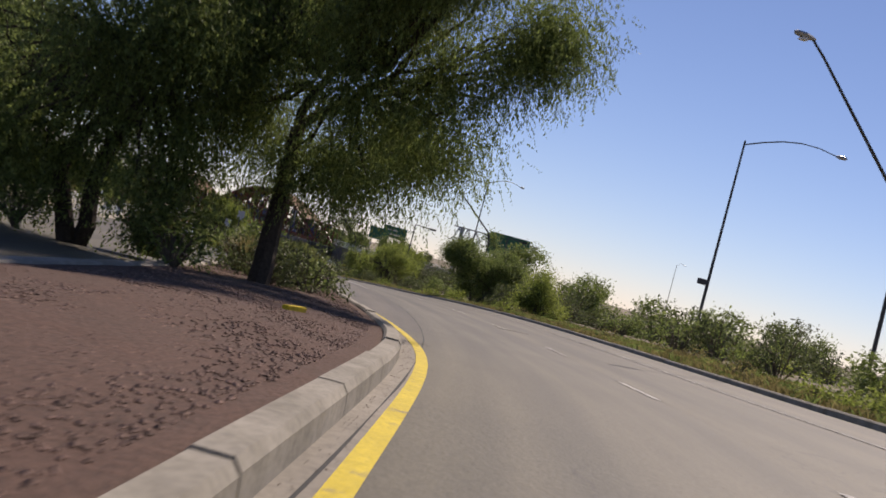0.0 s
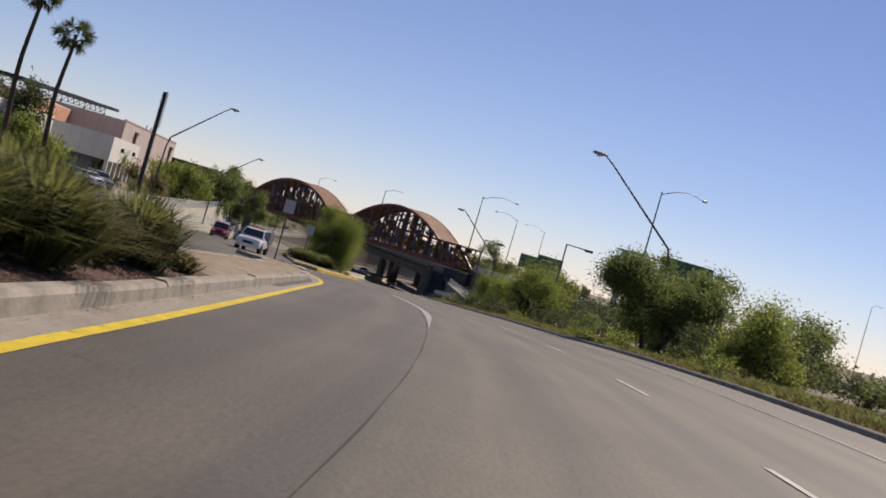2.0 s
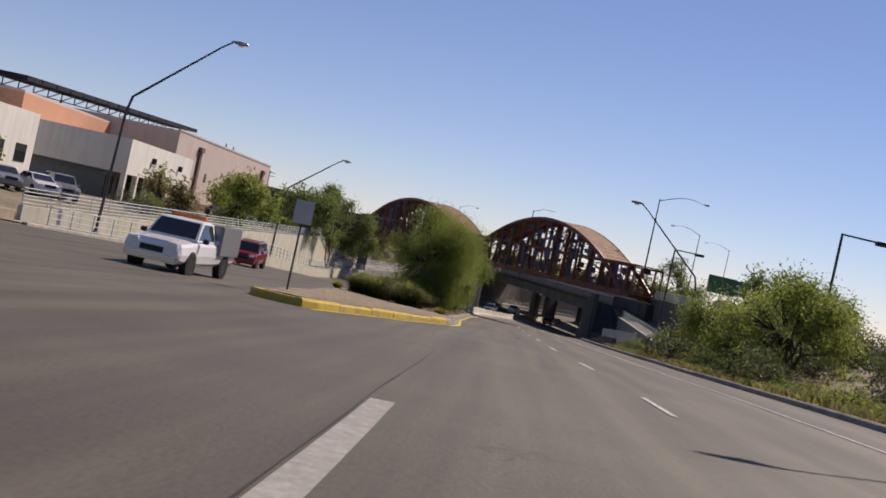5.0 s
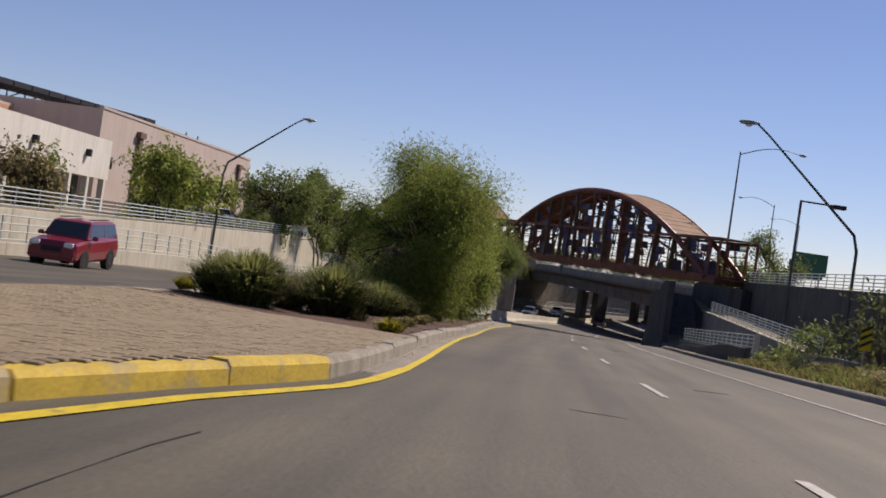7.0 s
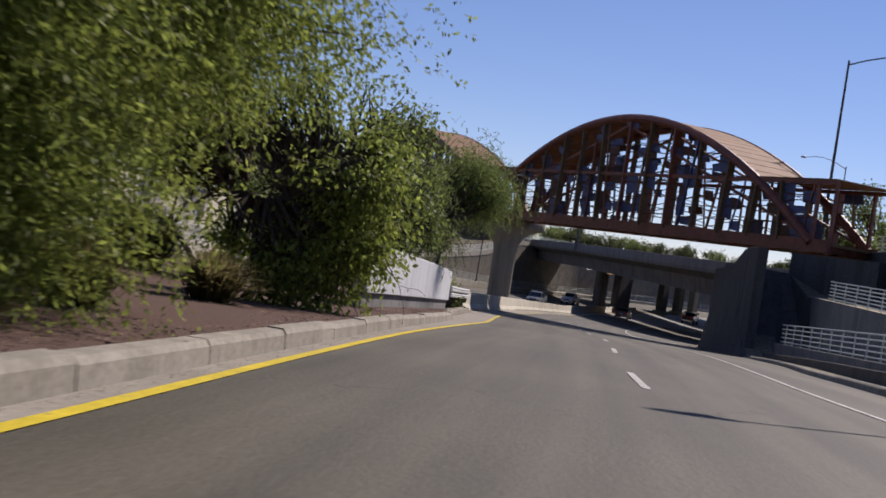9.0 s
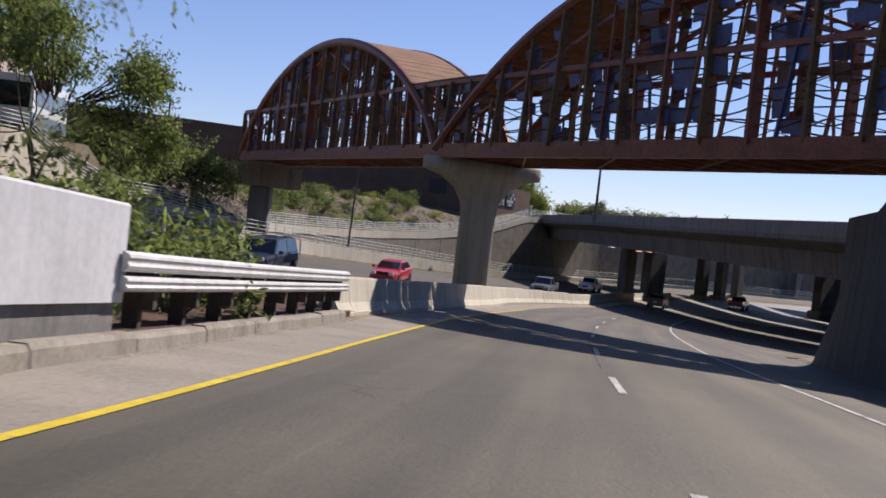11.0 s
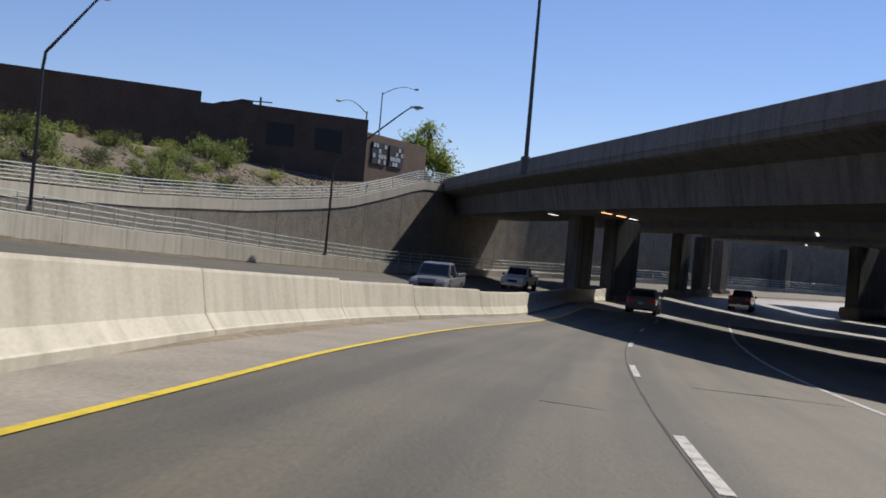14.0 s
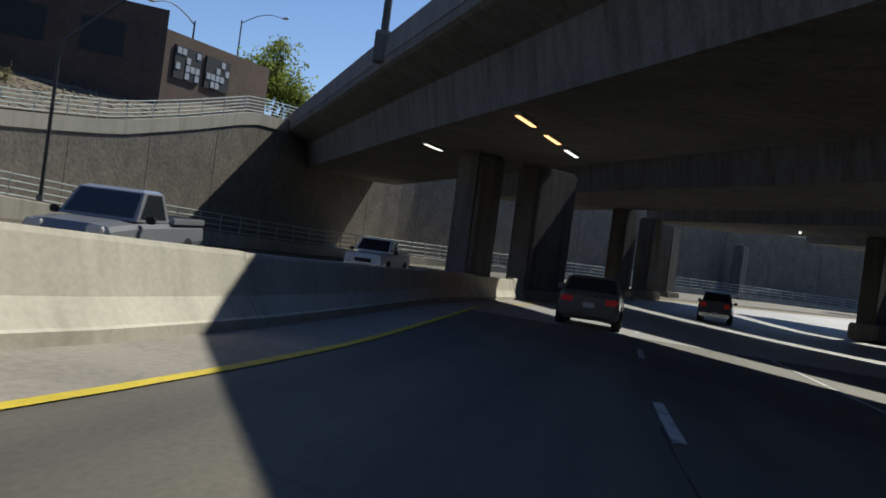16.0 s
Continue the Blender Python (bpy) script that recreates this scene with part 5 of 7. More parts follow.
fl = freeway_lamp((19.95, -47.7, ground_at(19.95, -47.7)), 16.95 - ground_at(19.95, -47.7), (6.0, -2.0), FL)
bm = bmesh.new()
box(bm, (-0.75, -0.2, 4.6), (-0.12, 0.2, 5.0), 0.04)
part("control_box", bm, POLE, fl, "dark box fixed to the pole")
freeway_lamp((75.0, 262.0, 0.0), 17.0, (-6.0, -1.0), FL)
freeway_lamp((149.0, 198.0, 0.0), 20.0, (3.0, 1.0), FL)
freeway_lamp((50.0, 190.0, 0.0), 15.0, (-5.0, 0.5), FL)
freeway_lamp((6.5, 258.7, 0.0), 7.66, (-2.7, -3.2), FL)
freeway_lamp((6.9, 296.0, 0.0), 14.3, (4.4, -2.0), FL)
p = fw(52.6, -0.05, 0.45)
dp = thing("deck_lamp_pole", "tall dark lamp pole fixed to the overpass parapet", "street lamp", (p.x, p.y, -0.5))
bm = bmesh.new()
tube(bm, [(0, 0, 0.0), (0, 0, 14.0)], [0.16, 0.09], 8)
part("pole", bm, POLE, dp)
bm = bmesh.new()
box(bm, (-0.32, -0.4, -0.1), (0.25, 0.4, 1.05), 0.04)
part("pedestal", bm, CONCRETE_GREY, dp)
bm = bmesh.new()
tube(bm, [(0, 0, 13.8), (2.0, 0.3, 14.6), (4.5, 0.6, 14.7)], [0.06, 0.05, 0.04], 6)
part("arm", bm, POLE, dp)
box_lamp((20.2, 29.1, ground_at(20.2, 29.1)), 7.2 - ground_at(20.2, 29.1), (2.6, 0.4), "box-headed lamp on a dark square pole")
box_lamp((19.95, 69.8, ground_at(19.95, 69.8)), 6.05 - ground_at(19.95, 69.8), (2.4, 0.3), "box-headed lamp on a dark square pole")
box_lamp((30.5, 22.0, ground_at(30.5, 22.0)), 8.6, (2.4, 0.3), "box-headed lamp on a dark square pole")


def big_sign(at, w, h, legs, rz, mat, label):
    t = thing("road_sign", label, "road sign", at, rz)
    bm = bmesh.new()
    box(bm, (-w / 2, -0.05, legs), (w / 2, 0.05, legs + h), 0.02)
    board = part("board", bm, mat, t)
    for x in (-w * 0.32, w * 0.32):
        bm = bmesh.new()
        beam(bm, (x, 0.12, 0), (x, 0.12, legs + h * 0.9), 0.16, 0.16)
        part("leg", bm, GALV, t)
    return t, board


t, board = big_sign((89, 300, 0), 8.6, 4.4, 6.4, -12, SIGN_GREEN, "large green freeway sign on two steel legs")
for k, (a, b) in enumerate(((-3.0, 2.3), (-2.7, 1.0))):
    bm = bmesh.new()
    box(bm, (a, -0.075, 7.5 + 1.6 * k), (b, -0.052, 8.0 + 1.6 * k))
    part("line_of_writing", bm, SIGN_WHITE, board)
big_sign((51.5, 172, 0), 5.4, 3.1, 4.3, 8, SIGN_GREEN, "green freeway sign seen beyond the footbridge")
# sign gantry
ga = thing("sign_gantry", "steel lattice sign gantry of the freeway", "gantry", (29.4, 39.8, ground_at(29.4, 39.8)), -8)
bm = bmesh.new()
beam(bm, (0.6, 0, 0), (0.6, 0, 9.4), 0.5, 0.5)
part("column", bm, GALV, ga)
bm = bmesh.new()
for z in (7.6, 9.3):
    for y in (-0.5, 0.5):
        beam(bm, (-0.6, y, z), (12, y, z), 0.14, 0.14)
for k in range(10):
    for y in (-0.5, 0.5):
        beam(bm, (-0.4 + k * 1.25, y, 7.6), (0.2 + k * 1.25, y, 9.3), 0.09, 0.09)
        beam(bm, (0.2 + k * 1.25, y, 9.3), (0.85 + k * 1.25, y, 7.6), 0.09, 0.09)
part("lattice_beam", bm, GALV, ga)
bm = bmesh.new()
box(bm, (-1.4, -1.0, 7.3), (4.0, -0.6, 7.4))
part("catwalk", bm, GALV, ga)
bm = bmesh.new()
box(bm, (4.5, -0.75, 6.7), (10.5, -0.65, 9.9), 0.02)
part("sign_board", bm, SIGN_GREEN, ga, "green freeway sign board")


def post_sign(at, h, w, sh, rz, label, face):
    t = thing("traffic_sign", label, "traffic sign", at, rz)
    bm = bmesh.new()
    beam(bm, (0, 0, 0), (0, 0, h), 0.06, 0.06)
    part("post", bm, POLE, t)
    bm = bmesh.new()
    box(bm, (-w / 2, -0.045, h - sh), (w / 2, -0.033, h), 0.003)
    part("plate", bm, face, t)
    return t


SIGN_BACK = material("bare_aluminium_sheet", (0.42, 0.43, 0.44), rough=0.5, metal=0.35, var=0.15, bump=0.0)
post_sign((-9.66, -29.2, mid_z(-9.66, -29.2) + 0.16), 3.1, 0.56, 0.66, 15, "back of a grey metal traffic sign on a dark post", SIGN_BACK)
post_sign((-13.05, -71.3, island_z(-13.05, -71.3)), 4.1 - island_z(-13.05, -71.3), 0.6, 0.5, 93, "grey metal traffic sign turned sideways on a dark post", SIGN_BACK)
post_sign((-6.8, 1.0, island_z(-6.8, 1.0)), 3.0, 0.6, 0.75, 0, "back of a grey metal traffic sign on a dark post", SIGN_BACK)
# striped hazard boards
def hazard(at, rz):
    t = thing("hazard_board", "yellow and black striped hazard board on a post", "traffic sign", at, rz)
    bm = bmesh.new()
    beam(bm, (0, 0.03, 0), (0, 0.03, 1.5), 0.06, 0.06)
    part("post", bm, GALV, t)
    bm = bmesh.new()
    box(bm, (-0.23, -0.012, 0.7), (0.23, 0.0, 1.6), 0.002)
    board = part("board", bm, YELLOW, t)
    for k in range(3):
        bm = bmesh.new()
        z = 0.78 + k * 0.28
        v = [bm.verts.new(p) for p in ((-0.22, -0.016, z), (0.22, -0.016, z + 0.25), (0.22, -0.016, z + 0.38), (-0.22, -0.016, z + 0.13))]
        w = [bm.verts.new(p.co + Vector((0, 0.003, 0))) for p in v]
        bm.faces.new(v)
        bm.faces.new(w[::-1])
        part("stripe", bm, BLACK, board)


hazard((16.05, 44.9, ground_at(16.05, 44.9)), 0)
hazard((YELLOW_X(65) - 1.9, 65.0, island_z(YELLOW_X(65) - 1.9, 65.0)), 0)
# utility poles far off
for x, y, h in ((-40.5, 245, 11.5), (-5.5, 262, 9.0), (-60, 230, 11)):
    up = thing("utility_pole", "wooden utility pole with cross arms", "utility pole", (x, y, -0.5))
    bm = bmesh.new()
    tube(bm, [(0, 0, 0), (0, 0, h)], [0.18, 0.12], 7)
    part("pole", bm, BARK, up)
    for z in (h - 0.5, h - 1.3):
        bm = bmesh.new()
        beam(bm, (-1.3, 0, z), (1.3, 0, z), 0.12, 0.12)
        part("cross_arm", bm, BARK, up)


# ---- plants ----
def leaves(rng, centres, radii, count, size, droop=0.3, shell=0.55, flat=0.8, width=0.45, strand=0):
    """Many single leaf sprays scattered through round clumps."""
    centres, radii = np.array(centres, float), np.array(radii, float)
    if strand:
        count = count // strand
    pick = rng.choice(len(centres), count, p=radii ** 2 / (radii ** 2).sum())
    way = rng.normal(size=(count, 3))
    way /= np.linalg.norm(way, axis=1, keepdims=True)
    r = radii[pick] * (shell + (1 - shell) * rng.random(count)) * (0.75 + 0.5 * rng.random(count))
    pos = centres[pick] + way * r[:, None] * np.array([1, 1, flat])
    if strand:
        # leaves strung along thin hanging sprays
        d = way * 0.8 + rng.normal(size=(count, 3)) * 0.5
        d[:, 2] -= droop * 0.8
        d /= np.linalg.norm(d, axis=1, keepdims=True)
        k = (np.arange(strand) * size * 0.6)[None, :, None]
        sag = np.array([0, 0, -1.0]) * k ** 2 * droop * 0.9
        pos = (pos[:, None] + d[:, None] * k + sag).reshape(-1, 3)
        way = np.repeat(d, strand, axis=0)
        count = len(pos)
    a = rng.normal(size=(count, 3)) + way * 0.6
    a[:, 2] -= droop * 2.2
    a /= np.linalg.norm(a, axis=1, keepdims=True)
    b = np.cross(a, rng.normal(size=(count, 3)))
    b /= np.linalg.norm(b, axis=1, keepdims=True)
    ln = size * (0.6 + 0.8 * rng.random(count))[:, None]
    wd = ln * width * (0.7 + 0.6 * rng.random(count))[:, None]
    q = np.stack([pos, pos + a * ln * 0.5 + b * wd * 0.5, pos + a * ln, pos + a * ln * 0.5 - b * wd * 0.5], 1).reshape(-1, 3)
    return q


def leaf_part(name, q, mat, parent):
    me = bpy.data.meshes.new(name)
    n = len(q) // 4
    me.vertices.add(len(q))
    me.vertices.foreach_set("co", q.astype(np.float32).ravel())
    me.loops.add(4 * n)
    me.loops.foreach_set("vertex_index", np.arange(4 * n, dtype=np.int32))
    me.polygons.add(n)
    me.polygons.foreach_set("loop_start", np.arange(0, 4 * n, 4, dtype=np.int32))
    me.polygons.foreach_set("loop_total", np.full(n, 4, dtype=np.int32))
    me.update(calc_edges=True)
    me.materials.append(mat)
    ob = new(name, me)
    ob.parent = parent
    return ob


def limb(bm, rng, p, d, length, r, depth, tips, bend=0.35, lift=0.05):
    """A limb that wanders, tapers and forks; its ends go to tips."""
    pts, rad = [Vector(p)], [r]
    d = Vector(d).normalized()
    for i in range(7):
        d = (d + Vector(rng.normal(size=3)) * bend * 0.38 + Vector((0, 0, lift))).normalized()
        pts.append(pts[-1] + d * length / 7)
        rad.append(r * (1 - 0.42 * (i + 1) / 7))
        if depth <= 1:
            tips.append(pts[-1].copy())
    tube(bm, pts, rad, 7 if r > 0.06 else 4)
    if depth > 0:
        for k in range(2 if depth > 2 else 3):
            e = (d + Vector(rng.normal(size=3)) * 0.75).normalized()
            limb(bm, rng, pts[-1] if k < 2 else pts[4], e, length * rng.uniform(0.6, 0.8), rad[-1] * 0.75, depth - 1, tips, bend, lift)


def tree(seed, at, height, spread, mat, label, lean=(0, 0), count=9000, size=0.3, droop=0.5, stems=2, clump=0.75, name="mesquite_tree", low=0.0, trunk=0.2, rz=0.0, width=0.45, flare=0.0, strand=0):
    rng = np.random.default_rng(seed)
    t = thing(name, label, "tree", at, rz)
    bm = bmesh.new()
    tips = []
    for k in range(stems):
        a = 2 * math.pi * (k + rng.random() * 0.5) / stems
        d = (lean[0] + 0.45 * math.cos(a), lean[1] + 0.45 * math.sin(a), 1.0)
        limb(bm, rng, (0.12 * math.cos(a), 0.12 * math.sin(a), -0.15), d, height * 0.36, trunk, 3, tips, 0.4, 0.03)
    part("trunk", bm, BARK, t)
    pts = np.array([list(p) for p in tips])
    cen = pts.mean(0)
    # bring the limbs' ends to the tree's true spread and height
    want = np.array([spread, spread, 0])
    off = pts[:, :2] - cen[:2]
    reach = np.hypot(off[:, 0], off[:, 1])
    rank = (np.argsort(np.argsort(reach)) + 0.5) / len(reach)
    pts[:, :2] = cen[:2] * 0.6 + off * (spread * 0.92 * np.sqrt(rank) / np.maximum(reach, 0.05))[:, None]
    z0, z1 = np.percentile(pts[:, 2], 3), np.percentile(pts[:, 2], 97)
    pts[:, 2] = height * (0.32 - low) + (pts[:, 2] - z0) / (z1 - z0) * height * (0.60 + low)
    rr = np.hypot(pts[:, 0] - cen[0] * 0.6, pts[:, 1] - cen[1] * 0.6) / spread
    pts[:, 2] = np.minimum(pts[:, 2], height * (0.97 - 0.38 * np.clip(rr, 0, 1.2) ** 2.2))
    dome = np.sqrt(np.clip(1 - ((pts[:, 2] / height - 0.5) / 0.6) ** 2, 0.12, 1.0))
    if not flare:
        # rounded outline: narrower below and above
        pts[:, :2] *= dome[:, None]
    if flare:
        # an umbrella: narrow below, broad above
        pts[:, :2] *= (1 - flare * (1 - np.clip(pts[:, 2] / (0.75 * height), 0, 1)))[:, None]
    bm = bmesh.new()
    for p in pts[rng.random(len(pts)) < (0.6 if name == "mesquite_tree" else 0.2)]:
        s = Vector((p[0] * 0.35 + cen[0] * 0.3, p[1] * 0.35 + cen[1] * 0.3, height * 0.38 + p[2] * 0.15))
        m = (s + Vector(p)) / 2 + Vector(rng.normal(size=3)) * 0.25
        tube(bm, [s, m, Vector(p)], [0.05, 0.035, 0.012], 4, False)
    part("branchwork", bm, BARK, t)
    q = leaves(rng, pts, rng.uniform(0.55, 1.25, len(pts)) * clump, count, size, droop, 0.12, 0.9, width, strand)
    leaf_part("crown", q, mat, t)
    return t


def shrub(seed, height, spread, mat, label, count=1500, size=0.16, name="shrub", category="shrub"):
    """A rounded, many-stemmed bush."""
    rng = np.random.default_rng(seed)
    t = thing(name, label, category)
    bm = bmesh.new()
    cs, rs = [], []
    for k in range(16):
        a, e = rng.uniform(0, 2 * math.pi), rng.uniform(0.15, 1.0)
        p = Vector((math.cos(a) * spread * 0.75 * (1 - 0.5 * e * e), math.sin(a) * spread * 0.75 * (1 - 0.5 * e * e), height * e * 0.85))
        p *= rng.uniform(0.75, 1.08)
        m = p * 0.5 + Vector((0, 0, 0.12 * height))
        tube(bm, [(0.05 * math.cos(a), 0.05 * math.sin(a), -0.1), m, p], [0.035, 0.025, 0.01], 4, False)
        cs.append(list(p * 0.95))
        rs.append(rng.uniform(0.22, 0.42) * spread)
    part("stemwork", bm, TWIG, t)
    leaf_part("foliage", leaves(rng, cs, rs, int(count * 0.66), size * 0.9, 0.05, 0.25, 0.8, 0.36, 4), mat, t)
    return t


def grass_clump(seed, height, spread, mat, label, blades=420, name="bunch_grass"):
    """A fountain of long narrow blades."""
    rng = np.random.default_rng(seed)
    t = thing(name, label, "ornamental grass")
    q = []
    for k in range(blades):
        a, out = rng.uniform(0, 2 * math.pi), abs(rng.normal()) * 0.6
        r0 = rng.uniform(0, 0.35) * spread
        base = np.array([math.cos(a) * r0, math.sin(a) * r0, -0.05])
        h = height * rng.uniform(0.55, 1.1)
        way = np.array([math.cos(a), math.sin(a), 0])
        side = np.array([-math.sin(a), math.cos(a), 0]) * 0.022
        p1 = base + way * spread * out * 0.45 + np.array([0, 0, h * 0.65])
        p2 = base + way * spread * min(1.25, out * 1.3) + np.array([0, 0, h * (1.0 - 0.35 * min(1, out))])
        q += [base - side, base + side, p1 + side, p1 - side, p1 - side, p1 + side, p2 + side * 0.2, p2 - side * 0.2]
    leaf_part("tuft", np.array(q), mat, t)
    rng2 = np.random.default_rng(seed + 1)
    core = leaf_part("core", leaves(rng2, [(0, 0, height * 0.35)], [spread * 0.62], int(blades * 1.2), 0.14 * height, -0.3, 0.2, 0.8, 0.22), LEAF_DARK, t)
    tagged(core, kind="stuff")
    return t


# trees of the first island
tree(3, (-18.0, -97.2, island_z(-18.0, -97.2)), 9.4, 4.0, LEAF, "spreading mesquite tree with hanging fine green leaves on the gravel island", (0.1, 0.05), 390000, 0.066, 0.9, 1, 1.2, low=0.05, trunk=0.24, width=0.36, flare=0.4, strand=9)
tree(8, (-21.4, -95.2, island_z(-21.4, -95.2)), 8.8, 4.2, LEAF, "leaning mesquite tree with a dark trunk on the gravel island", (0.05, -0.1), 170000, 0.085, 0.8, 2, 1.25, low=0.2, trunk=0.2, width=0.36, strand=8)
tree(12, (-25.5, -86.0, island_z(-25.5, -86.0)), 6.5, 3.8, LEAF, "mesquite tree with dense green crown on the gravel island", (0, 0), 25000, 0.15, 0.7, 3, 0.9, trunk=0.12)
# the big tree of the second island
tree(21, (-1.8, 49.8, island_z(-1.8, 49.8)), 7.3, 5.1, LEAF_BRIGHT, "broad round mesquite tree with bright green leaves on the median", (0, 0), 380000, 0.066, 0.35, 4, 1.35, low=0.3, trunk=0.11, strand=5)
tree(22, (-0.3, 66.0, island_z(-0.3, 66.0)), 6.0, 2.8, LEAF, "slender thin-leaved mesquite tree on the median", (0.1, 0), 9000, 0.13, 0.6, 3, 0.6, trunk=0.08)
tree(23, (-0.6, 59.0, island_z(-0.6, 59.0)), 4.6, 2.6, LEAF_BRIGHT, "low leafy mesquite beside the median kerb", (0.1, 0), 24000, 0.12, 0.6, 3, 0.8, low=0.3, trunk=0.07)
tree(26, (2.2, 81.0, island_z(2.2, 81.0)), 6.4, 3.9, LEAF, "overhanging mesquite tree behind the median barrier block", (0.1, 0), 210000, 0.062, 0.9, 3, 1.25, low=0.1, trunk=0.1, strand=9, flare=0.3)
# trees beyond the left-hand wall
for sd, x, y, h, s, m, n in ((31, -14.6, 131.0, 12.5, 6.2, LEAF, 28000), (35, -17.8, 117.0, 6.5, 4.6, LEAF, 9000), (32, -21, 84, 5.5, 3.6, LEAF_BRIGHT, 7000), (33, -24, 100, 5.6, 3.4, LEAF_BRIGHT, 6000), (34, -19, 152, 4.6, 4.0, LEAF, 8000), (36, -28, 130, 6.0, 4.0, LEAF_BRIGHT, 6000), (37, -38, 49, 6.0, 3.8, LEAF, 7000), (38, -44, 60, 9.5, 4.0, LEAF_DARK, 8000), (39, -35, 41, 4.5, 3.2, LEAF_BRIGHT, 6000), (46, -38.5, 50, 9.6, 2.6, LEAF_DARK, 9000), (47, -34.5, 33, 5.2, 3.0, LEAF_BRIGHT, 9000), (40, 13.2, 256, 7.0, 3.0, LEAF_BRIGHT, 8000), (41, -27, 72, 3.6, 1.6, LEAF_DRY, 1500), (42, -24, 66, 3.2, 1.5, LEAF_DRY, 1500), (43, -33, 88, 5.0, 3.0, LEAF, 5000), (44, -50, 36, 7.0, 4.5, LEAF, 7000), (45, -16, 165, 5.0, 3.5, LEAF, 5000)):
    tree(sd, (x, y, ground_at(x, y)), h, s, m, "leafy desert tree standing beyond the roadside wall", (0, 0), n, 0.3 if h < 10 else 0.22, 0.4, 3, 1.0, "desert_tree", 0.28 if h < 10 else 0.0, 0.12, strand=5)
# trees on the right-hand bank
for sd, x, y, h, s, m, n in ((61, 10.9, -27.5, 5.4, 3.5, LEAF, 80000), (64, 15.6, 29.5, 4.2, 3.0, LEAF_BRIGHT, 26000), (65, 29.0, 121.0, 4.6, 3.0, LEAF, 8000), (63, 15.5, 20, 4.9, 3.6, LEAF_BRIGHT, 26000), (62, 11.4, -40, 3.4, 2.4, LEAF_BRIGHT, 21000), (51, 28, 15, 9.0, 6.0, LEAF, 14000), (52, 33, 28, 6.5, 4.5, LEAF, 8000), (53, 22, 36, 5.0, 3.6, LEAF_BRIGHT, 7000), (54, 24, 50, 4.6, 3.4, LEAF, 7000), (55, 30, -8, 5.0, 4.0, LEAF, 7000), (56, 36, 5, 5.5, 4.5, LEAF, 7000), (59, 44, -25, 5.0, 4.5, LEAF, 7000), (60, 36, 132, 9.0, 4.0, LEAF, 8000)):
    tree(sd, (x, y, ground_at(x, y)), h, s, m, "dense grey-green desert tree on the roadside bank", (0, 0), n, 0.13 if n > 20000 else 0.26, 0.3, 3, 1.2, "desert_tree", 0.34, 0.12)

# far trees beyond the overpass
far_rng = random.Random(77)
for k in range(16):
    x, y = -2 + 7.5 * k + far_rng.uniform(-2, 2), 322 + far_rng.uniform(0, 28) + 0.2 * k
    tree(100 + k, (x, y, ground_at(x, y)), far_rng.uniform(6.0, 8.4) if k < 6 else far_rng.uniform(4.6, 5.7), far_rng.uniform(3.8, 5.0), LEAF_DARK if k % 2 else LEAF, "distant desert tree beyond the overpass", (0, 0), 2600, 0.5, 0.2, 3, 1.1, "desert_tree", 0.25, 0.12)
for k in range(9):
    x, y = 24 + 6.0 * k + far_rng.uniform(-1.5, 1.5), 303 + far_rng.uniform(0, 6)
    tree(130 + k, (x, y, ground_at(x, y)), far_rng.uniform(4.0, 4.8), far_rng.uniform(3.6, 4.6), LEAF_DARK if k % 3 else LEAF, "distant desert tree beyond the overpass", (0, 0), 2600, 0.4, 0.2, 3, 1.1, "desert_tree", 0.3, 0.12)

# shrubs: a few grown by hand, then set out along the banks
kinds = [shrub(70, 2.2, 1.8, LEAF, "rounded grey-green desert shrub on dry ground", 2100, 0.2), shrub(71, 1.5, 1.5, LEAF_DARK, "dark green desert shrub on dry ground", 1700, 0.17), shrub(72, 2.8, 1.9, LEAF_DARK, "tall loose creosote shrub on dry ground", 2200, 0.19), shrub(73, 0.9, 1.1, LEAF_BRIGHT, "low bright green shrub on dry ground", 1300, 0.14), shrub(74, 0.6, 0.9, LEAF_DRY, "small dry yellow brittlebush on bare ground", 900, 0.1)]
rs = random.Random(9)


def plant(k, x, y, z, s):
    copy_thing(kinds[k], Matrix.Translation((x, y, z)) @ Matrix.Rotation(rs.uniform(0, 6.28), 4, "Z") @ Matrix.Diagonal((s * rs.uniform(0.9, 1.15), s * rs.uniform(0.9, 1.15), s * rs.uniform(0.85, 1.15), 1)))["group"] = "desert shrubs"


for k in range(170):
    y = rs.uniform(-105, 58)
    lat = 1.2 + 30 * rs.random() ** 1.5
    x = kerb_x(y) + lat
    kind = rs.choice((3, 4, 4, 3, 1)) if lat < 4.5 else rs.choice((0, 0, 1, 2, 2, 3))
    plant(kind, x, y, ground_at(x, y) - 0.05, rs.uniform(0.6, 1.15) * (1.0 if lat < 6 else 1.5))
for k in range(14):
    y = rs.uniform(50, 140)
    x = kerb_x(y) + rs.uniform(14, 30)
    plant(rs.choice((0, 1, 2)), x, y, ground_at(x, y) - 0.05, rs.uniform(0.8, 1.5))
for k in range(110):
    y = rs.uniform(176, 232)
    x = LOW_WALL_X(y) - rs.uniform(4.4, 13) * wall_skew(y)
    plant(rs.choice((0, 1, 3, 3, 4)), x, y, ground_at(x, y) - 0.05, rs.uniform(0.6, 1.1))
for k in range(30):
    y = rs.uniform(112, 146)
    x = LOW_WALL_X(y) - rs.uniform(4, 13)
    plant(rs.choice((0, 1, 3, 0)), x, y, ground_at(x, y) - 0.05, rs.uniform(0.8, 1.3))
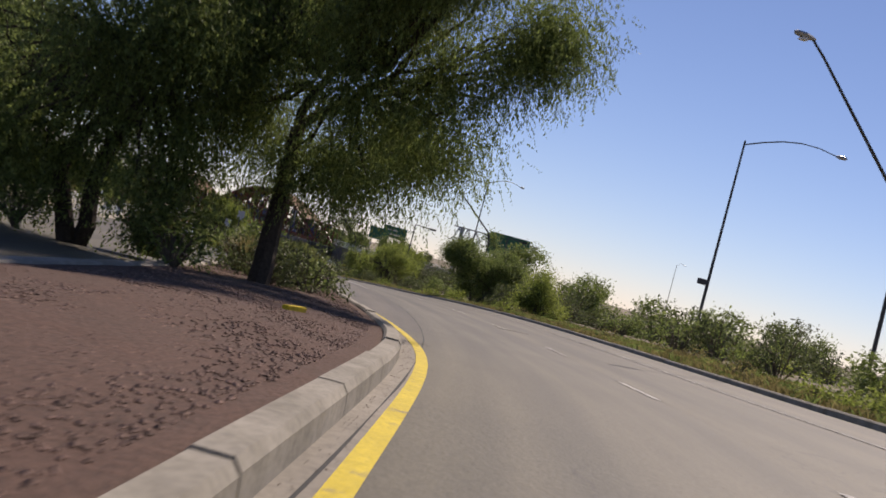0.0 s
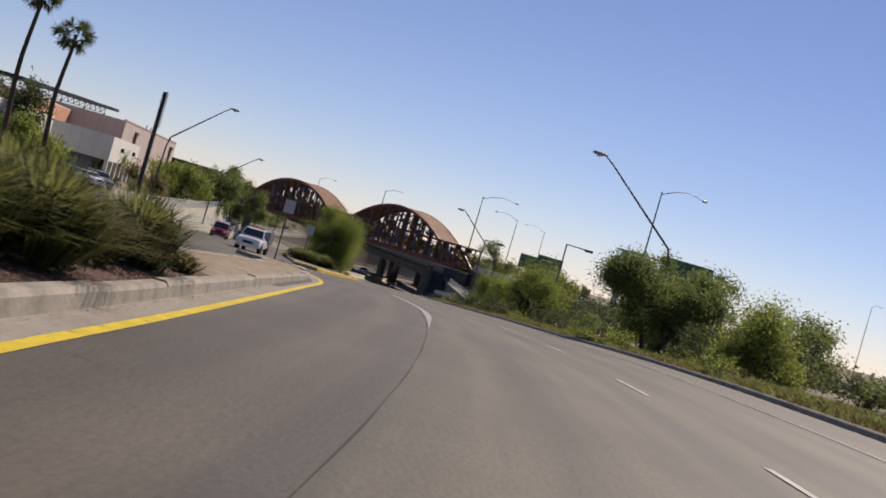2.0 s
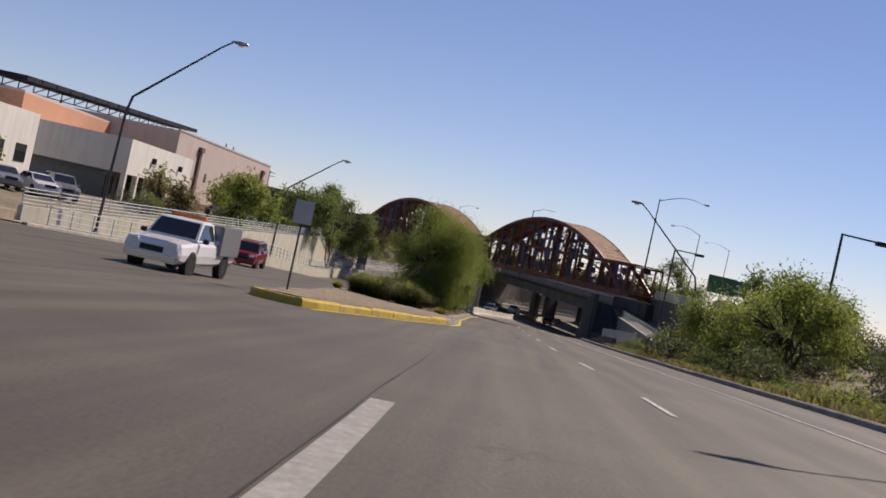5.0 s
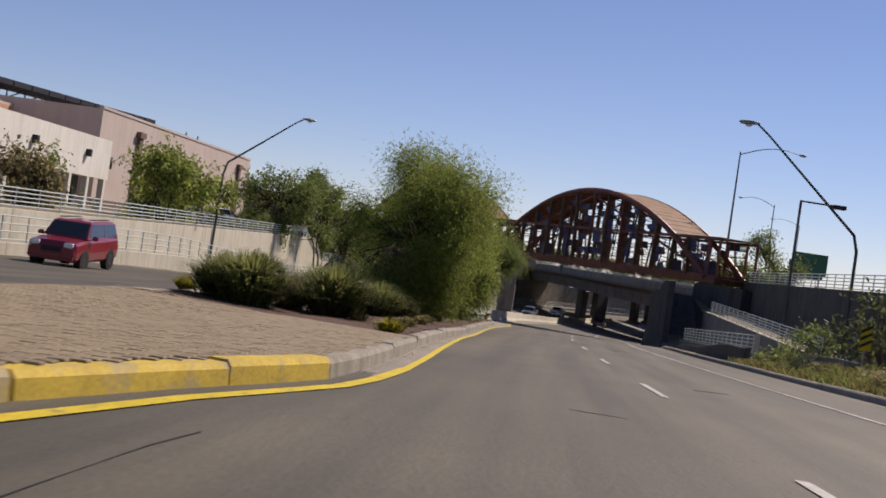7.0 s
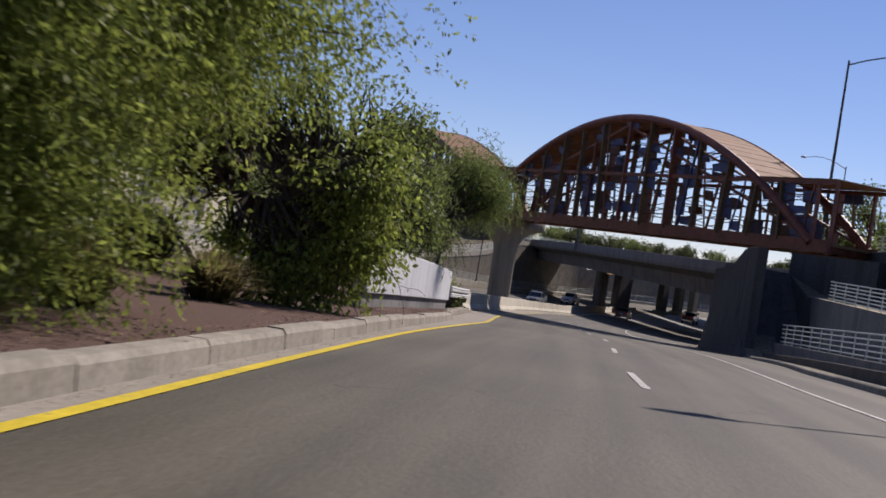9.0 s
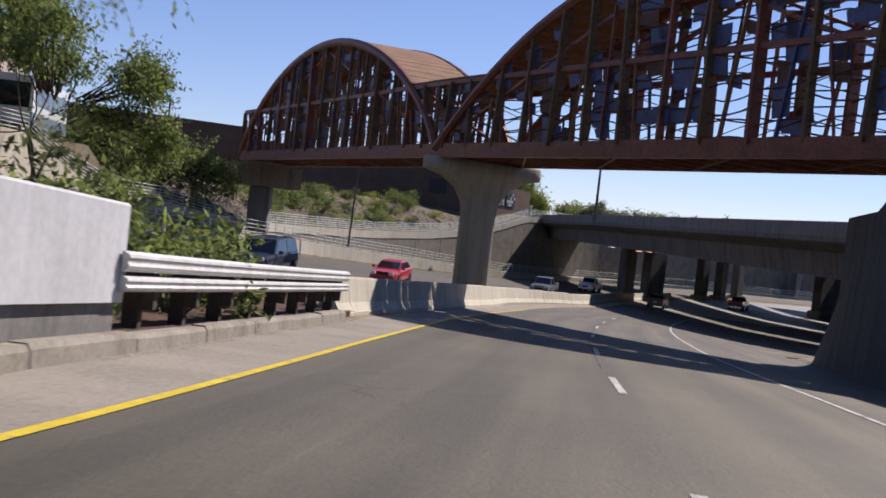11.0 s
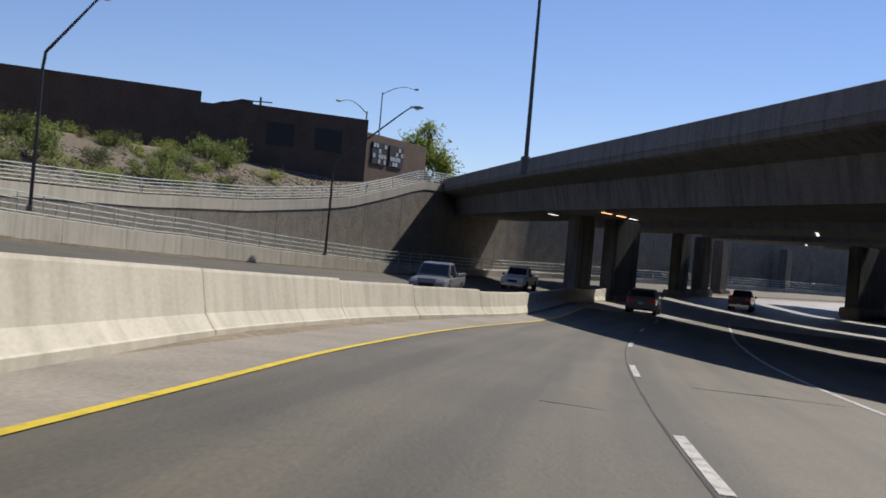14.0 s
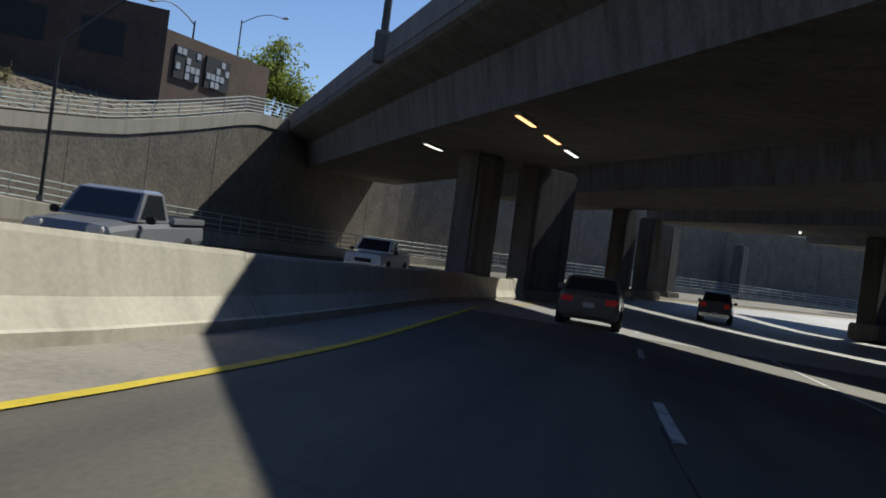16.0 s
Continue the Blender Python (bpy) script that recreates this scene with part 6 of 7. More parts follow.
for k in range(36):
    y = rs.uniform(-60, 145)
    x = LOW_WALL_X(y) - rs.uniform(5, 26)
    plant(rs.choice((0, 1, 3, 0)), x, y, ground_at(x, y) - 0.05, rs.uniform(0.6, 1.2))
for x, y, k, s in ((-16.6, -95.6, 1, 1.0), (-17.6, -96.4, 2, 0.7), (-16.1, -93.2, 0, 0.8), (-17.5, -93.8, 1, 0.9), (-15.7, -89.6, 1, 0.8), (-17.2, -88.6, 0, 1.0), (-15.2, -86.4, 1, 0.8), (-16.6, -84.6, 2, 0.7), (-14.6, -82.6, 0, 0.8), (-14.2, -79.4, 1, 0.75), (-15.6, -77.6, 0, 0.9), (-13.6, -75.4, 1, 0.7), (-19.6, -98, 0, 1.1), (-22.5, -96, 0, 0.9), (-19, -84, 1, 1.0)):
    plant(k, x, y, island_z(x, y), s * 0.68)
for x, y, k, s in ((0.6, 88.5, 3, 1.7), (1.4, 91.5, 0, 0.95), (1.0, 95.0, 3, 1.6), (-0.3, 86.0, 0, 0.9), (0.9, 90.0, 0, 1.0), (2.3, 93.2, 0, 0.9), (1.9, 97.0, 0, 0.9), (0.2, 91.2, 2, 1.1), (0.0, 88.0, 2, 1.1), (0.3, 94.0, 0, 1.1)):
    plant(k, x, y, island_z(x, y), s)
tufts = [grass_clump(80, 1.55, 1.35, leaf_material("grey_green_blade", (0.17, 0.185, 0.06)), "large grey-green fountain grass clump on red gravel", 1500), grass_clump(81, 1.3, 1.0, LEAF_DRY, "straw-coloured fountain grass clump on red gravel", 1000)]
for x, y, k, s in ((-16.0, -91.4, 0, 0.7), (-17.3, -91.2, 1, 0.75), (-15.4, -88.0, 1, 0.7), (-16.5, -86.6, 0, 0.8), (-14.9, -84.6, 0, 0.75), (-16.0, -82.4, 1, 0.8), (-19.8, -94.5, 1, 0.8), (-14.4, -81.0, 1, 0.7), (-4.7, 28.0, 0, 0.92), (-5.6, 29.3, 0, 0.8), (-3.0, 31.2, 0, 1.0), (-4.2, 32.2, 1, 0.8), (-5.6, 35.0, 0, 0.9), (-2.3, 40.2, 0, 0.85), (-3.6, 39.5, 1, 0.9), (-1.9, 43.5, 1, 0.8), (-4.6, 43.5, 0, 0.9), (-2.8, 47.0, 1, 0.9), (-0.6, 50.5, 1, 0.7), (-4.8, 52.5, 1, 0.9), (-4.6, 56.0, 1, 1.1), (-0.3, 56, 1, 0.7), (-3.4, 63.0, 0, 1.0), (-1.6, 70, 1, 1.0), (-1.2, 76, 0, 1.0), (-14.0, -78.0, 0, 0.75), (-13.4, -76.6, 0, 0.75), (-13.2, -74.2, 1, 0.7), (-12.8, -72.4, 0, 0.7), (-14.4, -73.4, 0, 0.8)):
    copy_thing(tufts[k], Matrix.Translation((x, y, island_z(x, y))) @ Matrix.Rotation(rs.uniform(0, 6), 4, "Z") @ Matrix.Scale(s, 4))["group"] = "fountain grass"
for t in kinds + tufts:
    x, y = -40 - kinds.index(t) * 3 if t in kinds else -60, -30
    t.matrix_world = Matrix.Translation((x, y, ground_at(x, y) - 0.05))


# ---- buildings ----
def slab(bm, a, b, z0, z1, depth, left=True):
    """An upright wall from plan point a to b, its thickness to the left of the way."""
    a, b = Vector((*a, 0)), Vector((*b, 0))
    d = (b - a).normalized()
    n = Vector((-d.y, d.x, 0)) * (depth if left else -depth)
    v = [bm.verts.new(Vector((p.x, p.y, z))) for z in (z0, z1) for p in (a, b, b + n, a + n)]
    for f in ((3, 2, 1, 0), (4, 5, 6, 7), (0, 1, 5, 4), (1, 2, 6, 5), (2, 3, 7, 6), (3, 0, 4, 7)):
        bm.faces.new([v[i] for i in f])
    bmesh.ops.recalc_face_normals(bm, faces=bm.faces[:])


def on_face(a, b, s0, s1, z0, z1, out, depth=0.12):
    """A box proud of the face a-b, between distances s0 and s1; out: how far it stands out."""
    a, b = Vector((*a, 0)), Vector((*b, 0))
    d = (b - a).normalized()
    n = Vector((d.y, -d.x, 0))
    bm = bmesh.new()
    p, q = a + d * s0 + n * (out - depth), a + d * s1 + n * (out - depth)
    slab(bm, (p.x, p.y), (q.x, q.y), z0, z1, -depth)
    return bm


# white hall beside the parking ground
wa, wb = (-31.6, 77.0), (-30.5, 102.0)
hall = thing("white_hall", "low off-white stucco building with a shaded ground floor", "building")
bm = bmesh.new()
slab(bm, wa, wb, 2.0, 5.4, 26.0)
part("upper_wall", bm, WHITE_WALL, hall)
# ground floor: shade below the upper wall put into a grey-blue colour
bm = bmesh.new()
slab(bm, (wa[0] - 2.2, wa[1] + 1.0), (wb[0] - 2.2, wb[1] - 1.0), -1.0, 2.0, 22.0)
part("recessed_wall", bm, material("shade_blue_stucco", (0.136, 0.156, 0.17), rough=0.9, var=0.15, bump=0.1), hall)
for k in range(7):
    bm = on_face(wa, wb, 0.1 + k * 4.0, 0.6 + k * 4.0, -1.0, 2.0, 0.0, 0.5)
    part("column", bm, WHITE_WALL, hall)
for k in range(6):
    bm = on_face((wa[0] - 2.2, wa[1]), (wb[0] - 2.2, wb[1]), 1.4 + k * 3.8, 3.8 + k * 3.8, -0.7, 1.5, 0.06)
    part("window", bm, GLASS, hall)
for s in (8.0, 19.0):
    bm = on_face(wa, wb, s, s + 0.4, 3.6, 4.2, 0.4, 0.4)
    part("wall_lamp", bm, BLACK, hall)
# long white side towards the road
wing = thing("white_wing", "long off-white stucco wing behind the parked cars", "building")
bm = bmesh.new()
slab(bm, (-40.5, 46), (-39.0, 72), -0.8, 5.6, 20.0)
part("wall", bm, WHITE_WALL, wing)
for k in range(5):
    bm = on_face((-40.5, 46), (-39.0, 72), 2 + k * 5.0, 4.4 + k * 5.0, 1.0, 2.6, 0.06)
    part("window", bm, GLASS, wing)
# salmon block and pink hall behind
sal = thing("salmon_block", "salmon stucco block rising behind the white hall", "building")
bm = bmesh.new()
slab(bm, (-45, 84), (-43.6, 114), -1.0, 7.9, 18.0)
part("wall", bm, SALMON_WALL, sal)
bm = bmesh.new()
slab(bm, (-45, 84), (-43.6, 114), 7.9, 8.15, 18.0)
part("parapet", bm, PINK_WALL, sal)
pa, pb = (-34.8, 112.0), (-30.2, 167.0)
pink = thing("pink_hall", "tall pinkish-tan stucco hall with slender pilasters", "building")
bm = bmesh.new()
slab(bm, pa, pb, -1.0, 8.9, 24.0)
part("wall", bm, PINK_WALL, pink)
bm = on_face(pa, pb, -0.1, 55.2, 8.9, 9.15, 0.08, 0.4)
part("parapet_cap", bm, PINK_WALL, pink)
PIL = material("brown_stucco_pilaster", (0.163, 0.112, 0.0884), rough=0.9, var=0.15, bump=0.1)
for s in (10.0, 49.0):
    bm = on_face(pa, pb, s, s + 0.9, -1.0, 7.2, 0.35, 0.36)
    pil = part("pilaster", bm, PIL, pink)
    bm = on_face(pa, pb, s - 0.4, s + 1.3, 7.2, 7.8, 0.5, 0.52)
    part("capital", bm, PIL, pil)
for s in (3.0, 15.0, 26.0):
    bm = on_face(pa, pb, s, s + 1.0, 3.4, 4.6, 0.04)
    part("window", bm, GLASS, pink)
bm = on_face(pa, pb, 0.0, 55.0, -1.0, 0.4, 0.05)
part("plinth", bm, PIL, pink)
for s in (29.0, 33.0):
    bm = bmesh.new()
    q = Vector((*pa, 0)).lerp(Vector((*pb, 0)), s / 46)
    tube(bm, [(q.x - 3, q.y, 8.9), (q.x - 3, q.y, 10.2)], 0.12, 6)
    part("roof_vent", bm, GALV, pink)
# solar canopy on steel trusses over the roofs
SOLAR = material("dark_solar_cells", (0.02, 0.022, 0.03), rough=0.6, var=0.3, bump=0.0, spec=0.15)
can = thing("solar_canopy", "long dark solar panel canopy on a steel frame over the roofs", "canopy")
CA, CB = Vector((-51.5, 95, 10.1)), Vector((-45.0, 160, 11.8))
for k in range(16):
    p, q = CA.lerp(CB, k / 16), CA.lerp(CB, (k + 1) / 16 - 0.004)
    bm = bmesh.new()
    beam(bm, p, q, 5.5, 0.55)
    part("solar_panel", bm, SOLAR, can)
for k in range(17):
    p = CA.lerp(CB, k / 16)
    bm = bmesh.new()
    beam(bm, p - Vector((0, 0, 0.2)), p - Vector((0, 0, 1.3)), 0.12, 0.12)
    part("strut", bm, POLE, can)
    if k < 16:
        q = CA.lerp(CB, (k + 1) / 16)
        bm = bmesh.new()
        beam(bm, p - Vector((0, 0, 1.3)), q - Vector((0, 0, 0.2)), 0.1, 0.1)
        part("brace", bm, POLE, can)
        bm = bmesh.new()
        beam(bm, p - Vector((0, 0, 1.3)), q - Vector((0, 0, 1.3)), 0.12, 0.12)
        part("bottom_bar", bm, POLE, can)
for k in (0, 4, 8, 12, 16):
    p = CA.lerp(CB, k / 16)
    bm = bmesh.new()
    beam(bm, (p.x, p.y, -1.0), (p.x, p.y, p.z - 1.2), 0.3, 0.3)
    part("support", bm, POLE, can)

# dark brown building above the left-hand retaining wall
dark = thing("brown_block_building", "long dark brown block building with a stepped parapet", "building")
faces_ = (((-75, 196), (-22, 222), 6.6), ((-22, 222), (-6.3, 230.0), 5.2), ((-6.3, 230), (-4.6, 230.8), 4.3), ((-4.6, 230.8), (-3.1, 231.5), 4.6), ((-3.1, 231.5), (-2.2, 232.0), 5.0), ((-2.2, 232), (7.6, 237.2), 4.7))
for a, b, h in faces_:
    bm = bmesh.new()
    slab(bm, a, b, -4.5, h, 14.0)
    part("block_wall", bm, BROWN_BLOCK, dark)
bm = bmesh.new()
slab(bm, (7.6, 237.2), (13.2, 249.0), -4.5, 3.6, 12.0)
BROWN_LIGHT = material("brown_block", (0.116, 0.0816, 0.0612), rough=0.9, var=0.3, scale=0.6, fine=6.0, bump=0.4)
part("side_wall", bm, BROWN_LIGHT, dark)
# black slabs proud of the wall, in place of shaded recesses
for s0 in (1.4, 6.0):
    bm = on_face((-2.2, 232), (7.6, 237.2), s0, s0 + 2.6, 1.4, 3.4, 0.03, 0.06)
    part("recessed_panel", bm, BLACK, dark)
for s0 in (1.0, 4.6):
    bm = on_face((7.6, 237.2), (13.2, 249.0), s0, s0 + 3.0, 0.9, 2.9, 0.12, 0.12)
    fr = part("steel_relief_frame", bm, BLACK, dark)
    rn = random.Random(int(s0 * 10))
    for i in range(5):
        for j in range(4):
            if rn.random() < 0.55:
                bm = on_face((7.6, 237.2), (13.2, 249.0), s0 + 0.15 + i * 0.56, s0 + 0.6 + i * 0.56, 1.0 + j * 0.47, 1.38 + j * 0.47, 0.16, 0.04)
                part("relief_tile", bm, SIGN_BACK, fr)


# ---- vehicles ----
def loft(bm, rings):
    vs = [[bm.verts.new(p) for p in r] for r in rings]
    n = len(vs[0])
    for a, b in zip(vs, vs[1:]):
        for k in range(n):
            bm.faces.new((a[k], a[(k + 1) % n], b[(k + 1) % n], b[k]))
    bm.faces.new(vs[0][::-1])
    bm.faces.new(vs[-1])
    bmesh.ops.recalc_face_normals(bm, faces=bm.faces[:])


def hull_ring(x, w, z0, z1, tuck=0.9):
    """One cross-section of a car body, rounded at sill and shoulder."""
    half = [(w * 0.86, z0), (w * 0.97, z0 + 0.1), (w, z0 + (z1 - z0) * 0.45), (w * 0.97, z1 - 0.12), (w * tuck, z1 - 0.02), (w * 0.5, z1 + 0.015)]
    return [(x, y, z) for y, z in half] + [(x, -y, z) for y, z in half[::-1]]


def wheel(parent, x, y, r, w=0.22):
    bm = bmesh.new()
    n = 20
    prof = [(r * 0.62, -w / 2), (r * 0.93, -w / 2), (r, -w * 0.32), (r, w * 0.32), (r * 0.93, w / 2), (r * 0.62, w / 2)]
    rings = [[bm.verts.new((x + a * math.cos(t), y + b, r + a * math.sin(t))) for a, b in prof] for t in (2 * math.pi * k / n for k in range(n))]
    for k in range(n):
        u, v = rings[k], rings[(k + 1) % n]
        for i in range(len(prof)):
            bm.faces.new((u[i], v[i], v[(i + 1) % len(prof)], u[(i + 1) % len(prof)]))
    bmesh.ops.recalc_face_normals(bm, faces=bm.faces[:])
    wh = part("wheel", bm, RUBBER, parent)
    bm = bmesh.new()
    s = 1 if y > 0 else -1
    tube(bm, [(x, y - s * 0.02, r), (x, y + s * w * 0.36, r), (x, y + s * w * 0.44, r)], [r * 0.62, r * 0.6, r * 0.2], 12)
    part("rim", bm, CHROME, wh)


def panel(bm, quad, out):
    """A thin pane laid on four corners, moved out along its normal."""
    q = [Vector(p) for p in quad]
    n = (q[1] - q[0]).cross(q[3] - q[0]).normalized() * out
    a, b = [bm.verts.new(p + n) for p in q], [bm.verts.new(p) for p in q]
    bm.faces.new(a)
    bm.faces.new(b[::-1])
    for e in range(4):
        bm.faces.new((a[e], b[e], b[(e + 1) % 4], a[(e + 1) % 4]))
    bmesh.ops.recalc_face_normals(bm, faces=bm.faces[:])


SHAPES = {
    # length, half width, hull stations (x, half width factor, sill, top), cabin (x0, x1 base; x2, x3 roof; belt, roof)
    "sedan": (4.8, 0.9, [(-2.4, 0.8, 0.45, 0.88), (-2.3, 0.93, 0.3, 1.02), (-1.5, 1.0, 0.22, 1.04), (0.0, 1.0, 0.2, 0.98), (1.2, 1.0, 0.2, 0.95), (2.1, 0.95, 0.25, 0.82), (2.4, 0.8, 0.35, 0.62)], (-1.95, 1.15, -1.2, 0.25, 0.98, 1.45), 0.33, 1.42),
    "suv": (4.5, 0.93, [(-2.25, 0.9, 0.5, 1.1), (-2.15, 0.97, 0.35, 1.18), (-1.0, 1.0, 0.28, 1.16), (0.6, 1.0, 0.28, 1.12), (1.3, 1.0, 0.3, 1.1), (2.1, 0.97, 0.32, 1.02), (2.25, 0.9, 0.42, 0.8)], (-2.2, 1.05, -2.05, 0.45, 1.13, 1.76), 0.36, 1.35),
    "pickup": (5.5, 0.97, [(-2.75, 0.97, 0.55, 1.12), (-2.65, 1.0, 0.45, 1.16), (-0.5, 1.0, 0.35, 1.14), (0.8, 1.0, 0.35, 1.12), (1.4, 1.0, 0.36, 1.1), (2.6, 0.97, 0.4, 1.02), (2.75, 0.92, 0.5, 0.85)], (-0.6, 1.25, -0.45, 0.6, 1.13, 1.8), 0.38, 1.65),
}


def car(kind, at, heading, color, label, name="car", pitch=0.0, canopy=False, tint=GLASS):
    """heading: the way the front points, degrees from +x."""
    ln, hw, st, (c0, c1, c2, c3, belt, roof), wr, wb = SHAPES[kind]
    t = thing(name, label, "vehicle", at)
    t.matrix_world = pose(*at, 0, 0, heading) @ Matrix.Rotation(radians(pitch), 4, "Y")
    bm = bmesh.new()
    loft(bm, [hull_ring(x, hw * w, z0, z1) for x, w, z0, z1 in st])
    body = part("body", bm, color, t, smooth=False)
    bm = bmesh.new()
    w0, w1 = hw * 0.9, hw * 0.74
    loft(bm, [[(c0, -w0, belt), (c1, -w0, belt), (c1, w0, belt), (c0, w0, belt)], [(c0 + (c2 - c0) * 0.92, -w1 * 1.02, roof - 0.06), (c1 + (c3 - c1) * 0.92, -w1 * 1.02, roof - 0.06), (c1 + (c3 - c1) * 0.92, w1 * 1.02, roof - 0.06), (c0 + (c2 - c0) * 0.92, w1 * 1.02, roof - 0.06)], [(c2 + 0.12, -w1 * 0.85, roof), (c3 - 0.12, -w1 * 0.85, roof), (c3 - 0.12, w1 * 0.85, roof), (c2 + 0.12, w1 * 0.85, roof)]])
    part("cabin", bm, color, t)

    def at_h(x0, x1, f):
        return x0 + (x1 - x0) * f

    lo, hi = 0.1, 0.86
    zl, zh = belt + (roof - belt) * lo, belt + (roof - belt) * hi
    wl, wh_ = w0 + (w1 - w0) * lo, w0 + (w1 - w0) * hi
    for nm, xa, xb, sg in (("windscreen", at_h(c1, c3, lo), at_h(c1, c3, hi), 1), ("rear_window", at_h(c0, c2, lo), at_h(c0, c2, hi), -1)):
        bm = bmesh.new()
        quad = [(xa, -sg * wl * 0.9, zl), (xa, sg * wl * 0.9, zl), (xb, sg * wh_ * 0.92, zh), (xb, -sg * wh_ * 0.92, zh)]
        panel(bm, quad, 0.012)
        part(nm, bm, tint, t)
    for sg in (-1, 1):
        mid = (c0 + c1) / 2 - 0.1
        spans = ((at_h(c0, c2, lo) + 0.12, mid - 0.05, at_h(c0, c2, hi) + 0.12, mid - 0.05), (mid + 0.05, at_h(c1, c3, lo) - 0.15, mid + 0.05, at_h(c1, c3, hi) - 0.15))
        for a, b, a2, b2 in spans if kind != "pickup" else ((c0 + 0.2, c1 - 0.2, c2 + 0.15, c3 - 0.1),):
            bm = bmesh.new()
            quad = [(a, sg * wl, zl), (b, sg * wl, zl), (b2, sg * wh_, zh), (a2, sg * wh_, zh)]
            panel(bm, quad if sg < 0 else quad[::-1], 0.012)
            part("side_window", bm, tint, t)
        bm = bmesh.new()
        box(bm, (c1 - 0.35, sg * hw * 1.0, belt - 0.02), (c1 - 0.2, sg * (hw + 0.2), belt + 0.14), 0.03)
        part("door_mirror", bm, color if kind != "pickup" else BLACK, t)
        for x in (-wb, wb):
            bm = bmesh.new()
            tube(bm, [(x, sg * (hw - 0.24), wr), (x, sg * (hw + 0.004), wr)], wr * 1.17, 18)
            part("wheel_arch", bm, BLACK, t)
            wheel(t, x, sg * (hw - 0.1), wr)
        zt = 0.72 if kind == "sedan" else 0.9
        bm = bmesh.new()
        box(bm, (-ln / 2 - 0.02, sg * hw * 0.5, zt), (-ln / 2 + 0.12, sg * hw * 0.86, zt + (0.16 if kind == "sedan" else 0.28)), 0.02)
        part("tail_lamp", bm, TAIL_LAMP, t)
        bm = bmesh.new()
        box(bm, (ln / 2 - 0.2, sg * hw * 0.48, zt - 0.08), (ln / 2 + 0.01, sg * hw * 0.84, zt + 0.1), 0.03)
        part("headlamp", bm, HEAD_LAMP, t)
    for nm, x0, x1, m in (("rear_bumper", -ln / 2 - 0.06, -ln / 2 + 0.2, color if kind != "pickup" else CHROME), ("front_bumper", ln / 2 - 0.2, ln / 2 + 0.06, color if kind != "pickup" else CHROME)):
        bm = bmesh.new()
        box(bm, (x0, -hw * 0.9, 0.36), (x1, hw * 0.9, 0.58), 0.05)
        part(nm, bm, m, t)
    bm = bmesh.new()
    box(bm, (ln / 2 - 0.12, -hw * 0.42, 0.62), (ln / 2 + 0.012, hw * 0.42, 0.84), 0.02)
    part("grille", bm, BLACK, t)
    for x in (-ln / 2 - 0.075,):
        bm = bmesh.new()
        box(bm, (x, -0.16, 0.52 if kind != "sedan" else 0.6), (x + 0.02, 0.16, 0.66 if kind != "sedan" else 0.74))
        part("number_plate", bm, SIGN_WHITE, t)
    if kind == "pickup":
        for sg in (-1, 1):
            bm = bmesh.new()
            box(bm, (-2.7, sg * hw * 0.86, 1.1), (-0.65, sg * hw * 0.99, 1.26), 0.03)
            part("bed_side", bm, color, t)
        bm = bmesh.new()
        box(bm, (-2.76, -hw * 0.86, 0.7), (-2.68, hw * 0.86, 1.26), 0.02)
        part("tailgate", bm, color, t)
        bm = bmesh.new()
        box(bm, (-2.66, -hw * 0.85, 1.09), (-0.68, hw * 0.85, 1.17))
        part("bed_floor", bm, BLACK, t)
    if kind == "suv":
        for sg in (-1, 1):
            bm = bmesh.new()
            tube(bm, [(-1.7, sg * w1 * 0.8, roof + 0.06), (0.3, sg * w1 * 0.8, roof + 0.06)], 0.025, 6)
            part("roof_rail", bm, BLACK, t)
    return t


# the sedan's pale beige, darkened for the overpass shade it stands in
SHADED_BEIGE = paint("shade_dark_beige_paint", (0.13, 0.115, 0.095))
NAVY = paint("dark_blue_car_paint", (0.03, 0.04, 0.07))
RED = paint("dark_red_car_paint", (0.22, 0.015, 0.025))
BRIGHT_RED = paint("bright_red_car_paint", (0.5, 0.03, 0.03))
WHITE_PAINT = paint("white_car_paint", (0.75, 0.75, 0.74))
GREY_PAINT = paint("grey_car_paint", (0.22, 0.23, 0.25))
BLUE_GREY = paint("blue_grey_car_paint", (0.18, 0.24, 0.33))


def heading_of(fn, y, back=False):
    d = math.degrees(math.atan2(1.0, fn(y + 0.5) - fn(y - 0.5)))
    return d + (180 if back else 0)


# the two cars ahead
car("sedan", (26.2, 199.2, bank_z(26.2, 199.2)), heading_of(CENTRE, 199), SHADED_BEIGE, "beige four-door sedan, darkened for shade, with red tail lamps on the asphalt", "sedan")
car("pickup", (42.0, 233.5, bank_z(42.0, 233.5)), heading_of(CENTRE, 233), NAVY, "dark blue pickup truck driving in the outer lane", "pickup_truck")
# oncoming traffic and the waiting truck
car("suv", (-14.0, 43.8, opp_z(-14.0, 43.8)), -93, RED, "dark red boxy sport utility car with pale headlamps", "sport_utility_car", pitch=2.0)
car("suv", (-2.3, 126.0, opp_z(-2.3, 126)), heading_of(ISLAND_BACK_X, 126, True), NAVY, "dark blue-black sport utility car on the opposite carriageway", "sport_utility_car", pitch=2.0)
car("sedan", (1.6, 150.0, opp_z(1.6, 150)), heading_of(ISLAND_BACK_X, 150, True), BRIGHT_RED, "bright red low car on the opposite carriageway", "sedan", pitch=2.0)
car("pickup", (13.7, 191.5, opp_z(13.7, 191.5)), heading_of(ISLAND_BACK_X, 189, True), GREY_PAINT, "old silver-grey pickup truck with a chrome bumper", "pickup_truck", pitch=1.0)
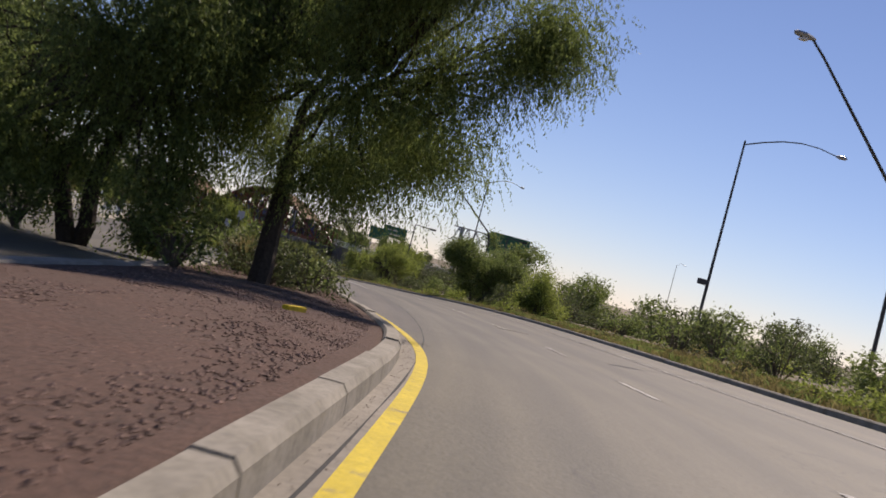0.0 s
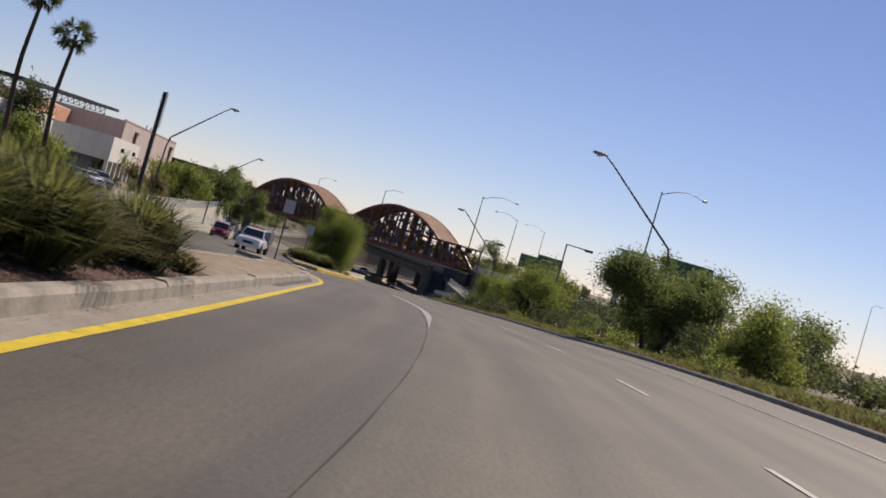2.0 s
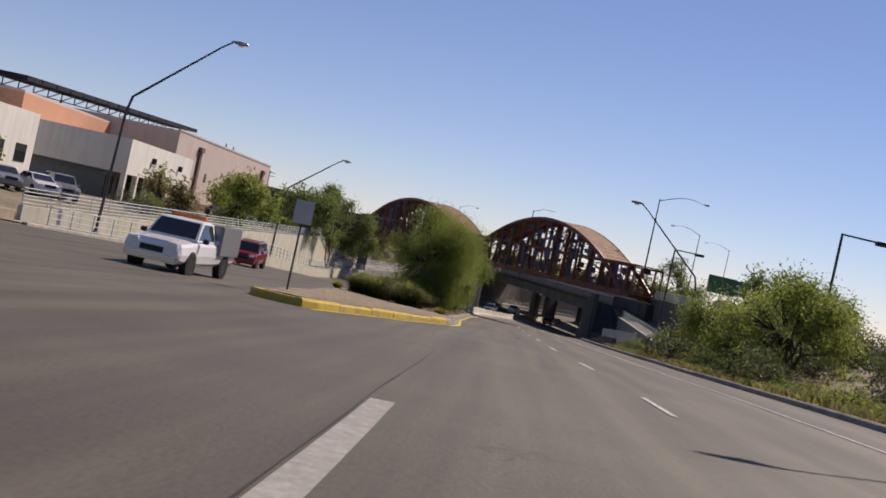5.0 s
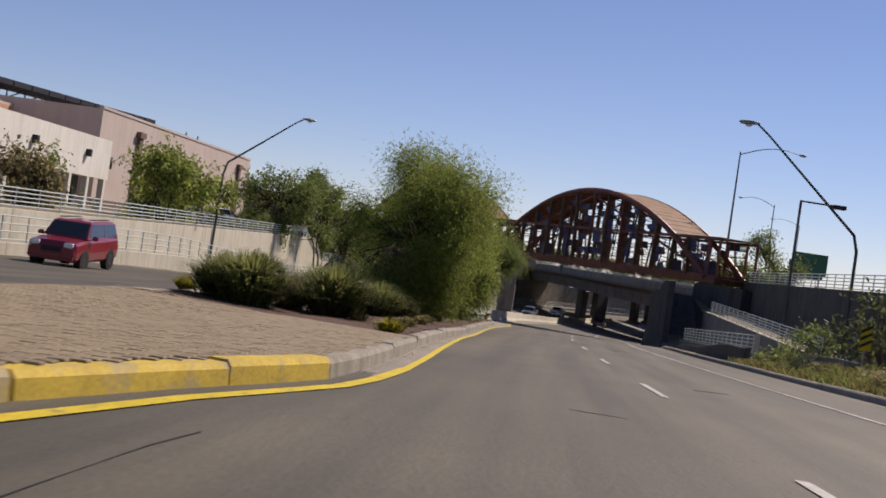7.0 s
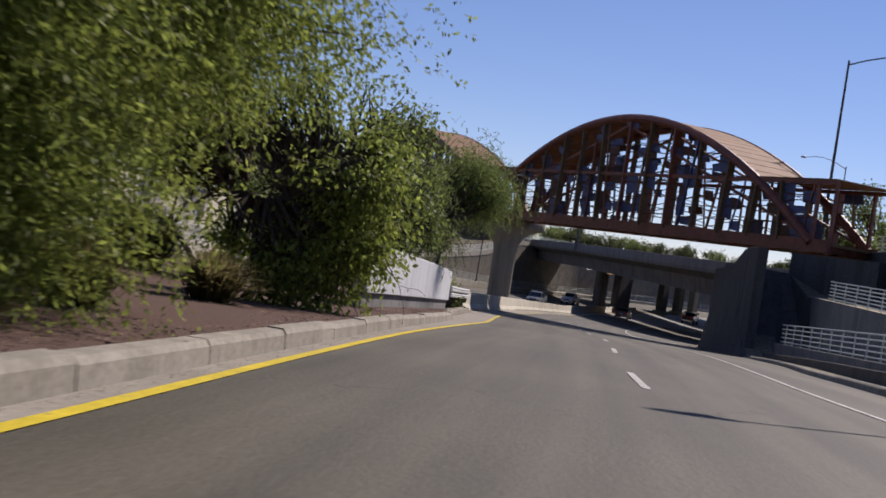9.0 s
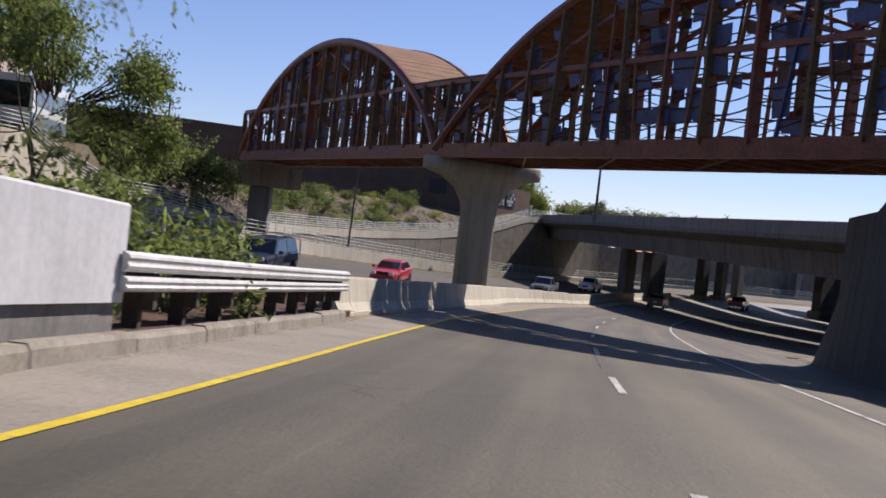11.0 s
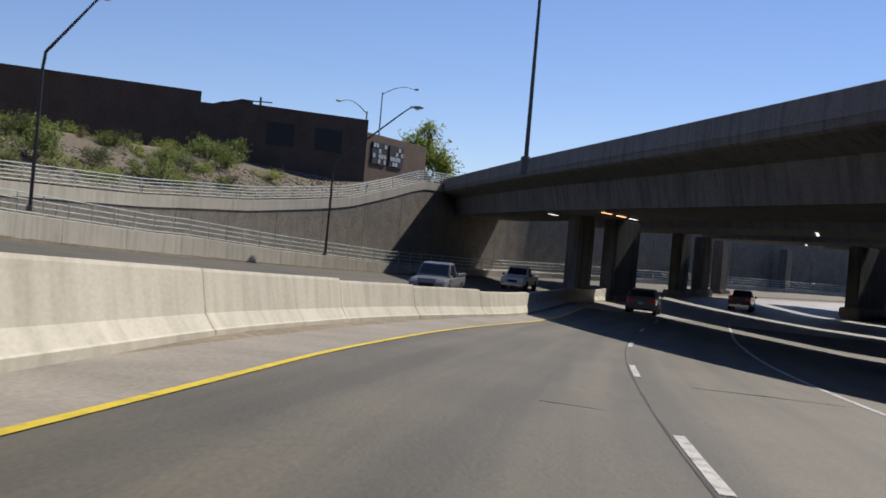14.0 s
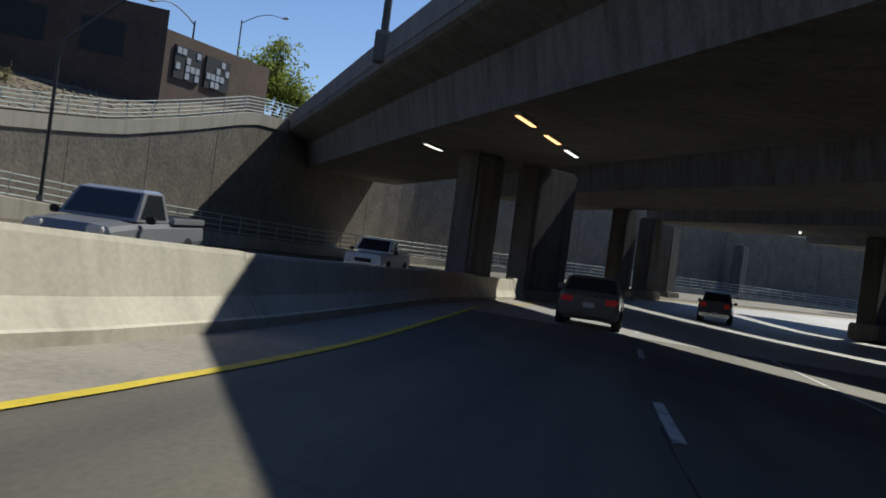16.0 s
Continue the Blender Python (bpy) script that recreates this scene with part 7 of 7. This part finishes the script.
car("pickup", (21.0, 222.0, opp_z(21, 222)), heading_of(ISLAND_BACK_X, 222, True), WHITE_PAINT, "white pickup truck in the shade under the overpass", "pickup_truck")
tr = car("pickup", (-10.6, 2.5, opp_z(-10.6, 2.5)), -99, WHITE_PAINT, "white utility truck with tool boxes and an amber light bar", "utility_truck")
for nm, a, b, m in (("tool_box", (-2.75, -1.05, 0.75), (-0.7, -0.65, 1.75), GREY_PAINT), ("tool_box", (-2.75, 0.65, 0.75), (-0.7, 1.05, 1.75), GREY_PAINT), ("light_bar", (-0.2, -0.6, 1.82), (0.1, 0.6, 1.95), paint("amber_plastic", (0.7, 0.2, 0.02))), ("step_bumper", (-2.95, -0.95, 0.5), (-2.75, 0.95, 0.66), BRIGHT_RED)):
    bm = bmesh.new()
    box(bm, a, b, 0.03)
    part(nm, bm, m, tr)
# parked cars
for k, (x, y, c, kd, lb) in enumerate(((-33.5, 36.0, GREY_PAINT, "suv", "grey sport utility car parked facing the road"), (-32.0, 38.7, BRIGHT_RED, "sedan", "bright red sedan parked facing the road"), (-30.5, 41.4, GREY_PAINT, "sedan", "silver sedan parked facing the road"), (-29.0, 44.1, WHITE_PAINT, "sedan", "white sedan parked facing the road"), (-28.3, 46.8, GREY_PAINT, "suv", "dark grey sport utility car parked facing the road"), (-24.5, 108.0, GREY_PAINT, "sedan", "grey sedan parked beyond the railing"), (-23.5, 118.0, WHITE_PAINT, "suv", "pale sport utility car parked beyond the railing"), (-25.0, 96.0, NAVY, "sedan", "dark sedan parked beyond the railing"))):
    car(kd, (x, y, ground_at(x, y)), -55 + 7 * math.sin(k * 3.0), c, lb, "parked_car")["group"] = "parked cars"
# bus beyond the wall
bx, by = -18.8, 139.0
bus = thing("bus", "white and blue city bus beyond the railing", "bus", (bx, by, ground_at(bx, by)), -80)
for nm, a, b, m in (("body", (-5, -1.25, 0.45), (5, 1.25, 3.0), WHITE_PAINT), ("skirt", (-4.95, -1.27, 0.4), (4.95, 1.27, 1.1), BLUE_GREY), ("windscreen", (4.98, -1.1, 1.3), (5.02, 1.1, 2.6), GLASS), ("rear_window", (-5.02, -1.0, 1.6), (-4.98, 1.0, 2.5), GLASS)):
    bm = bmesh.new()
    box(bm, a, b, 0.08 if nm == "body" else 0.0)
    part(nm, bm, m, bus)
for sg in (-1, 1):
    for k in range(6):
        bm = bmesh.new()
        box(bm, (-4.6 + k * 1.5, sg * 1.245, 1.5), (-3.3 + k * 1.5, sg * 1.275, 2.5))
        part("side_window", bm, GLASS, bus)
    for x in (-3.0, 3.2):
        wheel(bus, x, sg * 1.15, 0.48, 0.28)
# palms by the parking ground
def palm(at, h, seed):
    rng = np.random.default_rng(seed)
    t = thing("fan_palm", "tall slender fan palm with a shaggy crown", "palm tree", at, group="fan palms")
    bm = bmesh.new()
    tube(bm, [(0.15 * math.sin(k), 0.1 * math.cos(k), h * k / 8) for k in range(9)], [0.24 - 0.012 * k for k in range(9)], 9)
    part("trunk", bm, BARK, t)
    q = []
    for k in range(46):
        a, e = rng.uniform(0, 6.28), rng.uniform(-1.1, 1.1)
        d = np.array([math.cos(a) * math.cos(e), math.sin(a) * math.cos(e), math.sin(e)])
        c = np.array([0, 0, h]) + d * rng.uniform(0.8, 1.3)
        for j in range(18):
            f = d + 0.75 * rng.normal(size=3)
            f[2] -= 0.25
            f /= np.linalg.norm(f)
            s = np.cross(f, rng.normal(size=3))
            s = s / np.linalg.norm(s) * 0.035
            q += [c - s, c + s, c + f * 0.5 + s, c + f * rng.uniform(0.7, 1.0)]
    leaf_part("crown", np.array(q), LEAF_DARK, t)


for x, y, h, sd in ((-31.5, 8.0, 14.5, 1), (-29.0, 12.0, 12.5, 2), (-41.0, 4.0, 16.0, 3)):
    palm((x, y, ground_at(x, y)), h, sd)


# ---- pavers at the nose of the median, laid in running bond ----
def paver_mesh():
    bm = bmesh.new()
    a, b, h, c = 0.118, 0.058, 0.05, 0.008
    lo = [bm.verts.new((x, y, 0)) for x, y in ((-a, -b), (a, -b), (a, b), (-a, b))]
    mi = [bm.verts.new((x, y, h - c)) for x, y in ((-a, -b), (a, -b), (a, b), (-a, b))]
    hi = [bm.verts.new((x, y, h)) for x, y in ((-a + c, -b + c), (a - c, -b + c), (a - c, b - c), (-a + c, b - c))]
    for u, v in ((lo, mi), (mi, hi)):
        for k in range(4):
            bm.faces.new((u[k], u[(k + 1) % 4], v[(k + 1) % 4], v[k]))
    bm.faces.new(hi)
    bm.normal_update()
    me = bpy.data.meshes.new("paver")
    bm.to_mesh(me)
    bm.free()
    return me


PAVER_BRICK = material("tan_paver_brick", (0.242, 0.193, 0.126), rough=0.9, var=0.25, scale=1.2, fine=14.0, bump=0.25, piece=0.07)
pm = paver_mesh()
pm.materials.append(PAVER_BRICK)
pv = np.array([v.co[:] for v in pm.vertices])
pf = [tuple(p.vertices) for p in pm.polygons]
bed = bpy.data.objects["median_paving"]
pr, pl_ = np.array(pave_r), np.array(pave_l)
rest_v, rest_f, single = [], [], 0
rng = np.random.default_rng(41)
for j in range(int((24.2 + 3.4) / 0.124)):
    y = -3.2 + j * 0.124
    xr, xl = np.interp(y, pr[:, 1], pr[:, 0]), np.interp(y, pl_[:, 1], pl_[:, 0])
    if y > pr[-1, 1]:
        f = (y - pr[-1, 1]) / (pl_[-1, 1] - pr[-1, 1])
        xr = pr[-1, 0] + (pl_[-1, 0] - pr[-1, 0]) * f
    x = xl + 0.3 + (0.12 if j % 2 else 0.0)
    while x < xr - 0.23:
        z = mid_z(x, y) + 0.185 + 0.05 * math.sin(math.pi * (x - xl) / (xr - xl)) + rng.uniform(-0.004, 0.004)
        z -= 0.02
        tilt = rng.normal(0, 0.012, 2)
        if single < 290 and 9.0 < y < 14.5 and x > xr - 1.6:
            ob = new("paver", pm)
            ob.parent = bed
            ob.matrix_world = Matrix.Translation((x, y, z)) @ Matrix.Rotation(tilt[0], 4, "X") @ Matrix.Rotation(tilt[1], 4, "Y")
            single += 1
        else:
            k = len(rest_v)
            for q in pv:
                rest_v.append((x + q[0], y + q[1], z + q[2] + q[0] * tilt[1] + q[1] * tilt[0]))
            rest_f += [tuple(i + k for i in f_) for f_ in pf]
        x += 0.244
tagged(raw("paver_field", rest_v, rest_f, PAVER_BRICK), "small tan concrete pavers laid in running bond", "pavers", "", "stuff")


# ---- loose stones and litter ----
def pebbles(name, count, place, sizes, mat, label, seed, flat=0.6):
    r, vs, fs = np.random.default_rng(seed), [], []
    for k in range(count):
        x, y, z = place(r)
        s = r.uniform(*sizes)
        a = len(vs)
        for d in ((1, 0, 0), (0, 1, 0), (-1, 0, 0), (0, -1, 0), (0, 0, flat), (0, 0, -flat)):
            g = r.uniform(0.7, 1.25)
            vs.append((x + s * d[0] * g, y + s * d[1] * g, z + s * d[2] * g))
        fs += [(a + i, a + (i + 1) % 4, a + 4) for i in range(4)] + [(a + (i + 1) % 4, a + i, a + 5) for i in range(4)]
    tagged(raw(name, vs, fs, mat), label, "stones", "", "stuff")


STONE_RED = material("red_brown_pebble", (0.2, 0.13, 0.1), rough=0.9, var=0.4, fine=30.0, bump=0.3, piece=0.45)
STONE_GREY = material("grey_tan_rubble", (0.20, 0.165, 0.125), rough=0.9, var=0.4, fine=20.0, bump=0.4, piece=0.4)


def on_first(r):
    y = r.uniform(-124, -70)
    right, left = YELLOW_X(y) - gutter_w(y), min(ISLAND_BACK_X(y), YELLOW_X(y) - gutter_w(y) - 2.0)
    f = 0.1 + 0.8 * r.uniform(0, 1) ** 1.3
    x = right + (left - right) * f
    return x, y, mid_z(x, y) + 0.136 + 0.05 * math.sin(math.pi * f)


def on_second(r):
    y = r.uniform(26, 88)
    x = r.uniform(back_x(y) + 0.4, YELLOW_X(y) - gutter_w(y) - 0.4)
    if y < 30 and (x - pr[-1, 0]) / (pl_[-1, 0] - pr[-1, 0]) * (pl_[-1, 1] - pr[-1, 1]) + pr[-1, 1] > y - 0.4:
        y += 5
    return x, y, island_z(x, y) + 0.05


pebbles("loose_gravel", 24000, on_first, (0.008, 0.024), STONE_RED, "loose red-brown gravel stones on the island", 51)
pebbles("loose_gravel", 16000, on_second, (0.009, 0.028), STONE_RED, "loose red-brown gravel stones among the grass clumps", 52)


def in_gutter(r):
    y = r.choice((r.uniform(-122, -60), r.uniform(14, 60), r.uniform(86, 104)))
    w = gutter_w(y)
    x = YELLOW_X(y) - w + abs(r.normal()) * 0.07 + 0.03
    return x, y, bank_z(x, y) + 0.008


pebbles("gutter_grit", 2600, in_gutter, (0.004, 0.01), STONE_GREY, "dry grit and crumbs of dirt along the kerb", 53, 0.4)


def on_bank(r):
    y = r.uniform(178, 236)
    o = r.uniform(4.0, 9.5)
    x = LOW_WALL_X(y) - o * wall_skew(y)
    return x, y, ground_at(x, y) + 0.08


pebbles("bank_rubble", 1500, on_bank, (0.06, 0.24), STONE_GREY, "grey-tan rubble on the bank above the retaining wall", 54)


def right_verge(r):
    y = r.uniform(-110, 45)
    x = kerb_x(y) + 0.4 + abs(r.normal()) * 2.0
    return x, y, ground_at(x, y) + 0.01


pebbles("verge_rubble", 2500, right_verge, (0.02, 0.08), STONE_GREY, "small tan stones on the dry roadside verge", 55)


def verge_grass(name, seed, count, mat, label, tall):
    """Short blades in loose tufts along the outer side of the road."""
    r = np.random.default_rng(seed)
    q = []
    for k in range(count):
        y = r.uniform(-118, 46)
        x = kerb_x(y) + 0.45 + abs(r.normal()) * 2.6
        z = ground_at(x, y) + 0.01
        n = int(r.integers(8, 22))
        c = r.normal(size=(n, 2)) * r.uniform(0.06, 0.22)
        h = tall * r.uniform(0.4, 1.2)
        for dx, dy in c:
            a = r.uniform(0, 6.28)
            sx, sy = 0.012 * math.cos(a), 0.012 * math.sin(a)
            lx, ly = r.normal(size=2) * h * 0.4
            q += [(x + dx - sx, y + dy - sy, z - 0.03), (x + dx + sx, y + dy + sy, z - 0.03), (x + dx + lx * 0.5 + sx, y + dy + ly * 0.5 + sy, z + h * 0.6), (x + dx + lx, y + dy + ly, z + h * r.uniform(0.7, 1.0))]
    me = leaf_part(name, np.array(q), mat, None)
    tagged(me, label, "grass", "", "stuff")


verge_grass("verge_grass", 61, 3800, LEAF_DRY, "dry straw-coloured grass tufts on the roadside verge", 0.26)
verge_grass("verge_weeds", 62, 1600, LEAF, "low green weeds on the roadside verge", 0.3)
# pale broken blocks on the gravel beside the pavers, and a fallen yellow batten
for k, (x, y, s, a) in enumerate(((-2.6, 30.2, 0.09, 20), (-1.3, 28.6, 0.07, 70), (-1.7, 33.0, 0.08, 10), (-0.9, 31.0, 0.05, 40), (-4.2, 31.0, 0.06, 60))):
    st_ = thing("broken_block", "pale broken concrete block lying on red gravel", "rubble", (x, y, island_z(x, y) + 0.05), a, "broken blocks")
    bm = bmesh.new()
    box(bm, (-s, -s * 0.55, 0), (s, s * 0.55, s * 0.5), 0.03)
    for v in bm.verts:
        v.co += Vector((noise.noise(v.co * 9 + Vector((k, 0, 0))), noise.noise(v.co * 9 + Vector((0, k, 3))), 0)) * 0.05
    part("block", bm, WHITE_WALL, st_)
bt_ = thing("fallen_batten", "short yellow painted batten lying on the gravel", "batten", (-18.66, -105.5, island_z(-18.66, -105.5) + 0.02), 51)
bm = bmesh.new()
box(bm, (-0.24, -0.05, 0), (0.24, 0.05, 0.08), 0.01)
part("bar", bm, YELLOW, bt_)
# low weeds and yellow flowers at the edge of the gravel
weed = [grass_clump(90, 0.35, 0.4, LEAF_DRY, "small dry straw weed on the gravel", 330, "dry_weed"), grass_clump(91, 0.4, 0.5, leaf_material("yellow_flower_head", (0.3, 0.27, 0.03)), "low clump of yellow flowers beside the pavers", 330, "flower_clump")]
spots = [(0, -12.2, -70.6), (0, -12.8, -71.4), (1, -1.1, 25.0), (1, -7.0, 31.5), (0, -4.2, 31.0), (0, -2.2, 30.6), (0, -5.6, 37.5), (0, -1.0, 33.0), (0, -0.75, 38.0), (0, -0.6, 42.5), (0, -0.3, 47.0)]
for kk, x, y in spots:
    x = min(x, YELLOW_X(y) - gutter_w(y) - 0.5)
    copy_thing(weed[kk], Matrix.Translation((x, y, island_z(x, y) + 0.03)) @ Matrix.Rotation(x * 7, 4, "Z"))["group"] = "weeds"
for y in (-94.6, -92.4, -88.0):
    x = YELLOW_X(y) - 0.34
    copy_thing(weed[0], Matrix.Translation((x, y, bank_z(x, y) + 0.01)) @ Matrix.Rotation(y, 4, "Z") @ Matrix.Diagonal((0.42, 0.42, 0.25, 1)))["group"] = "weeds"
for k, t in enumerate(weed):
    x, y = -9.5 - k * 1.5, -64.0
    t.matrix_world = Matrix.Translation((x - 4, y, island_z(x - 4, y)))
